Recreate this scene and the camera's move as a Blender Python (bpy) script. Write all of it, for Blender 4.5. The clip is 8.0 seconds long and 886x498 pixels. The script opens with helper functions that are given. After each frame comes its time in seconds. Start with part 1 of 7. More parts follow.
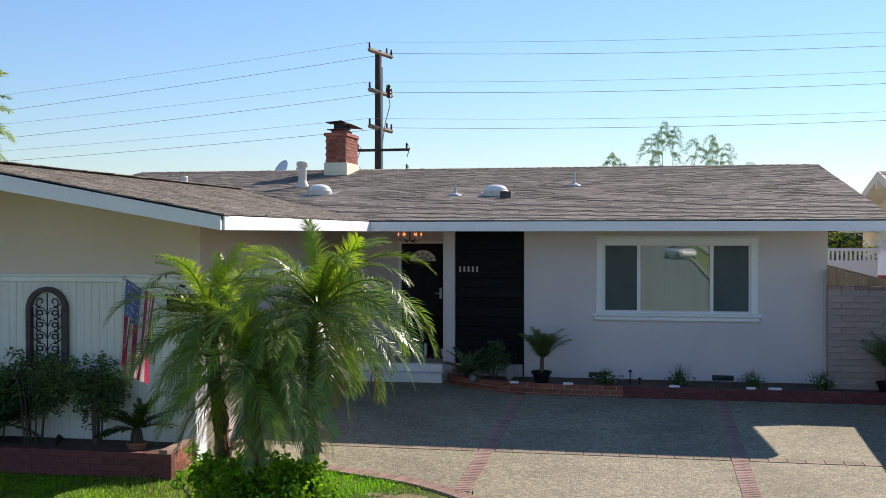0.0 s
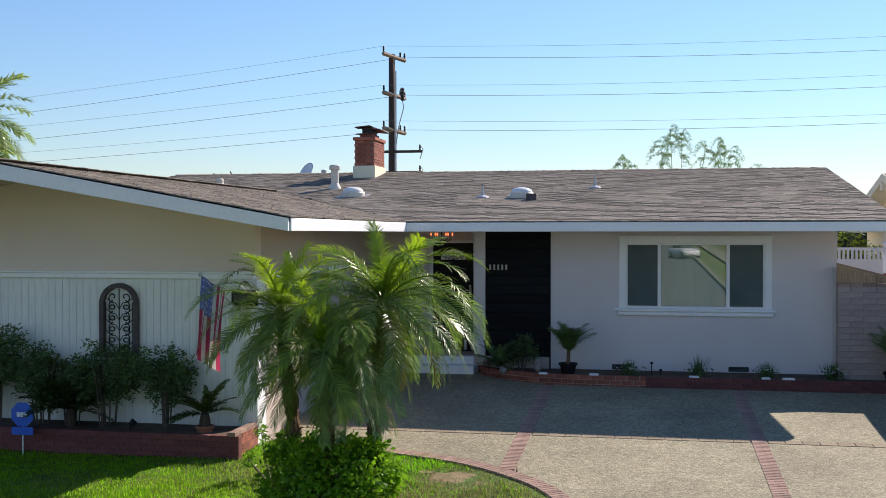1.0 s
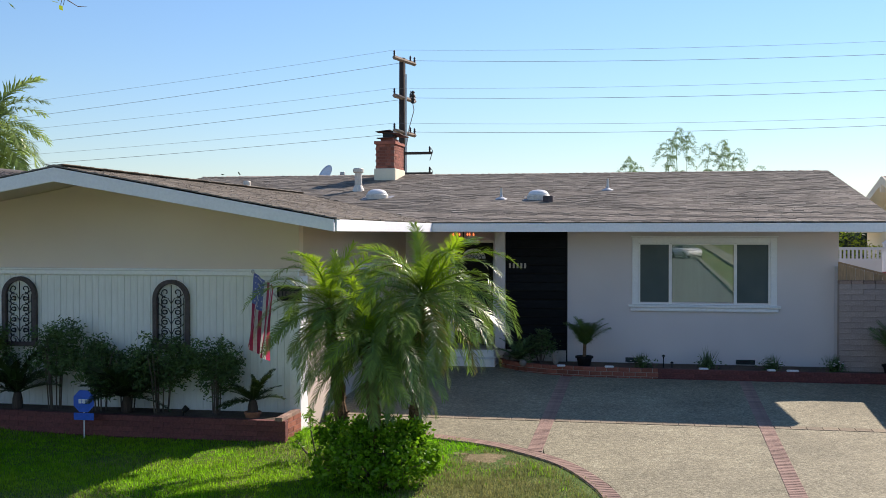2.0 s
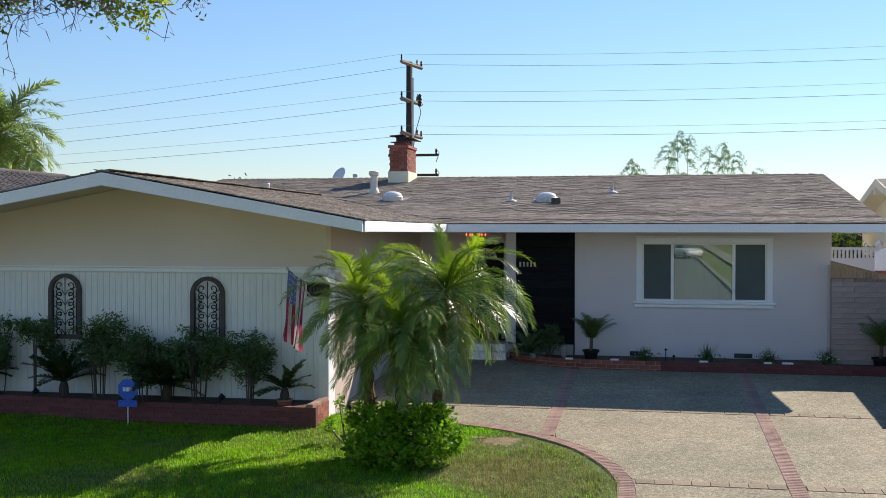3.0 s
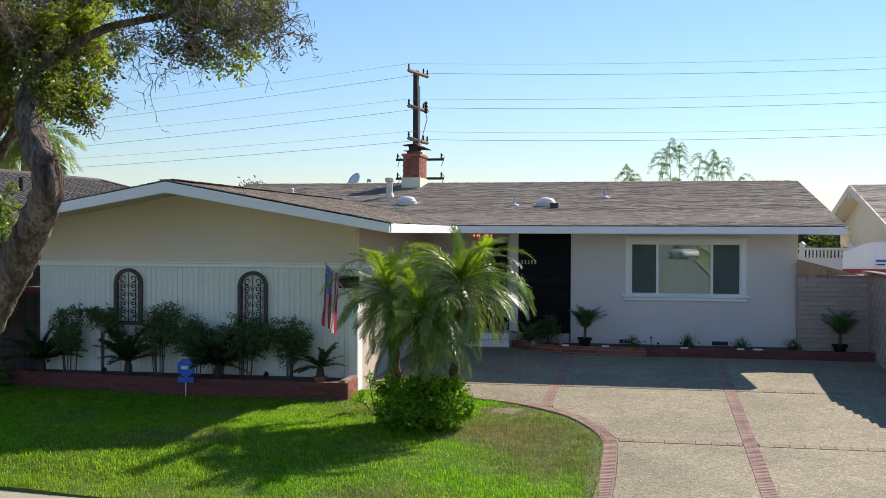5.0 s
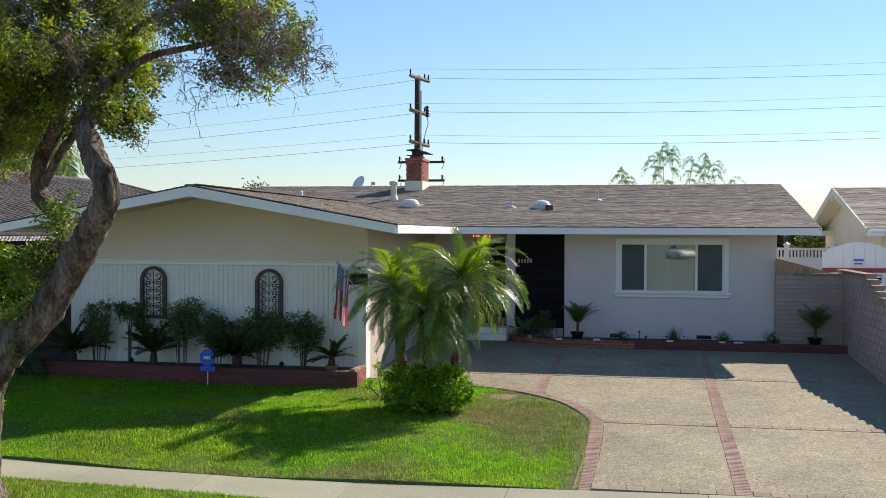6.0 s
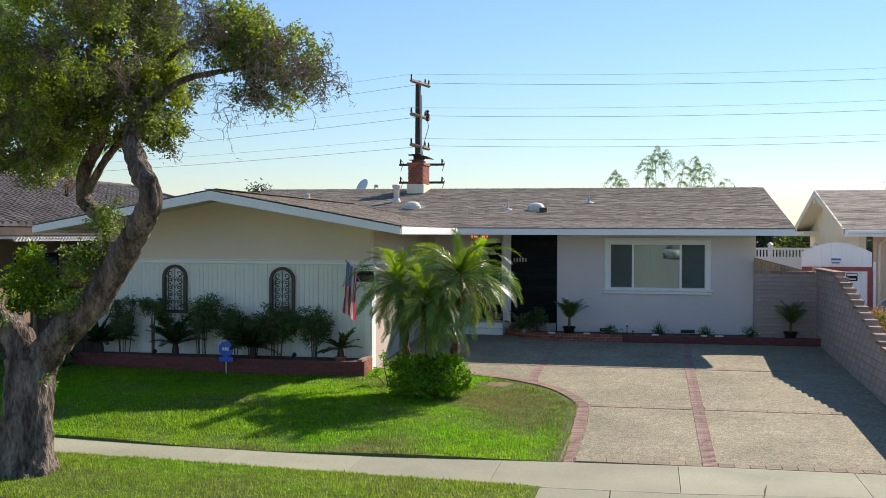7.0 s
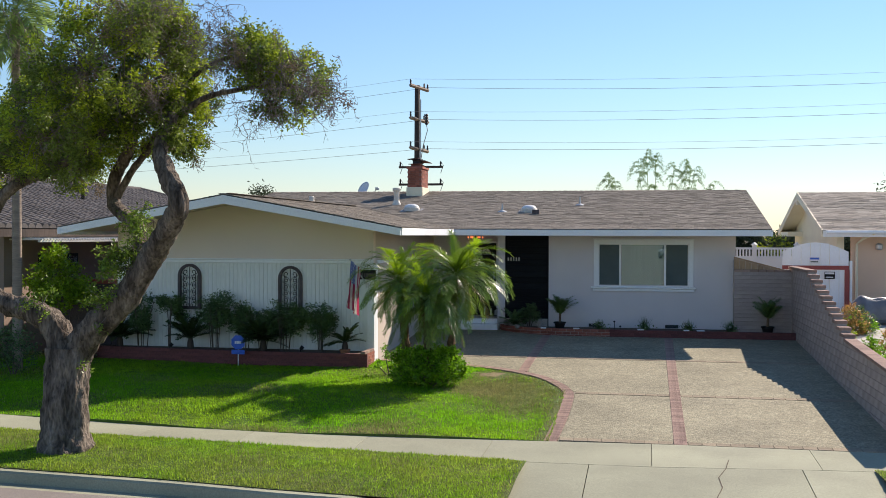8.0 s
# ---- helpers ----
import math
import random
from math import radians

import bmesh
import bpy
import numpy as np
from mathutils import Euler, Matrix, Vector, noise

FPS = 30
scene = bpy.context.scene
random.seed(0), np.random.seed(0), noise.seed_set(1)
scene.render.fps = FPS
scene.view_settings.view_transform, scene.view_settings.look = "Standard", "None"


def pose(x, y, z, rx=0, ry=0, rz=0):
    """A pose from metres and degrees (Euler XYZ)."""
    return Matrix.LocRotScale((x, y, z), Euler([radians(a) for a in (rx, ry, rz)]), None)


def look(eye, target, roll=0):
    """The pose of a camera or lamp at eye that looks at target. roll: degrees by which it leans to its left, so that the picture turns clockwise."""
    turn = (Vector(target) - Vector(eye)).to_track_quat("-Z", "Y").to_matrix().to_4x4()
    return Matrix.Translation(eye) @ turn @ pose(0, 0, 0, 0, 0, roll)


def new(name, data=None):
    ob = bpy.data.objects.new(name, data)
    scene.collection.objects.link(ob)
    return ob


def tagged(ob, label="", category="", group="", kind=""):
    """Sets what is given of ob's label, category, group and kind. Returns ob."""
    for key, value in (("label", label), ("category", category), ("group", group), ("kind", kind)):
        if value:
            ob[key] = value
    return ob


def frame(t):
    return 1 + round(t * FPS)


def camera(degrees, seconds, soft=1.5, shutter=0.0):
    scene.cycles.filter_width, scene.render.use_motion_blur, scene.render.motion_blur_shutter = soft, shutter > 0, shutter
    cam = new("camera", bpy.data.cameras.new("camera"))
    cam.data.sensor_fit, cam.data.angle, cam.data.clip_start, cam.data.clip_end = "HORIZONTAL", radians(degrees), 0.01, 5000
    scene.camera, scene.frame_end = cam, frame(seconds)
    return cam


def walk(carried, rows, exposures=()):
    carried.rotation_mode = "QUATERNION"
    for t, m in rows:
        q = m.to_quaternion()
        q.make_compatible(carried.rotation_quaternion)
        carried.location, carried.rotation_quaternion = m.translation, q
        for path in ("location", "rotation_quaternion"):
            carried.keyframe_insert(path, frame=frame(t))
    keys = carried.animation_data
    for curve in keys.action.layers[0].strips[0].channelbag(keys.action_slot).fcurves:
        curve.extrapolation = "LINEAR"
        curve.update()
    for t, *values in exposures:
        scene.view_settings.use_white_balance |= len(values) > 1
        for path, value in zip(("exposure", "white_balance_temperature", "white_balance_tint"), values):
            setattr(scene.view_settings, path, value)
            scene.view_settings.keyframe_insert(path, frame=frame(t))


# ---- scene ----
cam = camera(44.85, 8.0, soft=0.7)
# seconds, eye in metres, then yaw, pitch and roll in degrees
PATH = [
    (0, -2.812, -18.026, 2.298, 10.853, -0.819, -0.024),
    (0.5, -2.991, -18.627, 2.304, 10.869, -0.833, -0.036),
    (1, -3.144, -19.217, 2.308, 10.884, -0.843, -0.035),
    (1.5, -3.263, -19.797, 2.312, 10.898, -0.848, -0.024),
    (2, -3.346, -20.371, 2.314, 10.911, -0.850, -0.004),
    (2.5, -3.391, -20.947, 2.316, 10.923, -0.849, 0.023),
    (3, -3.398, -21.535, 2.318, 10.933, -0.846, 0.053),
    (3.5, -3.371, -22.144, 2.319, 10.941, -0.840, 0.086),
    (4, -3.312, -22.783, 2.320, 10.947, -0.833, 0.119),
    (4.5, -3.227, -23.461, 2.322, 10.951, -0.824, 0.151),
    (5, -3.119, -24.181, 2.324, 10.952, -0.815, 0.179),
    (5.5, -2.994, -24.943, 2.326, 10.951, -0.805, 0.201),
    (6, -2.856, -25.742, 2.329, 10.947, -0.795, 0.215),
    (6.5, -2.707, -26.567, 2.334, 10.940, -0.786, 0.219),
    (7, -2.549, -27.397, 2.339, 10.930, -0.779, 0.212),
    (7.5, -2.382, -28.204, 2.346, 10.917, -0.772, 0.190),
    (8, -2.203, -28.950, 2.355, 10.900, -0.768, 0.153),
]
walk(cam, [(t, pose(x, y, z, 0, 0, yaw) @ pose(0, 0, 0, 90 + pitch, 0, 0) @ pose(0, 0, 0, 0, 0, roll)) for t, x, y, z, yaw, pitch, roll in PATH],
     exposures=[(0.0, 0.52, 6450, 18.5), (8.0, 0.52, 6630, 16.5)])

# ---- light ----
SUN_EL, SUN_AZ = 35.0, 31.8          # degrees above the horizon, and from +y towards +x
world = bpy.data.worlds.new("sky")
scene.world = world
world.use_nodes = True
wn = world.node_tree.nodes
wl = world.node_tree.links
wn.clear()
sky = wn.new("ShaderNodeTexSky")
sky.sky_type = "NISHITA"
sky.sun_disc = False
sky.sun_elevation = radians(SUN_EL)
sky.sun_rotation = radians(SUN_AZ)
sky.air_density, sky.dust_density, sky.ozone_density, sky.altitude = 2.0, 0.0, 8.0, 3000
bg = wn.new("ShaderNodeBackground")
bg.inputs["Strength"].default_value = 0.098
wout = wn.new("ShaderNodeOutputWorld")
wl.new(sky.outputs[0], bg.inputs[0])
wl.new(bg.outputs[0], wout.inputs[0])
sun_data = bpy.data.lights.new("sun", "SUN")
sun_data.energy, sun_data.angle, sun_data.color = 5.2, radians(0.55), (1.0, 0.915, 0.77)
sun = new("sun", sun_data)
sun.matrix_world = look((0, 0, 0), (-math.sin(radians(SUN_AZ)) * math.cos(radians(SUN_EL)), -math.cos(radians(SUN_AZ)) * math.cos(radians(SUN_EL)), -math.sin(radians(SUN_EL))))


# ---- materials ----
def mat(name, c1, c2=None, scale=3.0, fine=40.0, grain=0.12, rough=0.75, bump=0.15, dist=0.01, metal=0.0, spec=0.4, island=0.0, objrand=0.0,
        stretch=(1, 1, 1), translucent=0.0, glow=None, glow_strength=0.0):
    """A surface: two colours mixed in large patches, a fine grain over them, and relief from the same grain."""
    m = bpy.data.materials.new(name)
    m.use_nodes = True
    nt = m.node_tree
    n, l = nt.nodes, nt.links
    bsdf = n["Principled BSDF"]
    out = n["Material Output"]
    c2 = c2 or tuple(v * 0.8 for v in c1)
    tc = n.new("ShaderNodeTexCoord")
    mp = n.new("ShaderNodeMapping")
    mp.inputs["Scale"].default_value = stretch
    l.new(tc.outputs["Object"], mp.inputs[0])
    n1 = n.new("ShaderNodeTexNoise")
    n1.inputs["Scale"].default_value, n1.inputs["Detail"].default_value = scale, 5
    n2 = n.new("ShaderNodeTexNoise")
    n2.inputs["Scale"].default_value, n2.inputs["Detail"].default_value = fine, 4
    l.new(mp.outputs[0], n1.inputs["Vector"])
    l.new(mp.outputs[0], n2.inputs["Vector"])
    ramp = n.new("ShaderNodeValToRGB")
    ramp.color_ramp.elements[0].position, ramp.color_ramp.elements[1].position = 0.35, 0.65
    ramp.color_ramp.elements[0].color, ramp.color_ramp.elements[1].color = (*c2, 1), (*c1, 1)
    l.new(n1.outputs["Fac"], ramp.inputs[0])
    rng = n.new("ShaderNodeMapRange")
    rng.inputs["From Min"].default_value, rng.inputs["From Max"].default_value = 0.3, 0.7
    rng.inputs["To Min"].default_value, rng.inputs["To Max"].default_value = 1 - grain, 1 + grain
    l.new(n2.outputs["Fac"], rng.inputs["Value"])
    hsv = n.new("ShaderNodeHueSaturation")
    l.new(ramp.outputs[0], hsv.inputs["Color"])
    value = rng.outputs[0]
    for amount, node, sock in ((island, "ShaderNodeNewGeometry", "Random Per Island"), (objrand, "ShaderNodeObjectInfo", "Random")):
        if amount:
            src = n.new(node)
            r2 = n.new("ShaderNodeMapRange")
            r2.inputs["To Min"].default_value, r2.inputs["To Max"].default_value = 1 - amount, 1 + amount
            l.new(src.outputs[sock], r2.inputs["Value"])
            mul = n.new("ShaderNodeMath")
            mul.operation = "MULTIPLY"
            l.new(value, mul.inputs[0])
            l.new(r2.outputs[0], mul.inputs[1])
            value = mul.outputs[0]
    l.new(value, hsv.inputs["Value"])
    l.new(hsv.outputs[0], bsdf.inputs["Base Color"])
    bsdf.inputs["Roughness"].default_value = rough
    bsdf.inputs["Metallic"].default_value = metal
    bsdf.inputs["Specular IOR Level"].default_value = spec
    if bump:
        b = n.new("ShaderNodeBump")
        b.inputs["Strength"].default_value, b.inputs["Distance"].default_value = bump, dist
        l.new(n2.outputs["Fac"], b.inputs["Height"])
        l.new(b.outputs[0], bsdf.inputs["Normal"])
    if glow:
        bsdf.inputs["Emission Color"].default_value = (*glow, 1)
        bsdf.inputs["Emission Strength"].default_value = glow_strength
    if translucent:
        tr = n.new("ShaderNodeBsdfTranslucent")
        l.new(hsv.outputs[0], tr.inputs["Color"])
        mix = n.new("ShaderNodeMixShader")
        mix.inputs[0].default_value = translucent
        l.new(bsdf.outputs[0], mix.inputs[1])
        l.new(tr.outputs[0], mix.inputs[2])
        l.new(mix.outputs[0], out.inputs[0])
    return m


STUCCO = mat("stucco_white", (0.74, 0.685, 0.675), (0.68, 0.63, 0.62), scale=0.8, fine=90, grain=0.07, rough=0.9, bump=0.5, dist=0.006)
STUCCO_BEIGE = mat("stucco_beige", (0.8, 0.695, 0.6), (0.75, 0.65, 0.56), scale=0.7, fine=90, grain=0.06, rough=0.9, bump=0.5, dist=0.006)
# the gable's beige, darkened to hold down full sun on the wing's side
STUCCO_BEIGE_SUN = mat("stucco_beige_sun_dimmed", (0.6, 0.51, 0.425), (0.55, 0.465, 0.385), scale=0.7, fine=90, grain=0.06, rough=0.9, bump=0.5, dist=0.006)
SIDING = mat("siding_white", (0.83, 0.84, 0.80), (0.79, 0.80, 0.76), scale=1.5, fine=30, grain=0.05, rough=0.6, bump=0.1, stretch=(1, 1, 0.15), objrand=0.012)
TRIM = mat("trim_white", (0.90, 0.905, 0.90), (0.86, 0.865, 0.86), scale=1.2, fine=25, grain=0.04, rough=0.45, bump=0.06)
VINYL = mat("vinyl_white", (0.88, 0.88, 0.87), (0.85, 0.85, 0.84), grain=0.02, rough=0.35, bump=0.0)
SHINGLE = mat("shingle", (0.295, 0.26, 0.218), (0.215, 0.188, 0.157), scale=1.6, fine=120, grain=0.4, rough=0.95, bump=0.6, dist=0.004, island=0.26, objrand=0.26, spec=0.15)
ROOF_DECK = mat("roof_deck", (0.09, 0.075, 0.065), (0.06, 0.05, 0.045), rough=0.95, spec=0.1)
BRICK = mat("brick_red", (0.36, 0.13, 0.085), (0.27, 0.095, 0.07), scale=5, fine=70, grain=0.2, rough=0.85, bump=0.4, objrand=0.28, island=0.2, spec=0.25)
BRICK_PAVE = mat("brick_paver", (0.375, 0.25, 0.197), (0.31, 0.205, 0.163), scale=3, fine=60, grain=0.22, rough=0.9, bump=0.3, objrand=0.2, island=0.2, spec=0.2)
BRICK_PAINT = mat("brick_painted_red", (0.185, 0.055, 0.05), (0.13, 0.045, 0.042), scale=2.5, fine=35, grain=0.25, rough=0.8, bump=0.35, objrand=0.15)
MORTAR = mat("mortar", (0.42, 0.36, 0.32), (0.34, 0.29, 0.26), fine=80, grain=0.2, rough=0.95, bump=0.4)


def pebble_material(name, tones, scale=52.0):
    """Exposed pebbles: small stones of mixed tones in a duller matrix, with stained patches."""
    m = bpy.data.materials.new(name)
    m.use_nodes = True
    n, l = m.node_tree.nodes, m.node_tree.links
    bsdf = n["Principled BSDF"]
    tc = n.new("ShaderNodeTexCoord")
    cells = n.new("ShaderNodeTexVoronoi")
    cells.inputs["Scale"].default_value = scale
    l.new(tc.outputs["Object"], cells.inputs["Vector"])
    sep = n.new("ShaderNodeSeparateColor")
    l.new(cells.outputs["Color"], sep.inputs[0])
    ramp = n.new("ShaderNodeValToRGB")
    ramp.color_ramp.interpolation = "CONSTANT"
    while len(ramp.color_ramp.elements) < len(tones):
        ramp.color_ramp.elements.new(0.5)
    for i, c in enumerate(tones):
        ramp.color_ramp.elements[i].position = i / len(tones)
        ramp.color_ramp.elements[i].color = (*c, 1)
    l.new(sep.outputs[0], ramp.inputs[0])
    value = None
    for sc, amount in ((0.8, 0.15), (5.0, 0.10), (16.0, 0.12)):
        t = n.new("ShaderNodeTexNoise")
        t.inputs["Scale"].default_value, t.inputs["Detail"].default_value = sc, 4
        l.new(tc.outputs["Object"], t.inputs["Vector"])
        r = n.new("ShaderNodeMapRange")
        r.inputs["From Min"].default_value, r.inputs["From Max"].default_value = 0.32, 0.68
        r.inputs["To Min"].default_value, r.inputs["To Max"].default_value = 1 - amount, 1 + amount
        l.new(t.outputs["Fac"], r.inputs["Value"])
        if value is None:
            value = r.outputs[0]
        else:
            mul = n.new("ShaderNodeMath")
            mul.operation = "MULTIPLY"
            l.new(value, mul.inputs[0])
            l.new(r.outputs[0], mul.inputs[1])
            value = mul.outputs[0]
    hsv = n.new("ShaderNodeHueSaturation")
    l.new(ramp.outputs[0], hsv.inputs["Color"])
    l.new(value, hsv.inputs["Value"])
    l.new(hsv.outputs[0], bsdf.inputs["Base Color"])
    bsdf.inputs["Roughness"].default_value = 0.85
    bsdf.inputs["Specular IOR Level"].default_value = 0.3
    b = n.new("ShaderNodeBump")
    b.inputs["Strength"].default_value, b.inputs["Distance"].default_value = 0.7, 0.008
    b.invert = True
    l.new(cells.outputs["Distance"], b.inputs["Height"])
    l.new(b.outputs[0], bsdf.inputs["Normal"])
    return m


AGGREGATE = pebble_material("pebble_aggregate", ((0.2, 0.178, 0.115), (0.25, 0.223, 0.143), (0.275, 0.247, 0.16), (0.305, 0.275, 0.182), (0.24, 0.214, 0.138), (0.34, 0.31, 0.212), (0.21, 0.19, 0.124)), 42.0)
CONCRETE = mat("concrete", (0.338, 0.336, 0.232), (0.275, 0.273, 0.19), scale=0.8, fine=50, grain=0.16, rough=0.9, bump=0.25, objrand=0.07)
CONCRETE_GREY = mat("concrete_grey", (0.48, 0.45, 0.40), (0.40, 0.37, 0.34), scale=1.2, fine=40, grain=0.15, rough=0.9, bump=0.3)
ASPHALT = mat("asphalt", (0.24, 0.205, 0.175), (0.19, 0.165, 0.145), scale=0.8, fine=140, grain=0.4, rough=0.9, bump=0.5)
FAR_ASPHALT = mat("far_asphalt", (0.2, 0.215, 0.185), (0.165, 0.18, 0.15), scale=0.3, fine=8, grain=0.15, rough=0.9, bump=0.2)
SOIL = mat("soil", (0.13, 0.09, 0.06), (0.08, 0.055, 0.04), scale=4, fine=50, grain=0.3, rough=1.0, bump=0.8, dist=0.02)
GRASS_SOIL = mat("lawn_base", (0.07, 0.135, 0.015), (0.115, 0.12, 0.03), scale=0.55, fine=25, grain=0.3, rough=1.0, bump=0.8, dist=0.02)
BLADES = mat("grass_blade", (0.18, 0.455, 0.008), (0.27, 0.455, 0.02), scale=0.45, fine=6, grain=0.25, rough=0.6, bump=0, island=0.4, translucent=0.65, spec=0.25)
PARK_BLADES = mat("parkway_grass_blade", (0.2, 0.39, 0.016), (0.285, 0.37, 0.045), scale=0.6, fine=6, grain=0.25, rough=0.6, bump=0, island=0.4, translucent=0.6, spec=0.25)
DULL_BLADES = mat("dull_grass_blade", (0.215, 0.26, 0.08), (0.165, 0.215, 0.065), scale=0.9, fine=6, grain=0.25, rough=0.7, bump=0, island=0.45, translucent=0.45, spec=0.2)
BARE_SOIL = mat("bare_tan_soil", (0.30, 0.235, 0.14), (0.2, 0.165, 0.09), scale=7, fine=45, grain=0.35, rough=1.0, bump=0.7, dist=0.02, spec=0.1)
FAR_LAWN = mat("far_lawn", (0.16, 0.235, 0.05), (0.22, 0.23, 0.08), scale=0.2, fine=4, grain=0.2, rough=1.0, bump=0.3)
DRY_EARTH = mat("dry_earth", (0.26, 0.225, 0.155), (0.2, 0.18, 0.12), scale=0.15, fine=3, grain=0.2, rough=1.0, bump=0.3)
DRY_BLADES = mat("dry_grass_blade", (0.36, 0.33, 0.13), (0.26, 0.3, 0.08), scale=0.9, fine=6, grain=0.25, rough=0.7, bump=0, island=0.4, translucent=0.3, spec=0.2)
BLOCK = mat("slump_block", (0.46, 0.365, 0.315), (0.36, 0.28, 0.245), scale=2.4, fine=45, grain=0.18, rough=0.95, bump=0.6, dist=0.015, objrand=0.08)
BLOCK_JOINT = mat("block_joint", (0.435, 0.345, 0.297), (0.36, 0.285, 0.245), rough=1.0, bump=0.3)
RUST = mat("rusty_metal", (0.13, 0.065, 0.05), (0.08, 0.045, 0.04), scale=6, rough=0.8, bump=0.2)
BRICK_MORTAR = mat("red_brown_mortar", (0.30, 0.15, 0.115), (0.24, 0.12, 0.095), fine=80, grain=0.2, rough=0.95, bump=0.4)
DARK_SLAT = mat("dark_painted_wood", (0.011, 0.013, 0.015), (0.008, 0.009, 0.011), scale=2, fine=30, grain=0.25, spec=0.15, rough=0.8, bump=0.2, stretch=(0.2, 1, 1), objrand=0.25)
BLACK = mat("black_paint", (0.010, 0.010, 0.011), (0.014, 0.013, 0.013), rough=0.6, spec=0.2, bump=0.1)
IRON = mat("wrought_iron", (0.025, 0.025, 0.028), (0.035, 0.033, 0.033), rough=0.55, bump=0.2, metal=0.3)
GREYWOOD = mat("grey_wood", (0.105, 0.085, 0.085), (0.075, 0.06, 0.06), scale=4, fine=30, grain=0.25, rough=0.8, bump=0.4)
METAL = mat("galvanised_metal", (0.55, 0.55, 0.54), (0.45, 0.45, 0.45), rough=0.45, bump=0.05, metal=0.7)
CREAM_METAL = mat("cream_painted_metal", (0.72, 0.66, 0.56), (0.64, 0.59, 0.50), rough=0.5, bump=0.05)
DOME = mat("skylight_plastic", (0.82, 0.80, 0.76), (0.78, 0.76, 0.72), rough=0.3, bump=0.0)
POLEWOOD = mat("pole_wood", (0.07, 0.05, 0.04), (0.045, 0.034, 0.028), scale=3, fine=40, grain=0.3, rough=0.9, bump=0.4, stretch=(1, 1, 0.1))
ARMWOOD = mat("weathered_crossarm", (0.30, 0.23, 0.17), (0.22, 0.17, 0.13), scale=3, fine=40, rough=0.9, bump=0.3)
WIRE = mat("wire", (0.26, 0.26, 0.27), (0.22, 0.22, 0.23), rough=0.6, bump=0)
BARK = mat("tree_bark", (0.22, 0.18, 0.145), (0.06, 0.047, 0.038), scale=6, fine=28, grain=0.55, rough=0.95, bump=1.0, dist=0.05, stretch=(1, 1, 0.25), spec=0.15)
PALM_BARK = mat("palm_bark", (0.21, 0.13, 0.075), (0.11, 0.07, 0.045), scale=9, fine=40, grain=0.4, rough=0.95, bump=0.9, dist=0.03, spec=0.15)
GREY_PALM_BARK = mat("grey_palm_bark", (0.33, 0.26, 0.2), (0.24, 0.185, 0.145), scale=3, fine=30, grain=0.2, rough=0.9, bump=0.5, stretch=(0.3, 0.3, 3))
PALM_LEAF = mat("palm_leaf", (0.175, 0.28, 0.042), (0.11, 0.185, 0.032), scale=1.3, fine=8, grain=0.2, rough=0.36, bump=0, island=0.35, translucent=0.4, spec=0.55)
QUEEN_LEAF = mat("queen_palm_leaf", (0.27, 0.37, 0.10), (0.19, 0.28, 0.07), scale=1.3, fine=8, grain=0.2, rough=0.35, bump=0, island=0.3, translucent=0.6, spec=0.5)
PALM_DRY = mat("palm_leaf_yellowing", (0.33, 0.26, 0.04), (0.20, 0.17, 0.03), scale=2, fine=8, grain=0.2, rough=0.45, bump=0, island=0.3, translucent=0.4)
TREE_LEAF = mat("tree_leaf", (0.2, 0.265, 0.04), (0.105, 0.15, 0.026), scale=0.9, fine=8, grain=0.25, rough=0.45, bump=0, island=0.4, translucent=0.5)
# yellow-green: painted sunlight in the street tree, own leaf colour on the shrubs
YELLOW_SUNLIT_LEAF = mat("yellow_sunlit_leaf", (0.36, 0.44, 0.03), (0.25, 0.33, 0.024), scale=0.9, fine=8, grain=0.25, rough=0.45, bump=0, island=0.35, translucent=0.55)
SPROUT_LEAF = mat("sprout_leaf", (0.19, 0.29, 0.035), (0.11, 0.17, 0.025), scale=2, fine=8, grain=0.25, rough=0.45, bump=0, island=0.4, translucent=0.45)
DEAD_LEAF = mat("dead_tree_leaf", (0.20, 0.145, 0.085), (0.13, 0.10, 0.06), scale=0.9, fine=8, grain=0.25, rough=0.7, bump=0, island=0.35, translucent=0.3)
# upper date palm fronds: backlight painted in as two brighter yellow-greens
PALM_BACKLIT = mat("backlit_palm_leaf", (0.29, 0.43, 0.012), (0.2, 0.33, 0.012), scale=1.3, fine=8, grain=0.2, rough=0.3, bump=0, island=0.25, translucent=0.55, spec=0.5)
PALM_HALF_LIT = mat("half_lit_palm_leaf", (0.19, 0.3, 0.02), (0.12, 0.205, 0.016), scale=1.3, fine=8, grain=0.2, rough=0.36, bump=0, island=0.35, translucent=0.48, spec=0.5)
POT_PALM_LEAF = mat("parlour_palm_leaf", (0.15, 0.235, 0.06), (0.095, 0.16, 0.04), scale=3, fine=12, rough=0.4, bump=0, island=0.3, translucent=0.35)
CITRUS_LEAF = mat("citrus_leaf", (0.26, 0.4, 0.015), (0.13, 0.23, 0.012), scale=2, fine=12, rough=0.4, bump=0, island=0.4, translucent=0.4)
DRY_TWIG = mat("grey_dry_twig", (0.2, 0.16, 0.14), (0.14, 0.11, 0.095), rough=0.9, bump=0)
TWIG = mat("dry_twig", (0.15, 0.115, 0.09), (0.10, 0.075, 0.06), rough=0.9, bump=0)
BUSH_LEAF = mat("bush_leaf", (0.21, 0.41, 0.015), (0.12, 0.28, 0.012), scale=3, fine=12, grain=0.2, rough=0.4, bump=0, island=0.35, translucent=0.5)
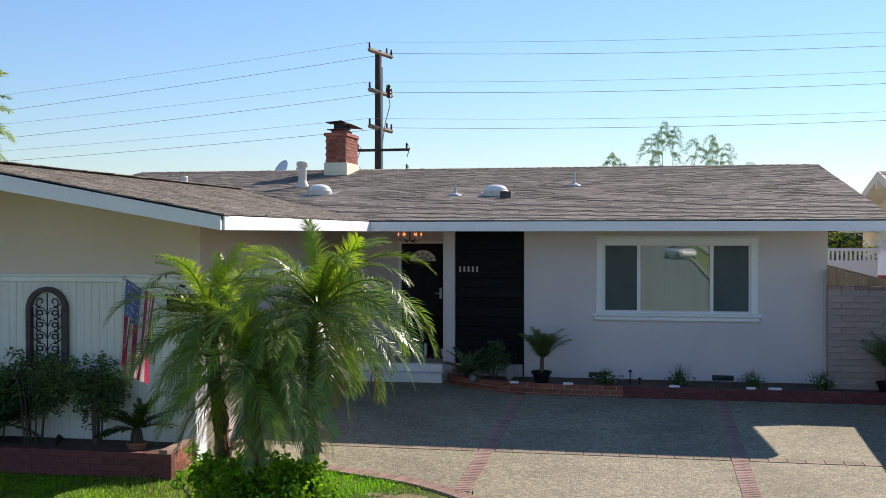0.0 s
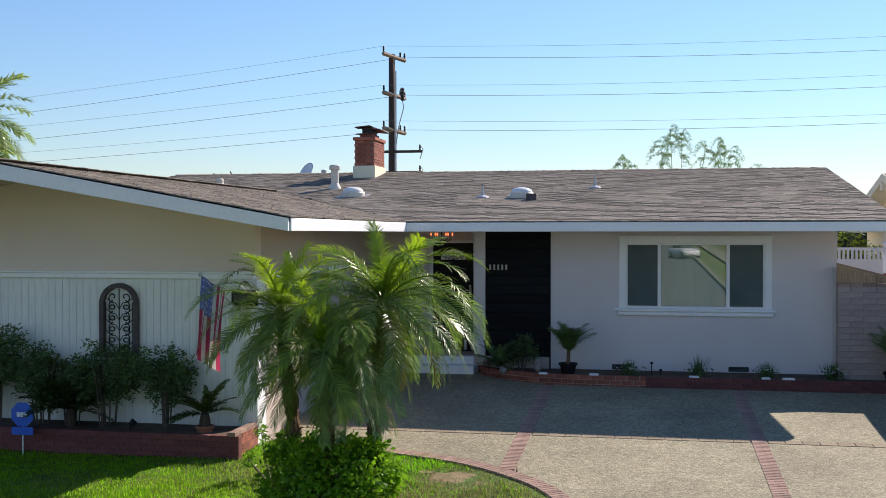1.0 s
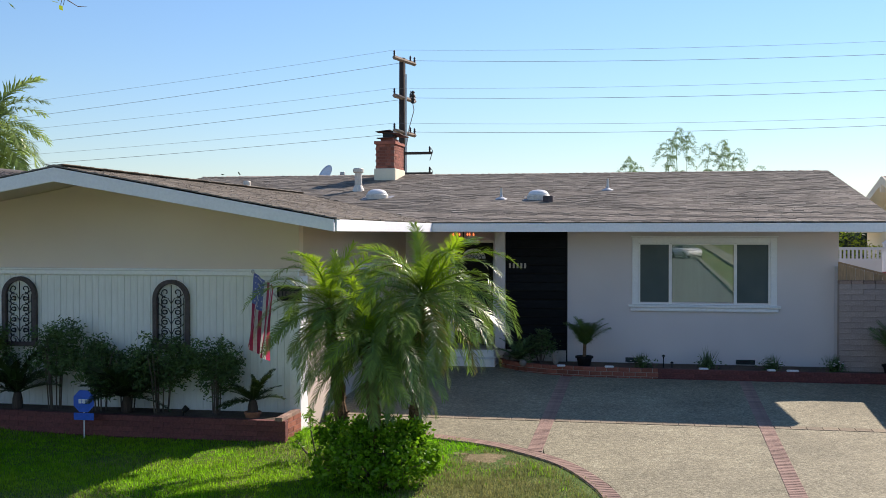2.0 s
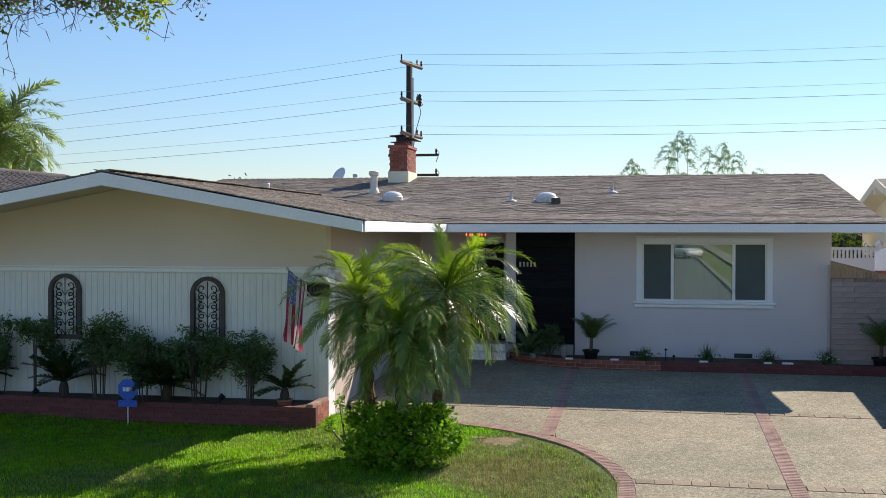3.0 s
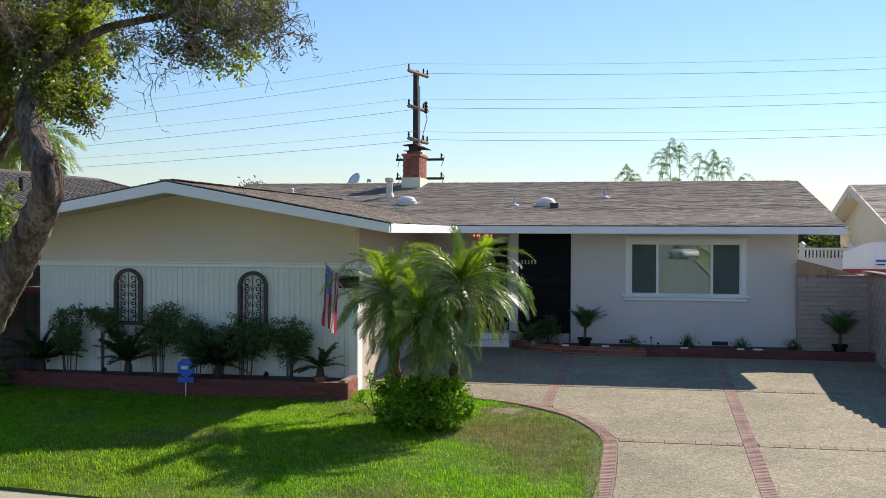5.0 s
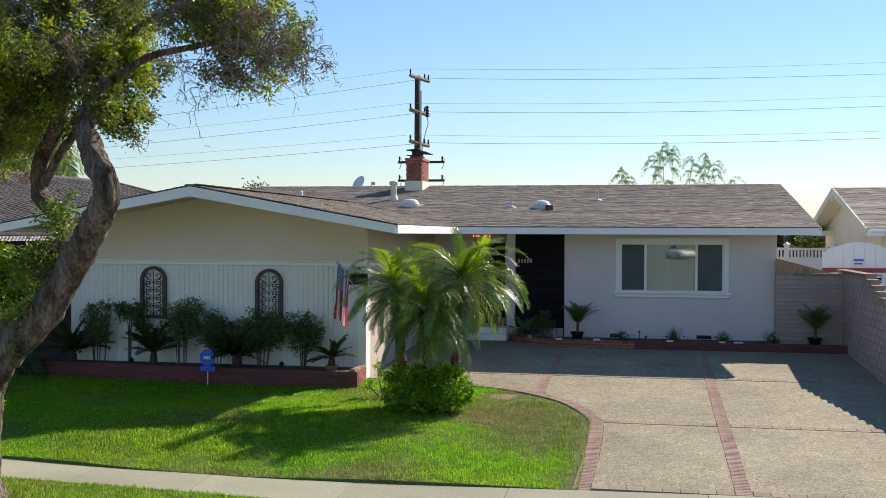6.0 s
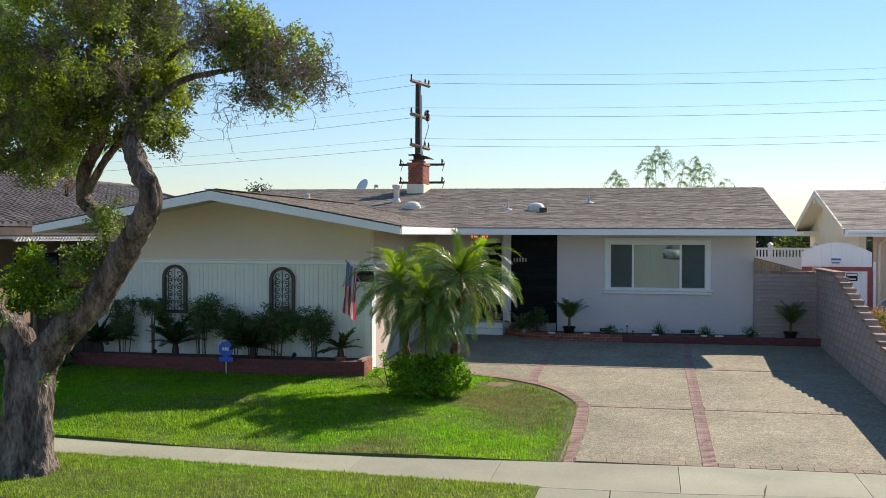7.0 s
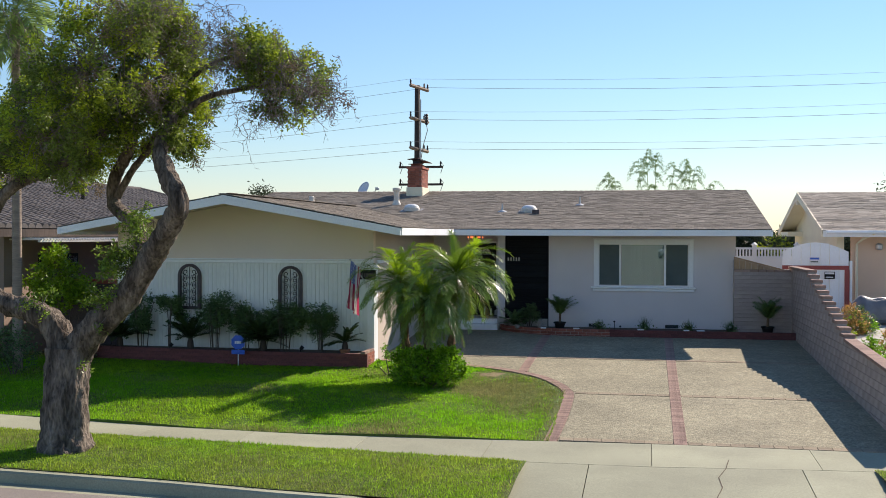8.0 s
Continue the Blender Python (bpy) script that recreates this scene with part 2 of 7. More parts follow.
SHRUB_LEAF = mat("shrub_leaf", (0.13, 0.215, 0.07), (0.075, 0.13, 0.045), scale=3, fine=12, grain=0.2, rough=0.5, bump=0, island=0.4, translucent=0.35)
BAMBOO_LEAF = mat("feathery_leaf", (0.2, 0.3, 0.13), (0.14, 0.225, 0.09), scale=2, fine=12, grain=0.2, rough=0.5, bump=0, island=0.3, translucent=0.7)
FAR_LEAF = mat("far_tree_leaf", (0.065, 0.085, 0.04), (0.045, 0.06, 0.03), scale=0.8, fine=8, grain=0.3, rough=0.8, bump=0, island=0.35, translucent=0.2)
CYCAD_LEAF = mat("cycad_leaf", (0.045, 0.08, 0.018), (0.03, 0.055, 0.015), scale=3, fine=12, rough=0.35, bump=0, island=0.3, translucent=0.25, spec=0.5)
FLOWER = mat("white_petal", (0.82, 0.82, 0.80), (0.75, 0.75, 0.72), rough=0.6, bump=0, translucent=0.3)
ORANGE_LEAF = mat("orange_leaf", (0.42, 0.2, 0.07), (0.4, 0.3, 0.08), scale=4, rough=0.5, bump=0, island=0.35, translucent=0.4)
RED_CLOTH = mat("flag_red", (0.5, 0.06, 0.13), (0.44, 0.05, 0.11), rough=0.8, bump=0.1, translucent=0.5)
WHITE_CLOTH = mat("flag_white", (0.75, 0.73, 0.70), (0.70, 0.68, 0.66), rough=0.8, bump=0.1, translucent=0.5)
BLUE_CLOTH = mat("flag_blue", (0.2, 0.23, 0.48), (0.17, 0.2, 0.42), rough=0.8, bump=0.1, translucent=0.25)
SIGN_BLUE = mat("sign_blue", (0.03, 0.13, 0.60), (0.025, 0.11, 0.52), rough=0.35, bump=0)
SIGN_WHITE = mat("sign_white", (0.80, 0.80, 0.80), (0.77, 0.77, 0.77), rough=0.4, bump=0)
NUMERAL = mat("pale_metal", (0.4, 0.37, 0.32), (0.34, 0.31, 0.27), rough=0.4, metal=0.4, bump=0)
BULB = mat("lit_bulb", (1.0, 0.6, 0.35), (1.0, 0.6, 0.35), bump=0, glow=(1.0, 0.17, 0.05), glow_strength=1.6)
TERRACOTTA = mat("terracotta", (0.36, 0.15, 0.08), (0.28, 0.12, 0.07), rough=0.85, bump=0.2)
PEACH = mat("peach_stucco", (0.83, 0.58, 0.41), (0.78, 0.54, 0.38), scale=0.9, fine=80, grain=0.06, rough=0.9, bump=0.4)
CREAM_STUCCO = mat("cream_stucco", (0.86, 0.78, 0.58), (0.82, 0.73, 0.54), scale=0.9, fine=80, grain=0.06, rough=0.9, bump=0.4)
TILE = mat("brown_roof_tile", (0.112, 0.1, 0.094), (0.08, 0.072, 0.068), scale=1.5, fine=40, grain=0.2, rough=0.85, bump=0.3, island=0.25, spec=0.2)
TAUPE = mat("taupe_stucco", (0.30, 0.215, 0.165), (0.25, 0.18, 0.14), scale=0.9, fine=80, grain=0.08, rough=0.9, bump=0.4)
BRICK_DUSTY = mat("dusty_brick_paver", (0.295, 0.238, 0.165), (0.26, 0.212, 0.146), scale=3, fine=60, grain=0.25, rough=0.9, bump=0.3, objrand=0.15, spec=0.2)
DUSTY_BED = mat("dusty_joint", (0.29, 0.24, 0.18), (0.24, 0.2, 0.15), fine=60, grain=0.3, rough=0.95, bump=0.4)
TANWOOD = mat("tan_fence_wood", (0.45, 0.30, 0.17), (0.36, 0.235, 0.135), scale=4, fine=40, grain=0.2, rough=0.85, bump=0.3, stretch=(1, 1, 0.2), objrand=0.15)
RED_PAINT = mat("dull_red_paint", (0.34, 0.075, 0.065), (0.28, 0.065, 0.055), rough=0.6, bump=0.1)
CURTAIN = mat("pale_curtain", (0.36, 0.46, 0.37), (0.31, 0.4, 0.32), scale=2, fine=10, grain=0.06, rough=0.9, bump=0.1, stretch=(3, 1, 0.2))
SCREEN = mat("window_screen", (0.105, 0.135, 0.13), (0.075, 0.10, 0.095), scale=1.3, fine=200, grain=0.2, rough=0.7, bump=0.1)
ROOM = mat("dim_room", (0.25, 0.23, 0.20), (0.20, 0.18, 0.16), rough=0.9, bump=0)
CARPAINT = mat("white_car_paint", (0.78, 0.78, 0.78), (0.75, 0.75, 0.75), rough=0.25, bump=0, grain=0.02)
RUBBER = mat("black_rubber", (0.02, 0.02, 0.02), (0.03, 0.03, 0.03), rough=0.8, bump=0.2)
GREY_COVER = mat("grey_vinyl_cover", (0.17, 0.18, 0.20), (0.12, 0.13, 0.15), scale=3, rough=0.45, bump=0.3)
STONE = mat("rough_stone", (0.34, 0.30, 0.26), (0.25, 0.22, 0.19), scale=6, fine=40, rough=0.9, bump=0.6, objrand=0.2)
CORRUGATED = mat("corrugated_sheet", (0.74, 0.72, 0.66), (0.66, 0.64, 0.59), rough=0.5, bump=0.05)


def glass_material(name, tint, rough=0.02, ior=1.5):
    m = bpy.data.materials.new(name)
    m.use_nodes = True
    b = m.node_tree.nodes["Principled BSDF"]
    b.inputs["Base Color"].default_value = (*tint, 1)
    b.inputs["Roughness"].default_value = rough
    b.inputs["IOR"].default_value = ior
    b.inputs["Transmission Weight"].default_value = 1.0
    return m


GLASS = glass_material("window_glass", (0.93, 0.97, 0.94))
COATED_GLASS = glass_material("coated_window_glass", (0.88, 0.96, 0.92), 0.0, 2.1)


# ---- mesh helpers ----
def finish(name, bm_or_data, material, parent, label="", smooth=False, kind=""):
    if isinstance(bm_or_data, bpy.types.Mesh):
        me = bm_or_data
    else:
        me = bpy.data.meshes.new(name)
        bm_or_data.normal_update()
        bm_or_data.to_mesh(me)
        bm_or_data.free()
        for mm in (material if isinstance(material, (list, tuple)) else [material]):
            me.materials.append(mm)
        if smooth:
            me.polygons.foreach_set("use_smooth", [True] * len(me.polygons))
    ob = new(name, me)
    if parent is not None:
        ob.parent = parent
    return tagged(ob, label, kind=kind)


def part(name, bm, material, parent, label="", smooth=False, kind=""):
    """ONE mesh object under a thing or a part, in its parent's space."""
    return finish(name, bm, material, parent, label, smooth, kind)


def thing(name, m=None, label="", category="", group="", kind=""):
    ob = new(name)
    ob.empty_display_size = 0.2
    ob.matrix_basis = m or Matrix()
    return tagged(ob, label, category, group, kind)


def single(name, bm, material, label, category, m=None, group="", kind="", smooth=False):
    """A thing that is one mesh."""
    ob = finish(name, bm, material, None, smooth=smooth)
    ob.matrix_basis = m or Matrix()
    return tagged(ob, label, category, group, kind)


def box(bm, x0, x1, y0, y1, z0, z1, bevel=0.0):
    made = bmesh.ops.create_cube(bm, size=1.0)["verts"]
    for v in made:
        v.co = Vector(((x0 + x1) / 2 + v.co.x * (x1 - x0), (y0 + y1) / 2 + v.co.y * (y1 - y0), (z0 + z1) / 2 + v.co.z * (z1 - z0)))
    if bevel:
        edges = {e for v in made for e in v.link_edges}
        bmesh.ops.bevel(bm, geom=list(edges), offset=bevel, segments=1, affect="EDGES", profile=0.5)
    return bm


def boxed(*sides, bevel=0.0):
    return box(bmesh.new(), *sides, bevel=bevel)


def prism(bm, outline, shift):
    """A solid from a closed outline of 3D points, pushed along shift."""
    a = [bm.verts.new(p) for p in outline]
    b = [bm.verts.new(Vector(p) + Vector(shift)) for p in outline]
    f1 = bm.faces.new(a)
    f2 = bm.faces.new(b[::-1])
    for i in range(len(a)):
        j = (i + 1) % len(a)
        bm.faces.new((a[j], a[i], b[i], b[j]))
    bmesh.ops.recalc_face_normals(bm, faces=bm.faces[:])
    return bm


def tube(bm, points, radii, sides=8, cap=True):
    """A round rod along points; radii: one number or one a point."""
    pts = [Vector(p) for p in points]
    if not isinstance(radii, (list, tuple)):
        radii = [radii] * len(pts)
    rings = []
    up = Vector((0.3, 0.2, 1)).normalized()
    for i, p in enumerate(pts):
        d = (pts[min(i + 1, len(pts) - 1)] - pts[max(i - 1, 0)]).normalized()
        a = d.cross(up)
        if a.length < 0.05:
            a = d.cross(Vector((1, 0, 0)))
        a.normalize()
        b = d.cross(a).normalized()
        up = a.cross(d).normalized() if i else up
        rings.append([bm.verts.new(p + (a * math.cos(t) + b * math.sin(t)) * radii[i]) for t in (2 * math.pi * k / sides for k in range(sides))])
    for r, s in zip(rings, rings[1:]):
        for k in range(sides):
            bm.faces.new((r[k], r[(k + 1) % sides], s[(k + 1) % sides], s[k]))
    if cap and sides > 2:
        bm.faces.new(rings[0])
        bm.faces.new(rings[-1][::-1])
    bmesh.ops.recalc_face_normals(bm, faces=bm.faces[:])
    return bm


def lathe(bm, profile, sides=20, centre=(0, 0, 0)):
    """A turned solid from (radius, height) pairs, closed at both ends."""
    c = Vector(centre)
    rings = [[bm.verts.new(c + Vector((max(r, 0.0005) * math.cos(t), max(r, 0.0005) * math.sin(t), z))) for t in (2 * math.pi * k / sides for k in range(sides))] for r, z in profile]
    for r, s in zip(rings, rings[1:]):
        for k in range(sides):
            bm.faces.new((r[k], r[(k + 1) % sides], s[(k + 1) % sides], s[k]))
    bm.faces.new(rings[0][::-1])
    bm.faces.new(rings[-1])
    bmesh.ops.recalc_face_normals(bm, faces=bm.faces[:])
    return bm


def raw(name, verts, faces, material, parent=None, kind="", label="", category="", smooth=False):
    """One mesh straight from arrays, for large counts."""
    me = bpy.data.meshes.new(name)
    me.from_pydata([tuple(v) for v in verts], [], faces)
    me.materials.append(material)
    if smooth:
        me.polygons.foreach_set("use_smooth", [True] * len(me.polygons))
    ob = new(name, me)
    if parent is not None:
        ob.parent = parent
    return tagged(ob, label, category, "", kind)


def quads(name, arr, material, parent=None, **tags):
    """arr: (n, 4, 3) corners of loose quads."""
    n = len(arr)
    idx = np.arange(4 * n).reshape(n, 4)
    return raw(name, arr.reshape(-1, 3), idx.tolist(), material, parent, **tags)


def leaves(rng, centres, length, width, droop=0.0, up=0.0):
    """Leaf blades (diamond quads) at the given places, turned at random."""
    n = len(centres)
    d = rng.normal(size=(n, 3))
    d[:, 2] = d[:, 2] * 0.7 - droop + up
    d /= np.linalg.norm(d, axis=1)[:, None]
    e = np.cross(d, rng.normal(size=(n, 3)))
    e /= np.linalg.norm(e, axis=1)[:, None]
    ln = (length * rng.uniform(0.6, 1.3, n))[:, None]
    wd = (width * rng.uniform(0.7, 1.2, n))[:, None]
    c = np.asarray(centres)
    return np.stack([c, c + d * ln * 0.45 + e * wd, c + d * ln, c + d * ln * 0.45 - e * wd], 1)


brick_meshes = {}


def piece(name, size, material, parent, m, bevel=0.004):
    """A small solid that shares its mesh with all of its size and material."""
    key = (name, tuple(round(s, 3) for s in size), material.name)
    if key not in brick_meshes:
        bm = boxed(-size[0] / 2, size[0] / 2, -size[1] / 2, size[1] / 2, -size[2] / 2, size[2] / 2)
        if bevel:
            top = [e for e in bm.edges if all(v.co.z > 0 for v in e.verts)]
            bmesh.ops.bevel(bm, geom=top, offset=bevel, segments=1, affect="EDGES")
        me = bpy.data.meshes.new(name)
        bm.to_mesh(me)
        bm.free()
        me.materials.append(material)
        brick_meshes[key] = me
    ob = new(name, brick_meshes[key])
    ob.parent = parent
    ob.matrix_basis = m
    return ob


# ---- plan of the ground ----
def yard(x, y):
    """Height of drive and lawn, which fall towards the street."""
    return -0.187 + 0.0494 * y


def along(poly, x):
    """y of a polyline given by (x, y) pairs with rising x."""
    if x <= poly[0][0]:
        (x0, y0), (x1, y1) = poly[0], poly[1]
    elif x >= poly[-1][0]:
        (x0, y0), (x1, y1) = poly[-2], poly[-1]
    else:
        for (x0, y0), (x1, y1) in zip(poly, poly[1:]):
            if x0 <= x <= x1:
                break
    return y0 + (y1 - y0) * (x - x0) / (x1 - x0)


WALK_IN = [(-24, -9.4), (-19, -10.75), (-15.5, -11.6), (-13.3, -12.05), (-11.5, -12.35), (-9.7, -12.6), (-7.7, -12.74), (-5.9, -12.7), (-3.8, -12.57), (-1.6, -12.44), (0.8, -12.27), (6, -11.9), (14, -11.2)]
WALK_OUT = [(-24, -10.7), (-19, -12.0), (-15.5, -12.8), (-12.6, -13.2), (-10.0, -13.42), (-7.6, -13.66), (-5.4, -13.88), (-3.9, -14.0), (-2.2, -13.98), (0.0, -13.74), (6, -13.3), (14, -12.6)]
KERB = [(-24, -14.1), (-18, -15.1), (-14, -15.6), (-10.8, -15.86), (-8.3, -16.08), (-6.8, -16.3), (-4.6, -16.5), (0, -16.4), (3, -16.2), (14, -15.3)]
Z_WALK, Z_KERB, Z_ROAD = -0.80, -0.86, -1.02
ARC = [(-8.2, -5.55), (-7.2, -5.72), (-6.6, -5.85), (-6.06, -6.02), (-5.47, -6.26), (-4.88, -6.69), (-4.4, -7.21), (-4.02, -7.95), (-3.84, -8.52), (-3.78, -8.98), (-3.76, -9.96), (-3.76, -10.98), (-3.80, -12.57)]
RW_FACE = [(0.06, 1.35), (-12.4, 1.50)]            # inner face of the boundary wall: y, x


def wall_x(y):
    (y0, x0), (y1, x1) = RW_FACE
    return x0 + (x1 - x0) * (y - y0) / (y1 - y0)


def sheet(name, columns, material, label, category):
    """A surface from columns of points, all columns equally long."""
    bm = bmesh.new()
    grid = [[bm.verts.new(p) for p in col] for col in columns]
    for a, b in zip(grid, grid[1:]):
        for i in range(len(a) - 1):
            bm.faces.new((a[i], b[i], b[i + 1], a[i + 1]))
    bmesh.ops.recalc_face_normals(bm, faces=bm.faces[:])
    if bm.faces[:] and sum(f.normal.z for f in bm.faces) < 0:
        bmesh.ops.reverse_faces(bm, faces=bm.faces[:])
    return single(name, bm, material, label, category, kind="structure")


def steps(a, b, n):
    return [a + (b - a) * i / n for i in range(n + 1)]


# the wide ground under everything, reaching the horizon
sheet("ground", [[(x, y, -1.25 if y < -5 else -0.62) for y in (-900, -60, -5.01, -5, 40, 900)] for x in (-900, -60, 60, 900)], DRY_EARTH, "flat dry ground around the houses", "ground")
# street
sheet("road", [[(x, along(KERB, x) - 0.02 - 9.5 * f, Z_ROAD + 0.10 * math.sin(math.pi * f)) for f in steps(0, 1, 6)] for x in steps(-24, 14, 38)], ASPHALT, "grey asphalt street surface", "road")
sheet("far_pavement", [[(x, along(KERB, x) - 9.5 - 2.0 * f, Z_ROAD + 0.13) for f in steps(0, 1, 2)] for x in steps(-24, 14, 20)], CONCRETE, "pale concrete pavement across the street", "pavement")
# rising ground and a side street across
sheet("far_slope", [[(x, y, -1.12 + 0.9 * max(0, (-30 - y) / 50)) for y in (-140, -80, -55, -30, -26)] for x in (-90, -30, 0, 30, 90)], FAR_LAWN, "gently rising ground across the street", "ground")
# lawn bed and parkway bed
def arc_x(y):
    """x of the lawn's edge along the drive, for a given y."""
    best = ARC[0][0]
    for (x0, y0), (x1, y1) in zip(ARC, ARC[1:]):
        if y1 <= y <= y0:
            best = x0 + (x1 - x0) * (y0 - y) / (y0 - y1)
    return best if y > -12.57 else -3.80


def lawn_columns():
    cols = []
    for x in steps(-24, -4.6, 57) + [-4.4, -4.2, -4.08, -3.98, -3.90, -3.86, -3.83, -3.80, -3.785, -3.77, -3.755, -3.74, -3.72, -3.70]:
        far = -5.7 if x < -8.2 else along(ARC, x - 0.065)
        if x < -14.6:
            far = -5.7 + 0.0
        near = along(WALK_IN, x) + 0.01
        cols.append([(x, far + (near - far) * f, (yard(x, far + (near - far) * f) - 0.02) * (1 - f ** 4) + (Z_WALK + 0.02) * f ** 4 + 0.02 * math.sin(x * 1.3) * math.sin(f * 5)) for f in steps(0, 1, 14)] + [(x, near - 0.05, Z_WALK - 0.06)])
    return cols


def mound(x, y):
    """Swell of the lawn before the wing."""
    return 0.25 * math.exp(-((x + 10.4) / 3.6) ** 2 - ((y + 10.3) / 1.55) ** 2)


LAWN = [[(x, y, z + mound(x, y) * min(1, max(0, (y - along(WALK_IN, x)) / 0.9))) for x, y, z in col] for col in lawn_columns()]
sheet("lawn", LAWN, GRASS_SOIL, "green front lawn with a dry brown patch", "lawn")


def parkway_columns(x0, x1, n):
    return [[(x, along(WALK_OUT, x) + (along(KERB, x) + 0.16 - along(WALK_OUT, x)) * f, Z_WALK - 0.01 + 0.035 * math.sin(math.pi * f) - 0.04 * f) for f in steps(0, 1, 6)] for x in steps(x0, x1, n)]


PARK_L, PARK_R = parkway_columns(-24, -3.88, 40), parkway_columns(0.79, 14, 20)
sheet("parkway_lawn", PARK_L, GRASS_SOIL, "grass strip between pavement and kerb", "lawn")
sheet("parkway_lawn", PARK_R, GRASS_SOIL, "grass strip between pavement and kerb", "lawn")
# garden ground beyond the boundary wall
sheet("side_ground", [[(x, y, yard(x, y) - 0.06) for y in (-11.9, -6, 0, 6, 20)] for x in (1.42, 4, 8, 14)], CONCRETE_GREY, "grey concrete drive of the next house", "ground")

# kerb
def kerb_run(x0, x1, n, low0=0.0, low1=0.0):
    bm = bmesh.new()
    prev = None
    for i, x in enumerate(steps(x0, x1, n)):
        y = along(KERB, x)
        drop = low0 * max(0, 1 - i / 3) + low1 * max(0, 1 - (n - i) / 3)
        top = Z_KERB - drop
        ring = [bm.verts.new(p) for p in ((x, y + 0.16, -1.15), (x, y + 0.16, top), (x, y + 0.03, top), (x, y, top - 0.025), (x, y - 0.03, Z_ROAD + 0.012), (x, y - 0.4, Z_ROAD + 0.004), (x, y - 0.4, -1.15))]
        if prev:
            for k in range(len(ring)):
                bm.faces.new((prev[k], prev[(k + 1) % 7], ring[(k + 1) % 7], ring[k]))
        prev = ring
    bmesh.ops.recalc_face_normals(bm, faces=bm.faces[:])
    return bm


single("kerb", kerb_run(-24, -4.3, 40, 0, 0.11), CONCRETE, "pale concrete kerb and gutter along the street", "kerb", kind="structure")
single("kerb", kerb_run(1.1, 14, 20, 0.11, 0), CONCRETE, "pale concrete kerb and gutter along the street", "kerb", kind="structure")

# pavement: slabs with open joints
pavement = thing("pavement", label="pale concrete pavement in jointed slabs", category="pavement", kind="structure")
cuts = [-22, -20.3, -18.6, -16.9, -15.2, -13.5, -11.8, -10.1, -8.4, -6.5, -4.55, -2.16, 0.12, 1.9, 3.4, 5.2, 7, 9, 11]
for x0, x1 in zip(cuts, cuts[1:]):
    bm = bmesh.new()
    xs = steps(x0 + 0.004, x1 - 0.004, 3)
    outline = [(x, along(WALK_IN, x), Z_WALK) for x in xs] + [(x, along(WALK_OUT, x), Z_WALK - 0.025) for x in xs[::-1]]
    prism(bm, outline, (0, 0, -0.1))
    part("slab", bm, CONCRETE, pavement)
# drive apron across the parkway
apron = thing("driveway_apron", label="cracked pale concrete apron sloping to the street", category="apron", kind="structure")
ax = [-3.93, -3.016, -0.153, 0.83]
for x0, x1 in zip(ax, ax[1:]):
    bm = bmesh.new()
    left = [(x0 + 0.006, along(WALK_OUT, x0) + (along(KERB, x0) - 0.02 - along(WALK_OUT, x0)) * f - 0.012 * (1 - f), Z_WALK - 0.026 - 0.16 * f) for f in steps(0, 1, 5)]
    right = [(x1 - 0.006, along(WALK_OUT, x1) + (along(KERB, x1) - 0.02 - along(WALK_OUT, x1)) * f - 0.012 * (1 - f), Z_WALK - 0.026 - 0.16 * f) for f in steps(0, 1, 5)]
    a = [bm.verts.new(p) for p in left]
    b = [bm.verts.new(p) for p in right]
    c = [bm.verts.new(Vector(p) - Vector((0, 0, 0.12))) for p in left]
    d = [bm.verts.new(Vector(p) - Vector((0, 0, 0.12))) for p in right]
    for i in range(5):
        bm.faces.new((a[i], b[i], b[i + 1], a[i + 1]))
        bm.faces.new((c[i], c[i + 1], d[i + 1], d[i]))
        bm.faces.new((a[i], a[i + 1], c[i + 1], c[i]))
        bm.faces.new((b[i], d[i], d[i + 1], b[i + 1]))
    bm.faces.new((a[0], c[0], d[0], b[0]))
    bm.faces.new((a[5], b[5], d[5], c[5]))
    bmesh.ops.recalc_face_normals(bm, faces=bm.faces[:])
    part("slab", bm, CONCRETE, apron)

# wandering crack in the middle slab
def apron_z(y):
    """Top of the apron along its middle."""
    y0, y1 = along(WALK_OUT, -1.6) - 0.012, along(KERB, -1.6) - 0.02
    return Z_WALK - 0.026 - 0.16 * (y - y0) / (y1 - y0) + 0.002


line = [(-1.10, -13.45), (-1.17, -13.91), (-1.29, -14.34), (-1.27, -14.80), (-1.35, -15.18), (-1.39, -15.48)]
bm = bmesh.new()
for (xa, ya), (xb, yb) in zip(line, line[1:]):
    bm.faces.new([bm.verts.new((x, y, apron_z(y))) for x, y in ((xa - 0.006, ya), (xb - 0.006, yb), (xb + 0.006, yb), (xa + 0.006, ya))])
bmesh.ops.recalc_face_normals(bm, faces=bm.faces[:])
part("crack", bm, SOIL, apron, "thin dark wandering crack")

# drive: exposed-aggregate panels between brick bands
drive = thing("driveway", label="exposed pebble driveway divided by red brick bands", category="driveway", kind="structure")
ROW_A, ROW_B, ROW_C = -4.70, -8.67, -12.36
BAND_X, BAND_L = -1.73, -4.81
HALF = 0.10


def drive_panel(xs_left, xs_right, y0, y1):
    """One panel; xs give its sides as functions of y."""
    bm = bmesh.new()
    ys = steps(y0, y1, 12)
    outline = [(xs_left(y), y, yard(0, y)) for y in ys] + [(xs_right(y), y, yard(0, y)) for y in ys[::-1]]
    prism(bm, outline, (0, 0, -0.08))
    return part("panel", bm, AGGREGATE, drive)


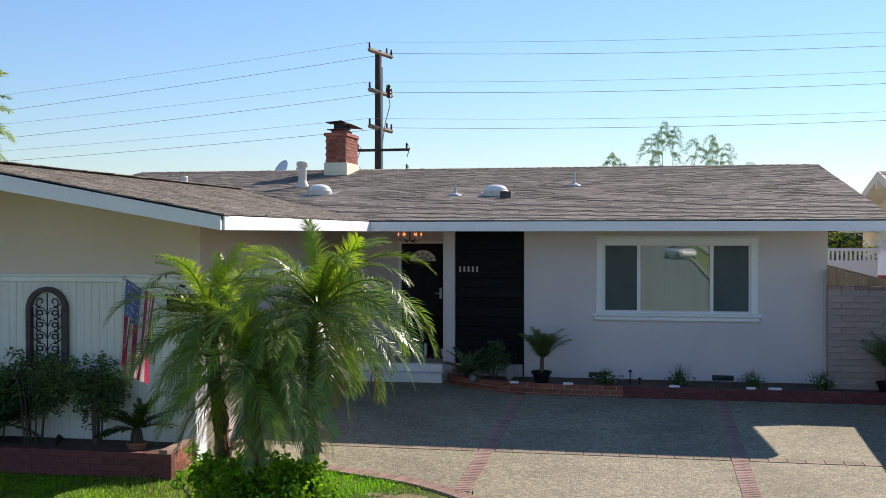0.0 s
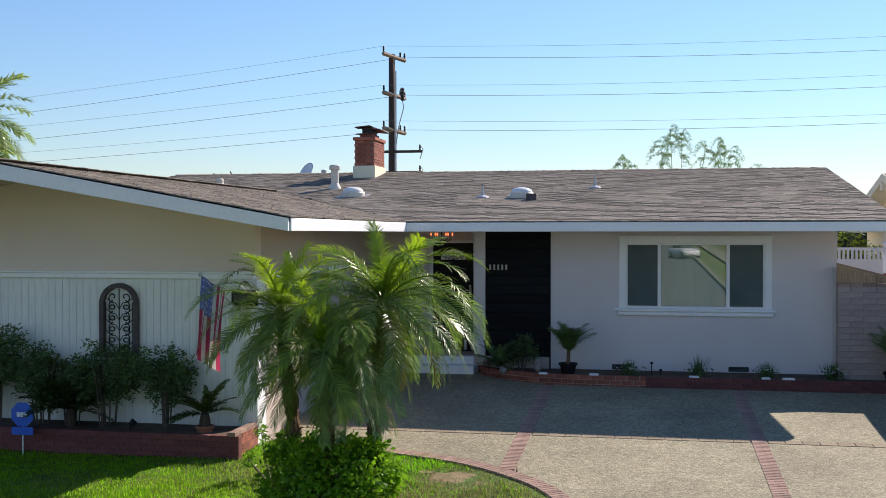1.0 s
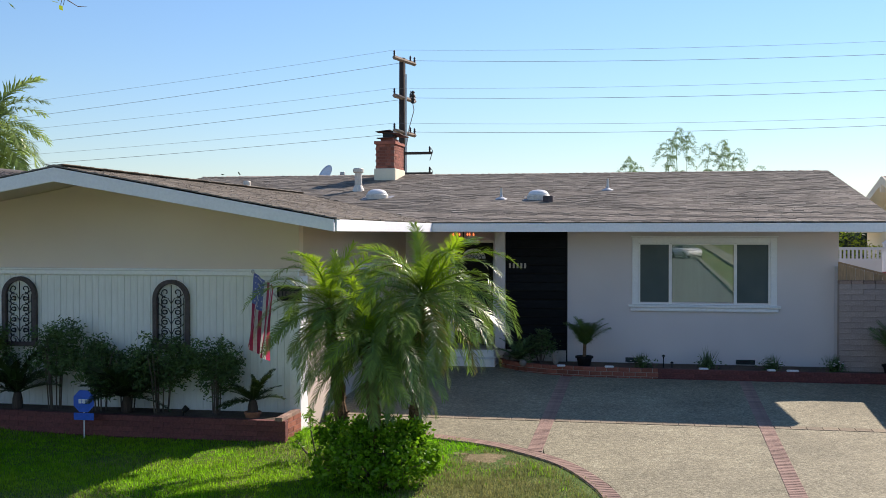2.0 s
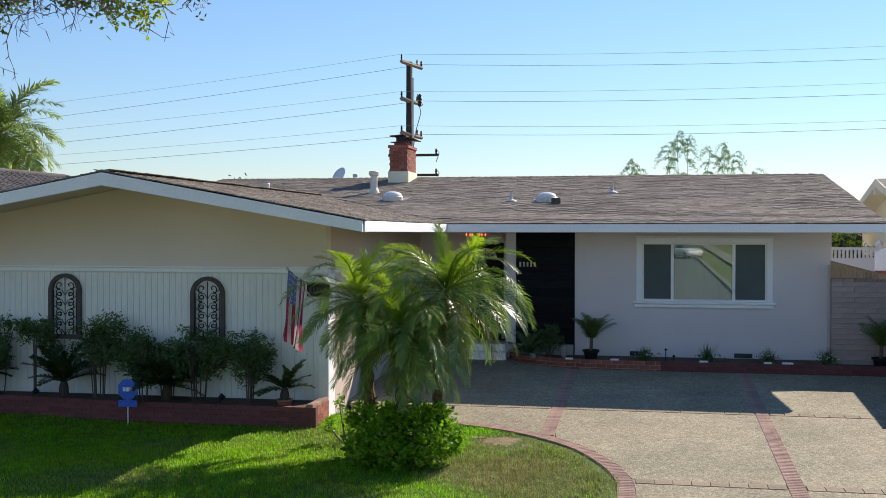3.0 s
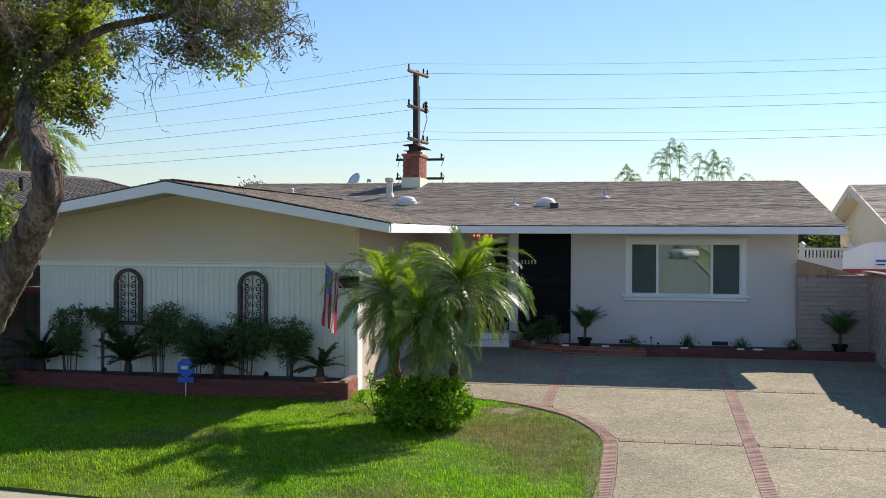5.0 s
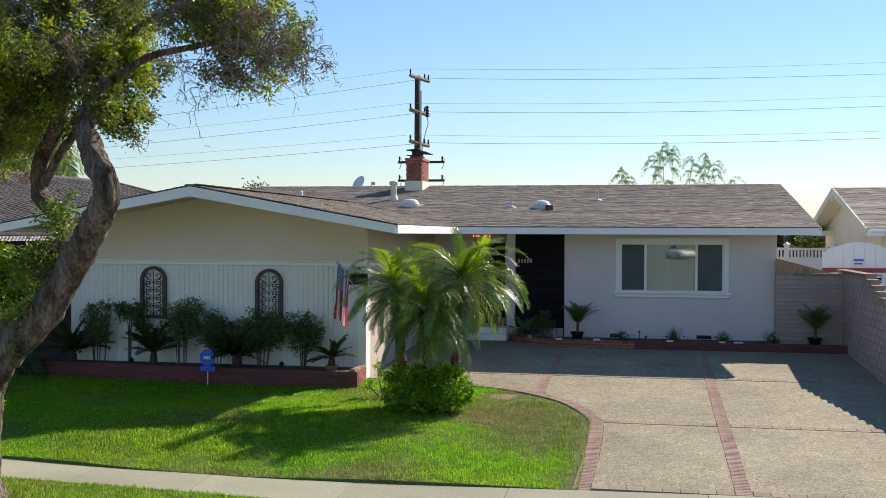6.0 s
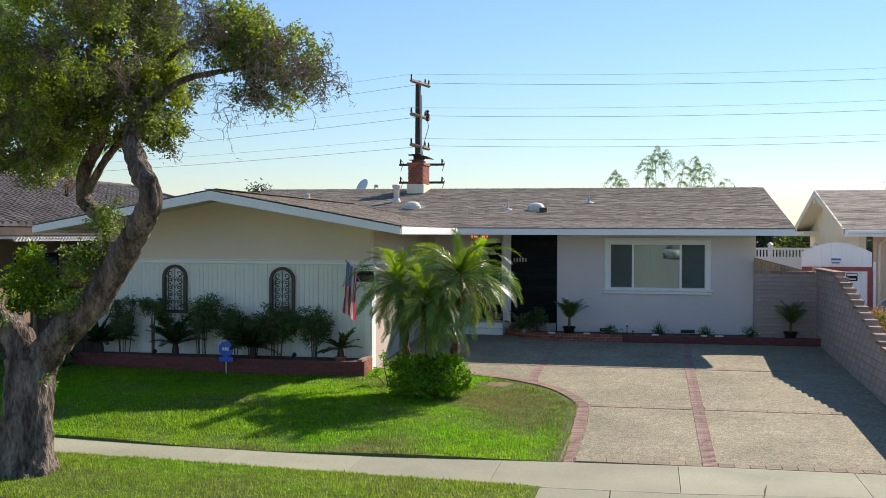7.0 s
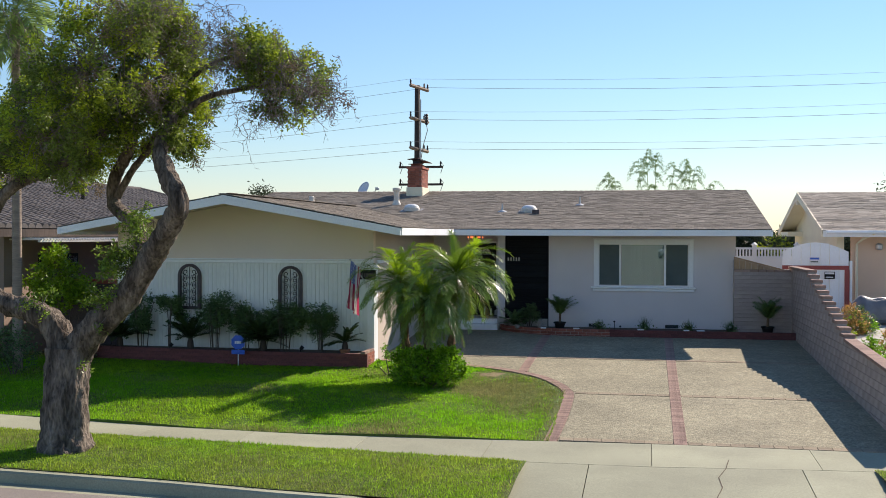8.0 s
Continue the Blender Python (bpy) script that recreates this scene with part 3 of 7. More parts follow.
band_r, band_l = (lambda y: BAND_X + HALF), (lambda y: BAND_X - HALF)
edge_r = lambda y: wall_x(y) + 0.05
arc_edge = lambda y: arc_x(y) + 0.23
drive_panel(band_r, edge_r, -1.05, ROW_A + HALF)
drive_panel(band_r, edge_r, ROW_A - HALF, ROW_B + HALF)
drive_panel(band_r, edge_r, ROW_B - HALF, ROW_C + HALF)
drive_panel(lambda y: BAND_L + HALF, band_l, -1.05, ROW_A + HALF)
drive_panel(lambda y: max(BAND_L + HALF, arc_edge(y)), band_l, ROW_A - HALF, ROW_B + HALF)
drive_panel(arc_edge, band_l, ROW_B - HALF, ROW_C + HALF)
drive_panel(lambda y: -8.3, lambda y: BAND_L - HALF, 0.2, ROW_A + HALF)
drive_panel(lambda y: max(-8.3, min(arc_edge(y), BAND_L - HALF - 0.02)), lambda y: BAND_L - HALF, ROW_A - HALF, -6.6)


# ---- the house ----
house = thing("house", label="low white stucco bungalow with brown shingle roof and gabled wing", category="house")
EAVE_Y, EAVE_T, EAVE_B, RIDGE_Y, RIDGE_Z = -1.10, 2.50, 2.335, 6.44, 3.785
ROOF_R, ROOF_L = 0.80, -15.0
WX, WZ, W_EAVE, W_LEFT, W_FRONT = -11.17, 3.205, -7.28, -15.06, -7.25
W_WALL_Y, W_WALL_L, W_WALL_R = -5.80, -14.38, -8.24
MAIN_S = (RIDGE_Z - EAVE_T) / (RIDGE_Y - EAVE_Y)
WING_S = (WZ - EAVE_T) / (W_EAVE - WX)


def main_z(x, y):
    return EAVE_T + MAIN_S * (y - EAVE_Y) if y <= RIDGE_Y else RIDGE_Z - MAIN_S * (y - RIDGE_Y)


def wing_z(x, y):
    return WZ - WING_S * abs(x - WX)


# main front wall, with a real opening for the window; 0.2 thick
WIN = (-3.55, -1.19, 1.03, 2.12)
T = 0.2
bm = bmesh.new()
outer = [(-4.88, 0, -0.35), (0, 0, -0.35), (0, 0, 2.42), (-4.88, 0, 2.42)]
inner = [(WIN[0], 0, WIN[2]), (WIN[1], 0, WIN[2]), (WIN[1], 0, WIN[3]), (WIN[0], 0, WIN[3])]
rings = [[bm.verts.new((x, y + dy, z)) for x, y, z in ring] for dy in (0, T) for ring in (outer, inner)]
for i in range(4):
    j = (i + 1) % 4
    bm.faces.new((rings[0][i], rings[0][j], rings[1][j], rings[1][i]))
    bm.faces.new((rings[2][j], rings[2][i], rings[3][i], rings[3][j]))
    bm.faces.new((rings[0][j], rings[0][i], rings[2][i], rings[2][j]))
    bm.faces.new((rings[1][i], rings[1][j], rings[3][j], rings[3][i]))
bmesh.ops.recalc_face_normals(bm, faces=bm.faces[:])
part("front_wall", bm, STUCCO, house)
bm = bmesh.new()
prism(bm, [(0.0, T, -0.35), (0.0, 12.6, -0.35), (0.0, 12.6, 2.45), (0.0, RIDGE_Y, RIDGE_Z - 0.12), (0.0, T, 2.55)], (-0.2, 0, 0))
part("side_wall", bm, STUCCO, house)
part("back_wall", boxed(ROOF_L + 0.7, -0.2, 12.4, 12.6, -0.6, 2.45), STUCCO, house)
part("side_wall", boxed(ROOF_L + 0.7, ROOF_L + 0.9, -5.6, 12.4, -0.7, 2.4), STUCCO, house)
part("room_wall", boxed(-4.3, -0.25, 3.2, 3.3, -0.1, 2.42), ROOM, house)
part("room_floor", boxed(-4.3, -0.25, 0.2, 3.2, -0.05, 0.0), ROOM, house)
part("room_ceiling", boxed(-4.88, -0.2, 0.2, 3.3, 2.42, 2.46), ROOM, house)
part("room_wall", boxed(-4.4, -4.3, 0.2, 3.2, -0.05, 2.42), ROOM, house)

# entrance recess
part("entry_wall", boxed(-8.24, -7.29, 1.0, 1.15, -0.2, 2.42), STUCCO, house)
part("entry_wall", boxed(-6.38, -4.88, 1.0, 1.15, -0.2, 2.42), STUCCO, house)
part("entry_wall", boxed(-7.29, -6.38, 1.0, 1.15, 2.16, 2.42), STUCCO, house)
part("entry_ceiling", boxed(-8.24, -4.88, 0.2, 1.15, 2.42, 2.46), STUCCO_BEIGE, house)
part("porch_floor", boxed(-8.04, -4.9, -0.05, 1.0, -0.35, 0.09), CONCRETE_GREY, house)
part("post", boxed(-6.26, -6.06, -0.03, 0.18, 0.0, 2.42), STUCCO, house, "white stucco entrance post")
for i in range(2):
    st = part("step", boxed(-7.86, -6.26 + 0.05 * i, -0.08 - 0.3 * i, 0.3, -0.25, 0.075 - 0.13 * i, bevel=0.015), TRIM, house, "white painted step with a dark joint line")
# dark slatted screen beside the door
screen = part("slatted_screen", boxed(-6.06, -4.885, 0.06, 0.12, -0.2, 2.40), BLACK, house, "dark slatted timber screen")
for i in range(15):
    part("slat", boxed(-6.055, -4.89, 0.02, 0.07, -0.10 + 0.165 * i, 0.052 + 0.165 * i, bevel=0.006), DARK_SLAT, screen)
part("screen_frame", boxed(-4.90, -4.875, -0.012, 0.1, -0.2, 2.34), BLACK, screen)
# house number as plain bars
for i in range(5):
    part("numeral_bar", boxed(-5.99 + 0.073 * i, -5.955 + 0.073 * i, 0.008, 0.022, 1.645, 1.74), NUMERAL, screen)
# front door
door = part("front_door", boxed(-7.23, -6.44, 1.03, 1.08, 0.09, 2.12, bevel=0.008), BLACK, house, "black panelled front door with an arched glass light")
for x0, x1, z0, z1 in ((-7.14, -6.87, 0.2, 0.8), (-6.80, -6.53, 0.2, 0.8), (-7.14, -6.87, 0.9, 1.65), (-6.80, -6.53, 0.9, 1.65)):
    part("panel", boxed(x0, x1, 1.015, 1.035, z0, z1, bevel=0.012), BLACK, door)
bm = bmesh.new()
prism(bm, [(-6.835 + 0.24 * math.cos(a), 1.02, 1.80 + 0.2 * math.sin(a)) for a in steps(0, math.pi, 14)], (0, 0.012, 0))
light = part("fan_light", bm, SIGN_WHITE, door, "arched pale leaded glass")
bm = bmesh.new()
for a in steps(0.35, math.pi - 0.35, 4):
    tube(bm, [(-6.835, 1.014, 1.80), (-6.835 + 0.22 * math.cos(a), 1.014, 1.80 + 0.19 * math.sin(a))], 0.006, 5)
for r in (0.09, 0.16):
    tube(bm, [(-6.835 + r * math.cos(a), 1.014, 1.80 + 0.83 * r * math.sin(a)) for a in steps(0, math.pi, 10)], 0.006, 5)
part("leading", bm, BLACK, door)
part("lock_plate", boxed(-6.53, -6.48, 1.005, 1.03, 1.12, 1.32, bevel=0.006), METAL, door, "brushed metal lock plate")
bm = bmesh.new()
tube(bm, [(-6.505, 1.0, 1.22), (-6.505, 0.96, 1.22), (-6.6, 0.95, 1.22)], 0.011, 8)
part("handle", bm, METAL, door, "brushed metal handle")
for z0, z1, x0, x1 in ((0.06, 2.16, -7.29, -7.23), (0.06, 2.16, -6.44, -6.38), (2.12, 2.17, -7.23, -6.44)):
    part("door_frame", boxed(x0, x1, 0.99, 1.14, z0, z1), TRIM, house)

# window: trim, sill, frame, sashes, panes
win = part("window", boxed(-3.67, -3.55, -0.035, 0.02, 0.985, 2.235, bevel=0.006), TRIM, house, "wide three-part white framed window")
part("casing", boxed(-1.19, -1.07, -0.035, 0.02, 0.985, 2.235, bevel=0.006), TRIM, win)
part("casing", boxed(-3.55, -1.19, -0.035, 0.02, 2.12, 2.235, bevel=0.006), TRIM, win)
part("head_drip", boxed(-3.69, -1.05, -0.085, 0.02, 2.24, 2.262), TRIM, win)
part("sill", boxed(-3.74, -1.00, -0.085, 0.02, 0.935, 0.985, bevel=0.01), TRIM, win)
part("apron_trim", boxed(-3.70, -1.04, -0.055, 0.02, 0.86, 0.933, bevel=0.012), TRIM, win)
for x0, x1 in ((-3.548, -3.522), (-3.0, -2.945), (-1.83, -1.775), (-1.218, -1.192)):
    part("window_frame", boxed(x0, x1, -0.005, 0.07, 0.988, 2.117), VINYL, win)
for z0, z1 in ((0.986, 1.008), (2.1, 2.119)):
    for x0, x1 in ((-3.522, -3.0), (-2.945, -1.83), (-1.775, -1.218)):
        part("window_frame", boxed(x0, x1, -0.003, 0.07, z0, z1), VINYL, win)
for i, (x0, x1) in enumerate(((-3.522, -3.0), (-2.945, -1.83), (-1.775, -1.218))):
    p = part("pane", boxed(x0, x1, 0.028, 0.034, 1.008, 2.1), COATED_GLASS, win)
    p.visible_shadow = False
    if i == 1:
        part("curtain", boxed(x0 + 0.01, x1 - 0.01, 0.09, 0.1, 1.008, 2.1), CURTAIN, win)
    else:
        part("insect_screen", boxed(x0 + 0.004, x1 - 0.004, 0.016, 0.019, 1.01, 2.098), SCREEN, win, "dark fine insect screen")
# crawl-space vents
for x in (-3.62, -1.62):
    v = part("foundation_vent", boxed(x - 0.17, x + 0.17, -0.012, 0.01, -0.10, -0.015), BLACK, house, "dark foundation vent")
    for i in range(4):
        part("louvre", boxed(x - 0.165, x + 0.165, -0.02, -0.008, -0.095 + 0.02 * i, -0.089 + 0.02 * i), SCREEN, v)

# front wing: stucco above, vertical boards below
bm = bmesh.new()
prism(bm, [(W_WALL_L, W_WALL_Y, -0.75), (W_WALL_R, W_WALL_Y, -0.75), (W_WALL_R, W_WALL_Y, wing_z(W_WALL_R, 0) - 0.10), (WX, W_WALL_Y, WZ - 0.10), (W_WALL_L, W_WALL_Y, wing_z(W_WALL_L, 0) - 0.10)], (0, 0.2, 0))
part("wing_front_wall", bm, STUCCO_BEIGE, house, "beige stucco gable wall")
part("wing_side_wall", boxed(W_WALL_R - 0.2, W_WALL_R, W_WALL_Y + 0.2, 1.15, -0.75, 2.5), STUCCO_BEIGE_SUN, house, "beige stucco side wall of the wing")
cladding = part("cladding_rail", boxed(W_WALL_L - 0.01, W_WALL_R + 0.01, W_WALL_Y - 0.075, W_WALL_Y, 1.70, 1.775, bevel=0.012), TRIM, house, "white moulded rail over vertical boards")
part("rail_lip", boxed(W_WALL_L - 0.01, W_WALL_R + 0.02, W_WALL_Y - 0.095, W_WALL_Y, 1.777, 1.80), TRIM, cladding)
nb = 60
bw = (W_WALL_R - W_WALL_L) / nb
for i in range(nb):
    x = W_WALL_L + bw * i
    part("board", boxed(x + 0.0015, x + bw - 0.0015, W_WALL_Y - 0.03, W_WALL_Y, -0.6, 1.70, bevel=0.003), SIDING, cladding)
part("corner_board", boxed(W_WALL_R, W_WALL_R + 0.035, W_WALL_Y - 0.035, W_WALL_Y + 0.30, -0.62, 1.70, bevel=0.005), TRIM, house, "white corner board")
part("corner_board", boxed(W_WALL_R - 0.12, W_WALL_R, W_WALL_Y - 0.045, W_WALL_Y - 0.032, -0.62, 1.70), TRIM, house, "white corner board")
part("side_rail", boxed(W_WALL_R, W_WALL_R + 0.04, W_WALL_Y + 0.3, -1.2, 1.70, 1.775), TRIM, house)

# roof: decks, fascias, soffits
roof = part("roof", prism(bmesh.new(), [(ROOF_R, EAVE_Y, EAVE_T - 0.012), (ROOF_R, RIDGE_Y, RIDGE_Z - 0.012), (ROOF_R, 2 * RIDGE_Y - EAVE_Y, EAVE_T - 0.012), (ROOF_R, 2 * RIDGE_Y - EAVE_Y, EAVE_T - 0.06), (ROOF_R, RIDGE_Y, RIDGE_Z - 0.06), (ROOF_R, EAVE_Y, EAVE_T - 0.06)], (ROOF_L - ROOF_R, 0, 0)), ROOF_DECK, house, "weathered brown composition shingle roof")
part("wing_deck", prism(bmesh.new(), [(W_EAVE, W_FRONT, EAVE_T - 0.012), (WX, W_FRONT, WZ - 0.012), (W_LEFT, W_FRONT, EAVE_T - 0.012), (W_LEFT, W_FRONT, EAVE_T - 0.06), (WX, W_FRONT, WZ - 0.06), (W_EAVE, W_FRONT, EAVE_T - 0.06)], (0, 3.4 - W_FRONT, 0)), ROOF_DECK, roof)
part("soffit", prism(bmesh.new(), [(ROOF_R - 0.03, EAVE_Y + 0.04, EAVE_T - 0.064), (ROOF_R - 0.03, 0.22, main_z(0, 0.22) - 0.064), (ROOF_R - 0.03, 0.22, main_z(0, 0.22) - 0.09), (ROOF_R - 0.03, EAVE_Y + 0.04, EAVE_T - 0.09)], (-8.05, 0, 0)), TRIM, roof, "white board soffit")
part("wing_soffit", prism(bmesh.new(), [(W_EAVE - 0.04, W_FRONT + 0.04, EAVE_T - 0.064), (WX, W_FRONT + 0.04, WZ - 0.064), (W_LEFT + 0.04, W_FRONT + 0.04, EAVE_T - 0.064), (W_LEFT + 0.04, W_FRONT + 0.04, EAVE_T - 0.09), (WX, W_FRONT + 0.04, WZ - 0.09), (W_EAVE - 0.04, W_FRONT + 0.04, EAVE_T - 0.09)], (0, -0.9 - W_FRONT, 0)), STUCCO_BEIGE, roof, "beige board soffit")
part("fascia", boxed(W_EAVE + 0.022, ROOF_R - 0.02, EAVE_Y - 0.02, EAVE_Y + 0.02, EAVE_B, EAVE_T - 0.01, bevel=0.004), TRIM, roof, "white painted fascia board")
part("fascia", boxed(W_EAVE - 0.02, W_EAVE + 0.02, W_FRONT + 0.04, EAVE_Y + 0.04, EAVE_B, EAVE_T - 0.01, bevel=0.004), TRIM, roof, "white painted fascia board")
part("fascia", boxed(W_LEFT, W_LEFT + 0.04, W_FRONT + 0.04, 0, EAVE_B, EAVE_T - 0.01), TRIM, roof, "white painted fascia board")
for xe in (W_EAVE, W_LEFT):
    part("rake_board", prism(bmesh.new(), [(xe, W_FRONT - 0.025, EAVE_B), (xe, W_FRONT - 0.025, EAVE_T - 0.014), (WX, W_FRONT - 0.025, WZ - 0.014), (WX, W_FRONT - 0.025, WZ - 0.20)], (0, 0.05, 0)), TRIM, roof, "white painted rake board")
for y0, z0, y1, z1 in ((EAVE_Y, EAVE_T, RIDGE_Y, RIDGE_Z), (2 * RIDGE_Y - EAVE_Y, EAVE_T, RIDGE_Y, RIDGE_Z)):
    part("rake_board", prism(bmesh.new(), [(ROOF_R + 0.02, y0, z0 - 0.17), (ROOF_R + 0.02, y0, z0 - 0.014), (ROOF_R + 0.02, y1, z1 - 0.014), (ROOF_R + 0.02, y1, z1 - 0.18)], (-0.04, 0, 0)), TRIM, roof, "white painted rake board")

# shingles: courses of tabs, each a solid of its own; the stretch over the entrance and window as separate parts
rs = np.random.default_rng(4)
tab_mesh = {}


def tab(w):
    """A shingle tab, thicker at its lower edge; x along the course, y up the slope."""
    if w not in tab_mesh:
        bm = bmesh.new()
        lo, hi, len_ = 0.015, 0.004, 0.20
        vs = [bm.verts.new(p) for p in ((0, 0, -0.004), (w, 0, -0.004), (w, len_, -0.004), (0, len_, -0.004), (0, 0, lo), (w, 0, lo), (w, len_, hi), (0, len_, hi))]
        for f in ((3, 2, 1, 0), (4, 5, 6, 7), (0, 1, 5, 4), (1, 2, 6, 5), (2, 3, 7, 6), (3, 0, 4, 7)):
            bm.faces.new([vs[k] for k in f])
        me = bpy.data.meshes.new("shingle")
        bm.to_mesh(me)
        bm.free()
        me.materials.append(SHINGLE)
        tab_mesh[w] = me
    return tab_mesh[w]


def lay(origin, run, rise, courses, length, keep, near=None, exposure=0.145):
    """Lays courses of tabs from the eave; keep(x, y) tells where this slope shows."""
    run, rise = Vector(run).normalized(), Vector(rise).normalized()
    nrm = run.cross(rise)
    if nrm.z < 0:
        nrm = -nrm
    rot = Matrix((run, rise, nrm)).transposed().to_4x4()
    V, Fc = [], []
    for c in range(courses):
        s = 0.0
        while s < length:
            w = round(float(rs.choice([0.10, 0.14, 0.19, 0.26])), 2)
            if s == 0.0:
                w = round(float(rs.uniform(0.06, 0.26)), 2)
            w = round(min(w, max(0.05, length - s)), 2)
            p = Vector(origin) + run * s + rise * (c * exposure - 0.02 + rs.normal(0, 0.006)) + nrm * 0.004
            mid = p + run * w / 2
            if 0 <= s + w / 2 <= length and keep(mid.x, mid.y):
                lift = rs.uniform(0, 0.006)
                m = Matrix.Translation(p + nrm * lift) @ rot @ Matrix.Rotation(rs.normal(0, 0.012), 4, "Z")
                if near and near(mid.x, mid.y) and lay.count < 300:
                    ob = new("shingle", tab(w))
                    ob.parent = roof
                    ob.matrix_basis = m
                    lay.count += 1
                else:
                    k = len(V)
                    V.extend(m @ v.co for v in tab(w).vertices)
                    Fc.extend([tuple(k + q for q in f.vertices) for f in tab(w).polygons])
            s += w + 0.004
    return V, Fc


lay.count = 0
over_main = lambda x, y: main_z(x, y) > wing_z(x, y) - 0.012 or y > 3.3
over_wing = lambda x, y: wing_z(x, y) >= main_z(x, y) - 0.004 if y > EAVE_Y else True
V1, F1 = lay((ROOF_R - 0.0, EAVE_Y, EAVE_T), (-1, 0, 0), (0, 1, MAIN_S), 53, ROOF_R - ROOF_L, over_main, lambda x, y: y < -0.2 and -6.5 < x < 0.5)
V2, F2 = lay((W_EAVE, W_FRONT, EAVE_T), (0, 1, 0), (-1, 0, WING_S), 28, 3.4 - W_FRONT, over_wing)
V3, F3 = lay((W_LEFT, W_FRONT, EAVE_T), (0, 1, 0), (1, 0, WING_S), 28, 3.4 - W_FRONT, over_wing)
k1, k2 = len(V1), len(V1) + len(V2)
allF = F1 + [tuple(i + k1 for i in f) for f in F2] + [tuple(i + k2 for i in f) for f in F3]
raw("shingle", V1 + V2 + V3, allF, SHINGLE, roof, kind="stuff")
# ridge caps
Vr, Fr = [], []
def cap_row(a, b, s1, s2):
    a, b = Vector(a), Vector(b)
    d = (b - a).normalized()
    n = int((b - a).length / 0.17)
    for i in range(n):
        p = a + d * (i * 0.17)
        q = p + d * 0.24
        k = len(Vr)
        side = Vector((-d.y, d.x, 0)) * 0.13
        z0, z1 = 0.028 + rs.uniform(0, 0.008), 0.016
        for e, z in ((p, z0), (q, z1)):
            Vr.extend([e + side + Vector((0, 0, z - 0.13 * s1)), e + Vector((0, 0, z)), e - side + Vector((0, 0, z - 0.13 * s2))])
        Fr.extend([(k, k + 1, k + 4, k + 3), (k + 1, k + 2, k + 5, k + 4), (k, k + 1, k + 2)])
cap_row((ROOF_L, RIDGE_Y, RIDGE_Z), (ROOF_R, RIDGE_Y, RIDGE_Z), MAIN_S, MAIN_S)
cap_row((WX, W_FRONT, WZ), (WX, 3.0, WZ), WING_S, WING_S)
raw("ridge_cap", Vr, Fr, SHINGLE, roof, kind="stuff")


# ---- on the roof ----
def on_main(x, y):
    return Vector((x, y, main_z(x, y)))


# chimney with brick courses, pale base and stacked caps
chim = thing("chimney", pose(-9.76, 5.85, main_z(0, 5.85) - 0.05), "red brick chimney with a pale rendered base and metal cap", "chimney")
CW, CD = 0.24, 0.50
part("base", boxed(-CW - 0.03, CW + 0.03, -CD - 0.03, CD + 0.03, -0.25, 0.27, bevel=0.01), CREAM_STUCCO, chim, "cream rendered base with lead flashing")
shaft = part("shaft", boxed(-CW + 0.012, CW - 0.012, -CD + 0.012, CD - 0.012, 0.27, 0.87), BRICK_MORTAR, chim)
for c in range(8):
    z = 0.27 + 0.0375 + c * 0.075
    off = 0.1 if c % 2 else 0.0
    for sx in (-1, 1):
        y = -CD + off
        while y < CD - 0.05:
            l_ = min(0.195, CD - y)
            piece("brick", (0.09, round(l_, 3), 0.065), BRICK, shaft, pose(sx * (CW - 0.045), y + l_ / 2, z))
            y += 0.205
    for sy in (-1, 1):
        x = -CW + 0.1 - (0.05 if c % 2 else 0)
        while x < CW - 0.1:
            l_ = min(0.195, CW - 0.095 - x)
            piece("brick", (round(l_, 3), 0.09, 0.065), BRICK, shaft, pose(x + l_ / 2, sy * (CD - 0.045), z))
            x += 0.205
part("corbel", boxed(-CW - 0.03, CW + 0.03, -CD - 0.03, CD + 0.03, 0.87, 0.945, bevel=0.006), BRICK, chim)
part("flue", boxed(-0.16, 0.16, -0.3, 0.3, 0.945, 1.03), BRICK, chim)
for i, (w, d, z) in enumerate(((0.22, 0.30, 1.05), (0.26, 0.34, 1.14), (0.19, 0.28, 1.22))):
    cp = part("cap_plate", boxed(-w, w, -d, d, z, z + 0.022, bevel=0.008), RUST, chim, "rusty metal chimney cap")
    cp.rotation_euler = (radians((3, -4, 2)[i]), radians((-3, 5, -6)[i]), radians((4, -8, 6)[i]))
    part("cap_leg", boxed(-0.13, 0.13, -0.2, 0.2, z - 0.08, z), IRON, chim)

# round skylights
def skylight(x, y, r, label):
    t = thing("tubular_skylight", Matrix.Translation(on_main(x, y)), label, "skylight", "round roof skylights")
    part("curb", lathe(bmesh.new(), [(r * 1.12, -0.12), (r * 1.12, 0.075), (r * 1.06, 0.095), (r * 0.9, 0.095)], 28), CREAM_METAL, t, smooth=False)
    part("dome", lathe(bmesh.new(), [(r, 0.085), (r * 0.98, 0.12), (r * 0.86, 0.155), (r * 0.62, 0.185), (r * 0.3, 0.2), (0.001, 0.205)], 28), DOME, t, "milky plastic dome", smooth=True)
    part("flashing", prism(bmesh.new(), [(-r * 1.5, -r * 1.5, -0.03 - MAIN_S * r * 1.5 + 0.045), (r * 1.5, -r * 1.5, -0.03 - MAIN_S * r * 1.5 + 0.045), (r * 1.5, r * 1.5, 0.018 + MAIN_S * r * 1.5), (-r * 1.5, r * 1.5, 0.018 + MAIN_S * r * 1.5)], (0, 0, -0.006)), METAL, t)
    return t


skylight(-5.62, 1.9, 0.215, "round domed skylight in a cream metal curb")
skylight(-9.15, 2.2, 0.215, "round domed skylight in a cream metal curb")
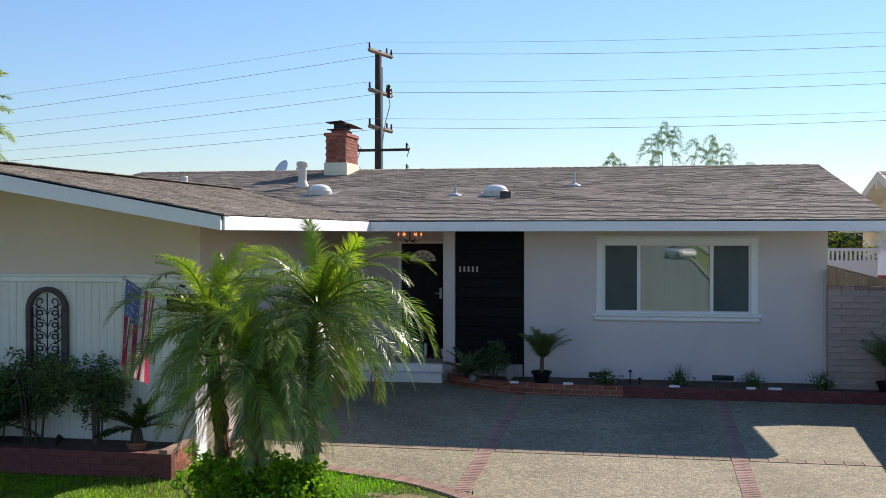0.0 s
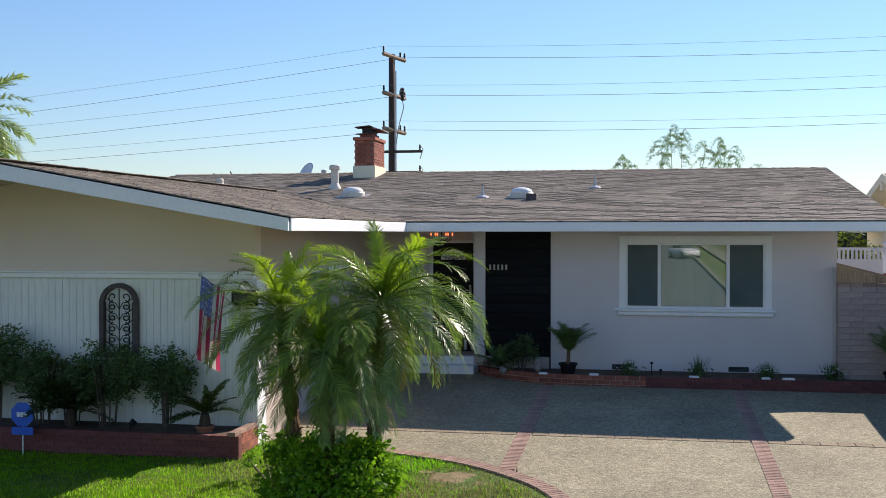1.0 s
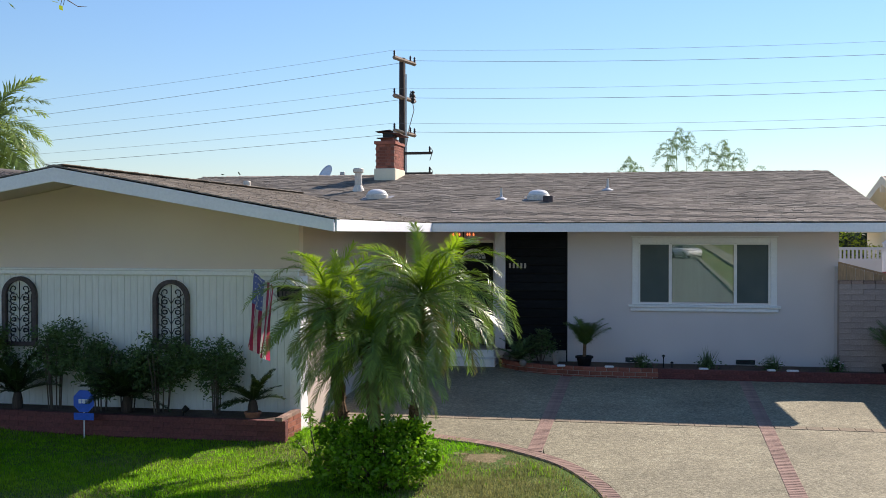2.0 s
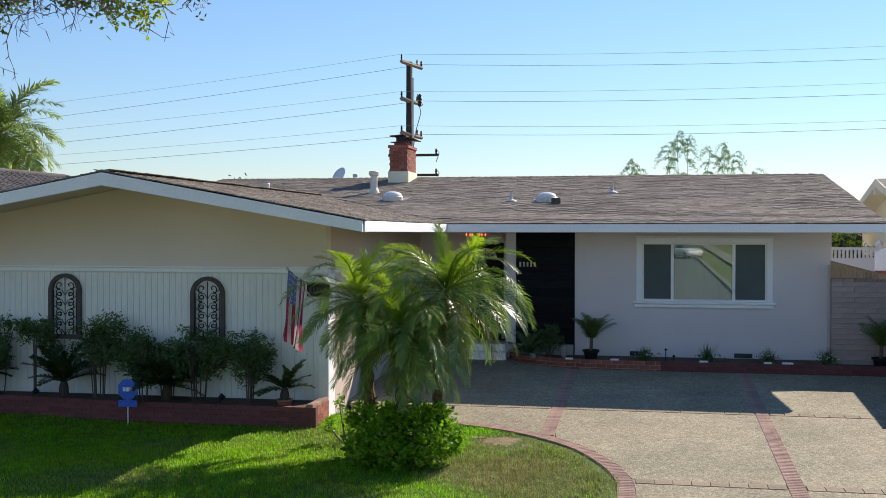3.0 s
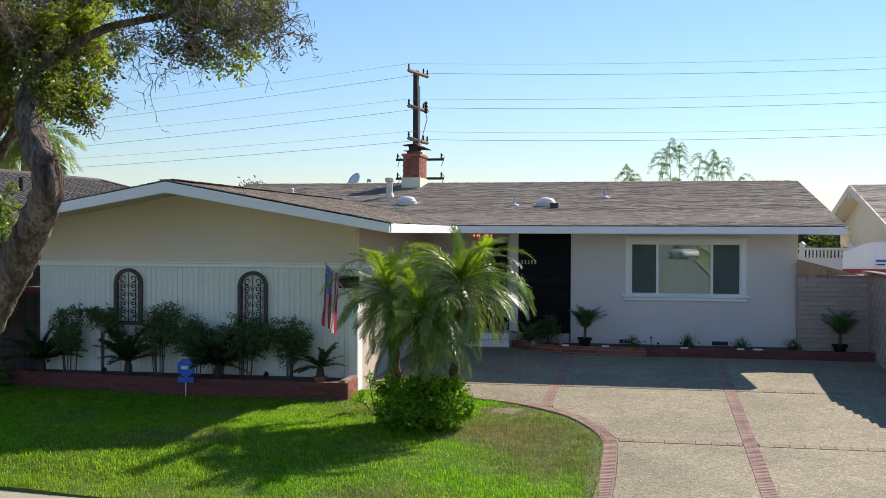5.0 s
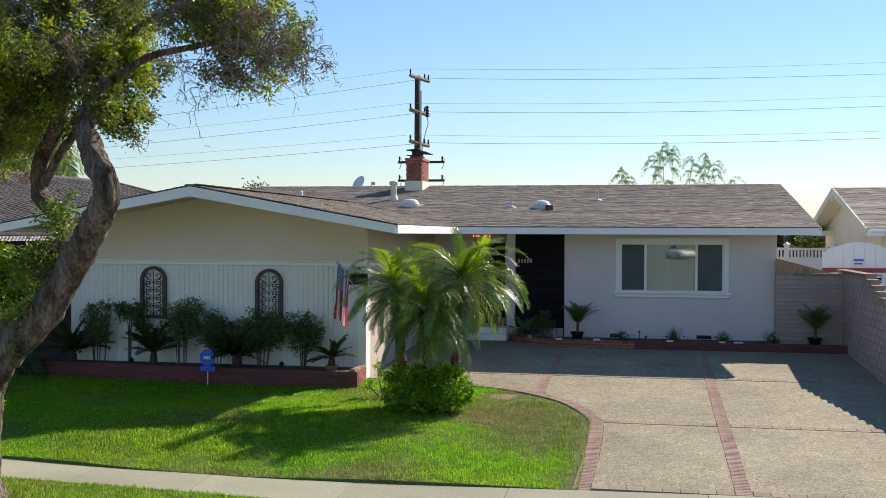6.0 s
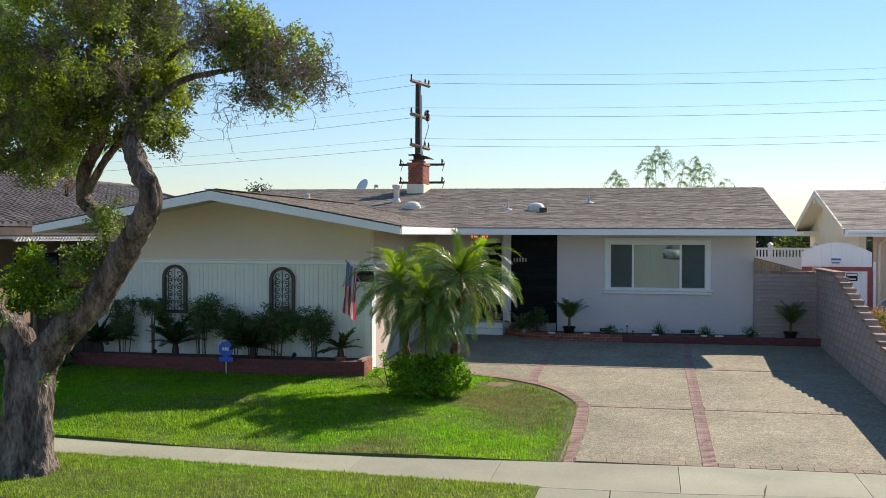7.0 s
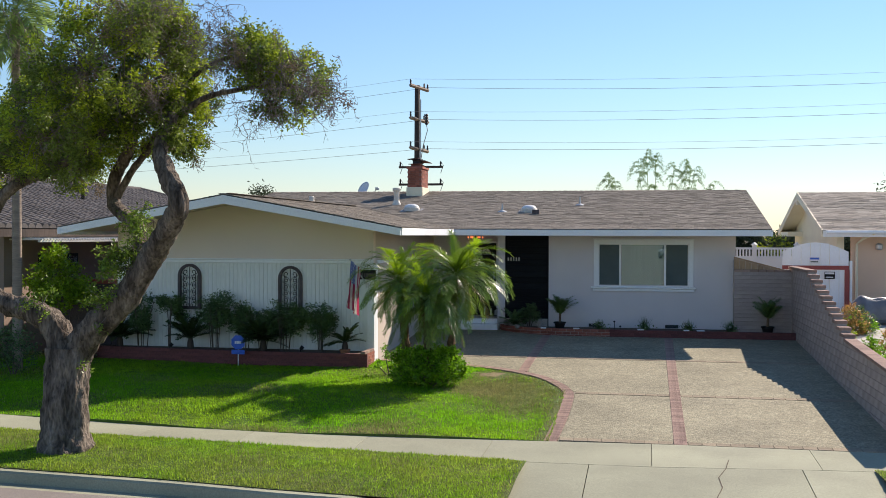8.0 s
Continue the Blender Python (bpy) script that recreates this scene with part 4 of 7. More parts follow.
# vent pipes
def vent_pipe(x, y, h, r, flare, label):
    t = thing("vent_pipe", Matrix.Translation(on_main(x, y)), label, "vent pipe")
    part("pipe", lathe(bmesh.new(), [(r * 1.9, -0.05), (r * 1.5, 0.05), (r, 0.14), (r, h)], 16), CREAM_METAL if flare else METAL, t, smooth=False)
    if flare:
        part("cap", lathe(bmesh.new(), [(r * 1.1, h), (r * 1.45, h + 0.02), (r * 1.45, h + 0.09), (r * 1.2, h + 0.11), (0.01, h + 0.115)], 16), CREAM_METAL, t)
    else:
        part("collar", lathe(bmesh.new(), [(0.14, 0.0), (0.13, 0.02), (r * 1.3, 0.06), (r, 0.07)], 14), METAL, t)
    return t


vent_pipe(-9.9, 3.4, 0.42, 0.085, True, "cream metal flue pipe with a collar cap")
vent_pipe(-6.4, 1.9, 0.24, 0.022, False, "thin grey plumbing vent pipe")
vent_pipe(-4.25, 3.2, 0.26, 0.022, False, "thin grey plumbing vent pipe")
vent_pipe(-12.9, 4.2, 0.06, 0.06, True, "low cream metal roof vent")
bmv = boxed(-0.10, 0.10, -0.09, 0.09, -0.02, 0.13, bevel=0.01)
single("roof_vent", bmv, GREYWOOD, "small dark boxy vent on the shingles", "vent", Matrix.Translation(on_main(-5.38, 1.5)))
# satellite dish
dish = thing("satellite_dish", pose(-12.85, 10.6, main_z(0, 10.6)), "grey satellite dish on a bent mast behind the ridge", "satellite dish")
bm = bmesh.new()
lathe(bm, [(0.001, 0.0), (0.12, 0.012), (0.22, 0.04), (0.29, 0.075), (0.295, 0.085), (0.22, 0.055), (0.12, 0.027), (0.001, 0.016)], 24)
bmesh.ops.transform(bm, matrix=Matrix.Translation((0, 0, 0.98)) @ Euler((radians(62), radians(0), radians(-38))).to_matrix().to_4x4(), verts=bm.verts[:])
part("reflector", bm, SIGN_WHITE, dish, "grey oval reflector", smooth=True)
part("mast", tube(bmesh.new(), [(0, 0, -0.05), (0, 0, 0.8), (0.05, 0.06, 0.98)], 0.025, 10), METAL, dish)
part("feed_arm", tube(bmesh.new(), [(0.03, 0.05, 0.72), (0.38, -0.1, 0.86), (0.50, -0.12, 1.0)], 0.016, 8), METAL, dish)
part("receiver", boxed(0.44, 0.58, -0.17, -0.07, 0.96, 1.06, bevel=0.015), METAL, dish)


# ---- walls, planters and brickwork ----
# boundary wall, stepping down towards the street
boundary = thing("boundary_wall", label="slump block boundary wall stepping down with red brick caps", category="wall", kind="structure")
WALL_STEPS = [(0.06, 1.50)] + [(-3.0 - 0.41 * i, 1.40 - 0.098 * i) for i in range(11)]
WALL_END = -12.25


def wall_top(y):
    z = WALL_STEPS[0][1]
    for y0, z0 in WALL_STEPS[1:]:
        if y <= y0:
            z = z0
    if y < -7.5:
        z = 0.35 - 0.042 * (-7.5 - y)
    return z


bm = bmesh.new()
prof = [(0.06, -0.9), (0.06, 1.50)]
for y0, z0 in WALL_STEPS[1:]:
    prof += [(y0, wall_top(y0 + 0.01)), (y0, z0)]
prof += [(-7.5, WALL_STEPS[-1][1]), (-7.5, 0.35), (WALL_END, wall_top(WALL_END)), (WALL_END, -0.9)]
prism(bm, [(wall_x(y) + 0.012, y, z) for y, z in prof], (0.18, 0, 0))
part("wall_core", bm, BLOCK_JOINT, boundary)
lean = math.degrees(math.atan2(RW_FACE[1][1] - RW_FACE[0][1], RW_FACE[0][0] - RW_FACE[1][0]))
for c in range(16):
    z0 = -0.78 + 0.15 * c
    y = 0.04 - (0.2 if c % 2 else 0.0)
    while y - 0.39 > WALL_END:
        if z0 + 0.14 < wall_top(y - 0.39) and z0 + 0.14 > yard(0, y - 0.2):
            piece("block", (0.05, 0.398, 0.141), BLOCK, boundary, pose(wall_x(y - 0.195) + 0.025, y - 0.195, z0 + 0.07, 0, 0, lean))
        y -= 0.40
# brick caps
caps = [(0.06, -3.0, 1.50)] + [(a[0], b[0], a[1]) for a, b in zip(WALL_STEPS[1:], WALL_STEPS[2:])] + [(WALL_STEPS[-1][0], -7.5, WALL_STEPS[-1][1])]
for ya, yb, z in caps:
    n = max(1, int(round((ya - yb) / 0.205)))
    for i in range(n):
        y = ya + (yb - ya) * (i + 0.5) / n
        piece("cap_brick", (0.23, round(abs(yb - ya) / n - 0.008, 3), 0.06), BRICK_PAVE, boundary, pose(wall_x(y) + 0.09, y, z + 0.03))
n = 22
for i in range(n):
    y = -7.5 + (WALL_END + 7.5) * (i + 0.5) / n
    piece("cap_brick", (0.23, 0.205, 0.055), BRICK_PAVE, boundary, pose(wall_x(y) + 0.09, y, wall_top(y) + 0.03, 2.6))

# cross wall between the house and the boundary wall
cross = thing("cross_wall", label="grey slump block wall with a red brick cap beside the house", category="wall", kind="structure")
part("wall_core", boxed(-0.08, 1.40, -0.545, -0.38, -0.4, 1.42), BLOCK_JOINT, cross)
for c in range(18):
    z0 = -0.33 + 0.098 * c
    x = -0.078 - (0.2 if c % 2 else 0.0)
    while x < 1.42:
        a, b = max(x, -0.078), min(x + 0.39, 1.385)
        if b - a > 0.05:
            piece("block", (round(b - a - 0.004, 3), 0.04, 0.093), BLOCK, cross, pose((a + b) / 2, -0.54, z0 + 0.048))
        x += 0.40
for i in range(7):
    piece("cap_brick", (0.19, 0.22, 0.055), BRICK_PAVE, cross, pose(0.02 + 0.2 * i, -0.46, 1.45))
# added block: keeps a stray sliver of sun off the drive
part("wall_core", boxed(-0.068, 0.10, -0.345, -0.004, -0.4, 1.715), STUCCO, cross, "white stucco block added to stop sunlight leaking past the house corner")

# planter along the house front
PLANT_TOP = -0.065
planter = thing("front_planter", label="low red brick planter along the house wall", category="planter", kind="structure")
PLAN = [(1.38, -1.20), (-3.2, -1.20), (-4.4, -1.17), (-5.15, -1.02), (-5.75, -0.72), (-6.08, -0.35), (-6.18, -0.06)]
bm = bmesh.new()
prism(bm, [(x, y + 0.11, PLANT_TOP - 0.05) for x, y in PLAN] + [(-6.1, 0.02, PLANT_TOP - 0.05), (-0.01, 0.02, PLANT_TOP - 0.05), (0.0, -0.07, PLANT_TOP - 0.05), (1.38, -0.07, PLANT_TOP - 0.05)], (0, 0, -0.3))
part("soil_bed", bm, SOIL, planter)


def brick_wall(parent, line, z0, courses, material, depth=0.10, lengths=0.20, course=0.075, until=None):
    """Courses of bricks along a plan line, joints open over a mortar core."""
    pts = [Vector((x, y, 0)) for x, y in line]
    seg = [(b - a).length for a, b in zip(pts, pts[1:])]
    total = sum(seg)

    def at(s):
        for (a, b), l in zip(zip(pts, pts[1:]), seg):
            if s <= l:
                return a.lerp(b, s / l), (b - a).normalized()
            s -= l
        return pts[-1], (pts[-1] - pts[-2]).normalized()
    for c in range(courses):
        s = 0.0 if c % 2 else -lengths / 2
        while s < total:
            a, b = max(s, 0), min(s + lengths - 0.009, total)
            if b - a > 0.03:
                p, d = at((a + b) / 2)
                m = Matrix.Translation((p.x, p.y, z0 + course * (c + 0.5))) @ Matrix.Rotation(math.atan2(d.y, d.x), 4, "Z") @ Matrix.Translation((0, -depth / 2 if until else depth / 2, 0))
                piece("brick", (round(b - a, 2), depth, course - 0.009), material, parent, m)
            s += lengths
    core = bmesh.new()
    for a, b in zip(pts, pts[1:]):
        d = (b - a).normalized()
        nn = Vector((-d.y, d.x, 0)) * (-1 if until else 1)
        lo, hi = z0 - 0.25, z0 + course * courses - 0.008
        quad = [a + nn * 0.008, b + nn * 0.008, b + nn * (depth - 0.008), a + nn * (depth - 0.008)]
        prism(core, [(q.x, q.y, lo) for q in quad], (0, 0, hi - lo))
    part("mortar_core", core, BRICK_PAINT if material is BRICK_PAINT else MORTAR, parent)


brick_wall(planter, [(1.38, -1.20), (-3.2, -1.20)], -0.29, 3, BRICK_PAINT, until=True, lengths=0.305)
brick_wall(planter, PLAN[1:], -0.29, 3, BRICK, until=True)

# planter in front of the wing
bed = thing("wing_planter", label="long low red brick planter under the wing wall", category="planter", kind="structure")
bm = bmesh.new()
prism(bm, [(-14.75, -6.12, -0.24), (-11.2, -6.45, -0.24), (-8.32, -6.48, -0.24), (-8.28, -5.84, -0.24), (-14.6, -5.84, -0.24)], (0, 0, -0.4))
part("soil_bed", bm, SOIL, bed)
brick_wall(bed, [(-14.85, -6.05), (-14.75, -6.22), (-11.2, -6.56), (-8.165, -6.60)], -0.52, 4, BRICK_PAINT, lengths=0.305)
brick_wall(bed, [(-8.22, -6.545), (-8.19, -5.86)], -0.52, 4, BRICK)
for i in range(4):
    piece("cap_brick", (0.2, 0.1, 0.05), BRICK_PAVE, bed, pose(-8.25, -6.52 + 0.18 * i, -0.2, 0, 0, 88))

# brick bands in the drive
def band(line, width=0.2, pitch=0.068, name="band_brick", material=None, gap=0.006):
    """Bricks laid side by side across a line in the drive."""
    pts = [Vector((x, y, 0)) for x, y in line]
    total = sum((b - a).length for a, b in zip(pts, pts[1:]))
    n = int(total / pitch)
    under = bmesh.new()
    for a, b in zip(pts, pts[1:]):
        d = (b - a).normalized()
        nn = Vector((-d.y, d.x, 0)) * (width / 2 + 0.012)
        e = d * 0.05
        prism(under, [(q.x, q.y, yard(q.x, q.y) - 0.005) for q in (a - nn - e, b - nn + e, b + nn + e, a + nn - e)], (0, 0, -0.07))
    part("band_bed", under, DUSTY_BED, drive)
    for i in range(n):
        s = (i + 0.5) * total / n
        for a, b in zip(pts, pts[1:]):
            l = (b - a).length
            if s <= l:
                break
            s -= l
        p = a.lerp(b, min(1, s / l))
        d = (b - a).normalized()
        tilt = math.atan(0.0494)
        m = Matrix.Translation((p.x, p.y, yard(p.x, p.y) - 0.024)) @ Matrix.Rotation(tilt, 4, "X") @ Matrix.Rotation(math.atan2(d.y, d.x), 4, "Z")
        piece(name, (round(total / n - gap, 3), width, 0.06), material or BRICK_PAVE, drive, m)


band([(BAND_X, -1.22), (BAND_X, ROW_C - 0.09)])
band([(BAND_L, -1.2), (BAND_L, -6.55)])
band([(BAND_X + 0.11, ROW_A), (wall_x(ROW_A), ROW_A)], pitch=0.205, width=0.185, material=BRICK_DUSTY, gap=0.005)
band([(BAND_X - 0.11, ROW_A), (BAND_L + 0.11, ROW_A)], pitch=0.205, width=0.185, material=BRICK_DUSTY, gap=0.005)
band([(BAND_L - 0.11, ROW_A), (-8.1, ROW_A)], pitch=0.205, width=0.185, material=BRICK_DUSTY, gap=0.005)
band([(BAND_X + 0.11, ROW_B), (wall_x(ROW_B), ROW_B)], pitch=0.205, width=0.185, material=BRICK_DUSTY, gap=0.005)
band([(BAND_X - 0.11, ROW_B), (-3.56, ROW_B)], pitch=0.205, width=0.185, material=BRICK_DUSTY, gap=0.005)
band([(BAND_X + 0.11, ROW_C), (wall_x(ROW_C), ROW_C)], pitch=0.205, width=0.185, material=BRICK_DUSTY, gap=0.005)
band([(BAND_X - 0.11, ROW_C), (-3.56, ROW_C)], pitch=0.205, width=0.185, material=BRICK_DUSTY, gap=0.005)
smooth_arc = [(x + 0.11, y) for x, y in ARC]
fine_arc = []
for i in range(len(smooth_arc) - 1):
    p0, p1, p2, p3 = (Vector((*smooth_arc[max(0, min(len(smooth_arc) - 1, j))], 0)) for j in (i - 1, i, i + 1, i + 2))
    for t in (0, 0.25, 0.5, 0.75):
        q = 0.5 * ((2 * p1) + (p2 - p0) * t + (2 * p0 - 5 * p1 + 4 * p2 - p3) * t * t + (3 * p1 - p0 - 3 * p2 + p3) * t ** 3)
        fine_arc.append((q.x, q.y))
band(fine_arc + [smooth_arc[-1]])


# ---- ornaments on the wing wall ----
def scroll(cx, cz, r, turn, flip):
    """A spiral in the wall's plane, starting outward and curling in."""
    pts = []
    for i in range(15):
        a = turn + flip * i * 0.42
        q = r * (1 - i / 17)
        pts.append((cx + q * math.cos(a), 0, cz + q * math.sin(a)))
    return pts


def arch_grille(x, z, w, h):
    t = thing("arched_wall_grille", pose(x, W_WALL_Y - 0.035, z), "arched grey wooden frame with wrought iron scrollwork", "wall ornament", "arched grilles on the wing wall")
    r = w / 2
    ring = lambda q, lift: [(-q, 0, lift)] + [(-q, 0, s) for s in steps(0.2, h - r, 5)] + [(q * math.cos(a), 0, h - r + q * math.sin(a)) for a in steps(math.pi, 0, 16)][1:] + [(q, 0, s) for s in steps(h - r, 0.2, 5)][1:] + [(q, 0, lift)]
    o, i_ = ring(r, 0.0), ring(r - 0.062, 0.065)
    bm = bmesh.new()
    va = [[bm.verts.new((p[0], dy, p[2])) for p in ring_] for ring_ in (o, i_) for dy in (-0.06, 0.0)]
    of, ob_, if_, ib = va
    n = len(o)
    for k in range(n):
        j = (k + 1) % n
        bm.faces.new((of[k], of[j], if_[j], if_[k]))
        bm.faces.new((ob_[j], ob_[k], ib[k], ib[j]))
        bm.faces.new((of[j], of[k], ob_[k], ob_[j]))
        bm.faces.new((if_[k], if_[j], ib[j], ib[k]))
    bmesh.ops.recalc_face_normals(bm, faces=bm.faces[:])
    part("frame", bm, GREYWOOD, t, "weathered grey wooden arch frame")
    grille = part("bar", tube(bmesh.new(), [(0, -0.03, 0.07), (0, -0.03, h - 0.075)], 0.008, 6), IRON, t)
    for sx in (-1, 1):
        part("bar", tube(bmesh.new(), [(sx * (r - 0.085), -0.03, 0.07), (sx * (r - 0.085), -0.03, h - r + 0.02)], 0.006, 5), IRON, t)
        for k, cz in enumerate(steps(0.16, h - 0.25, 4)):
            for up in (1, -1):
                q = 0.075
                part("scroll", tube(bmesh.new(), [(px, -0.03, pz) for px, _, pz in scroll(sx * 0.09, cz + up * 0.06, q, radians(-90 if up > 0 else 90), sx * up)], 0.0085, 5), IRON, t)
            part("scroll", tube(bmesh.new(), [(0, -0.03, cz - 0.1), (sx * 0.05, -0.03, cz - 0.02), (sx * 0.13, -0.03, cz + 0.0), (sx * (r - 0.09), -0.03, cz + 0.05)], 0.006, 5), IRON, t)
    return t


arch_grille(-12.57, 0.63, 0.56, 1.04)
arch_grille(-10.15, 0.64, 0.56, 1.00)

# wall lantern and flag on the corner
plaque = thing("hanging_sign", pose(-8.31, W_WALL_Y - 0.2, 1.47), "small black hanging sign with dull grey lettering bars", "sign")
part("bracket", tube(bmesh.new(), [(-0.02, 0.2, 0.19), (-0.02, 0.0, 0.21), (0.05, -0.04, 0.19)], 0.011, 6), BLACK, plaque)
for x in (-0.1, 0.1):
    part("hanger", tube(bmesh.new(), [(x, 0, 0.10), (x * 0.4, 0, 0.205)], 0.006, 5), BLACK, plaque)
part("board", boxed(-0.18, 0.18, -0.03, 0.03, -0.11, 0.085, bevel=0.015), BLACK, plaque)
part("rim", boxed(-0.19, 0.19, -0.036, 0.036, 0.085, 0.105, bevel=0.006), BLACK, plaque)
for x0, x1 in ((-0.14, -0.1), (-0.08, -0.05), (-0.03, 0.02), (0.04, 0.07), (0.09, 0.13)):
    part("letter_bar", boxed(x0, x1, -0.034, -0.03, -0.055, 0.03), GREYWOOD, plaque, "dull grey bar")

flag = thing("house_flag", pose(-8.36, W_WALL_Y - 0.03, 1.22), "limp striped flag with a starry blue corner on a wall staff", "flag")
part("staff", tube(bmesh.new(), [(0, 0, 0), (0.02, -0.6, 0.22), (0.05, -1.57, 0.60)], 0.012, 8), METAL, flag)
part("finial", lathe(bmesh.new(), [(0.001, -0.03), (0.022, -0.01), (0.022, 0.01), (0.001, 0.03)], 10, (0.05, -1.585, 0.606)), METAL, flag)
part("bracket", boxed(-0.03, 0.03, -0.06, 0.0, -0.06, 0.05), METAL, flag)


def cloth(u, v):
    """u along the staff (0 tip to 1), v down the drop; the cloth hangs in folds."""
    base = Vector((0.05, -1.55 + 0.52 * u, 0.585 - 0.2 * u))
    fold = 0.045 * math.sin(u * 11 + v * 2) * (0.35 + v)
    return base + Vector((fold + 0.19 * u * (0.5 + 0.5 * v) - 0.12 * v, 0.08 * v * math.sin(u * 9) - 0.22 * v * u, -0.92 * v * (1 - 0.08 * u) - 0.12 * u * v))


bands = [(k / 13, (k + 1) / 13) for k in range(13)]
for k, (u0, u1) in enumerate(bands):
    v0 = 0.42 if k < 7 else 0.0
    bm = bmesh.new()
    grid = [[bm.verts.new(cloth(u0 + (u1 - u0) * a / 2, v0 + (1 - v0) * b / 12)) for b in range(13)] for a in range(3)]
    for a in range(2):
        for b in range(12):
            bm.faces.new((grid[a][b], grid[a + 1][b], grid[a + 1][b + 1], grid[a][b + 1]))
    part("stripe", bm, RED_CLOTH if k % 2 == 0 else WHITE_CLOTH, flag, smooth=True)
bm = bmesh.new()
grid = [[bm.verts.new(cloth(7 / 13 * a / 14, 0.42 * b / 8)) for b in range(9)] for a in range(15)]
for a in range(14):
    for b in range(8):
        bm.faces.new((grid[a][b], grid[a + 1][b], grid[a + 1][b + 1], grid[a][b + 1]))
canton = part("canton", bm, BLUE_CLOTH, flag, "blue corner with white stars", smooth=True)
for a in range(6):
    for b in range(5):
        p = cloth(7 / 13 * (a + 0.5) / 6, 0.42 * (b + 0.5) / 5)
        bm = bmesh.new()
        ring = [(p.x + 0.012 + (0.013 if i % 2 == 0 else 0.005) * 0.6 * math.cos(i * math.pi / 5), p.y - 0.006 + (0.013 if i % 2 == 0 else 0.005) * math.cos(i * math.pi / 5), p.z + (0.014 if i % 2 == 0 else 0.006) * math.sin(i * math.pi / 5)) for i in range(10)]
        prism(bm, ring, (0.003, -0.003, 0))
        part("star", bm, WHITE_CLOTH, canton)

# garden sign, drawn as plain shapes
sign = thing("garden_sign", pose(-11.05, -6.72, yard(0, -6.7)), "blue security sign on a thin white stake", "sign")
part("stake", boxed(-0.008, 0.008, -0.004, 0.004, -0.05, 0.42), SIGN_WHITE, sign)
bm = bmesh.new()
prism(bm, [(0.165 * math.cos(a + math.pi / 8), -0.012, 0.50 + 0.165 * math.sin(a + math.pi / 8)) for a in (k * math.pi / 4 for k in range(8))], (0, 0.008, 0))
part("plate", bm, SIGN_BLUE, sign, "blue octagonal plate")
part("lower_plate", boxed(-0.15, 0.15, -0.012, -0.004, 0.24, 0.338), SIGN_BLUE, sign)
for i in range(3):
    part("mark", boxed(-0.075 + 0.053 * i, -0.032 + 0.053 * i, -0.016, -0.012, 0.47, 0.53), SIGN_WHITE, sign)

# chandelier over the porch
ch = thing("porch_chandelier", pose(-6.95, 0.45, 2.24), "small iron chandelier with lit amber bulbs under the porch ceiling", "chandelier")
part("stem", tube(bmesh.new(), [(0, 0, 0.2), (0, 0, -0.06)], 0.012, 8), IRON, ch)
for i in range(6):
    a = i * math.pi / 3 + 0.3
    part("arm", tube(bmesh.new(), [(0, 0, -0.05), (0.1 * math.cos(a), 0.1 * math.sin(a), -0.09), (0.2 * math.cos(a), 0.2 * math.sin(a), -0.03)], 0.007, 5), IRON, ch)
    part("candle", tube(bmesh.new(), [(0.2 * math.cos(a), 0.2 * math.sin(a), -0.03), (0.2 * math.cos(a), 0.2 * math.sin(a), 0.02)], 0.011, 6), SIGN_WHITE, ch)
    part("bulb", lathe(bmesh.new(), [(0.004, 0.0), (0.016, 0.018), (0.013, 0.035), (0.001, 0.06)], 8, (0.2 * math.cos(a), 0.2 * math.sin(a), 0.02)), BULB, ch, "glowing amber bulb")
# floor candle lanterns by the door
for x, h in ((-6.72, 0.33), (-6.55, 0.27), (-6.42, 0.22)):
    t = thing("floor_lantern", pose(x, 0.72, 0.09), "black porch lantern with white candles", "lantern", "porch lanterns")
    part("base", boxed(-0.06, 0.06, -0.06, 0.06, 0, 0.02), BLACK, t)
    part("top", boxed(-0.06, 0.06, -0.06, 0.06, h - 0.02, h), BLACK, t)
    for sx in (-0.055, 0.055):
        for sy in (-0.055, 0.055):
            part("rod", boxed(sx - 0.006, sx + 0.006, sy - 0.006, sy + 0.006, 0.02, h - 0.02), BLACK, t)
    part("candle", tube(bmesh.new(), [(0, 0, 0.02), (0, 0, h * 0.75)], 0.028, 10), SIGN_WHITE, t)


# ---- utility pole and wires ----
pole = thing("utility_pole", pose(-15.02, 29.9, -0.6), "dark wooden utility pole with crossarms and insulators", "utility pole")
H = 11.3
part("shaft", tube(bmesh.new(), [(0, 0, -0.05), (0, 0, H)], [0.2, 0.15], 12), POLEWOOD, pole, smooth=True)
part("riser", tube(bmesh.new(), [(0.2, -0.12, 0), (0.2, -0.12, H - 0.8)], 0.05, 8), METAL, pole)
def insulator(parent, x, y, z):
    part("insulator", lathe(bmesh.new(), [(0.03, 0), (0.06, 0.03), (0.035, 0.07), (0.06, 0.11), (0.035, 0.15), (0.055, 0.19), (0.02, 0.26)], 10, (x, y, z)), IRON, parent)
ARM_Z = (H - 0.15, H - 1.95, H - 3.6)
for k, z in enumerate(ARM_Z):
    arm = part("crossarm", tube(bmesh.new(), [(-0.24, -0.75, z + 0.08), (0.46, 0.75, z - 0.05)], 0.10, 4), ARMWOOD, pole, "weathered wooden crossarm")
    insulator(arm, -0.22, -0.72, z + 0.16)
    insulator(arm, 0.44, 0.72, z + 0.04)
    insulator(arm, 0.30, 0.42, z + 0.06)
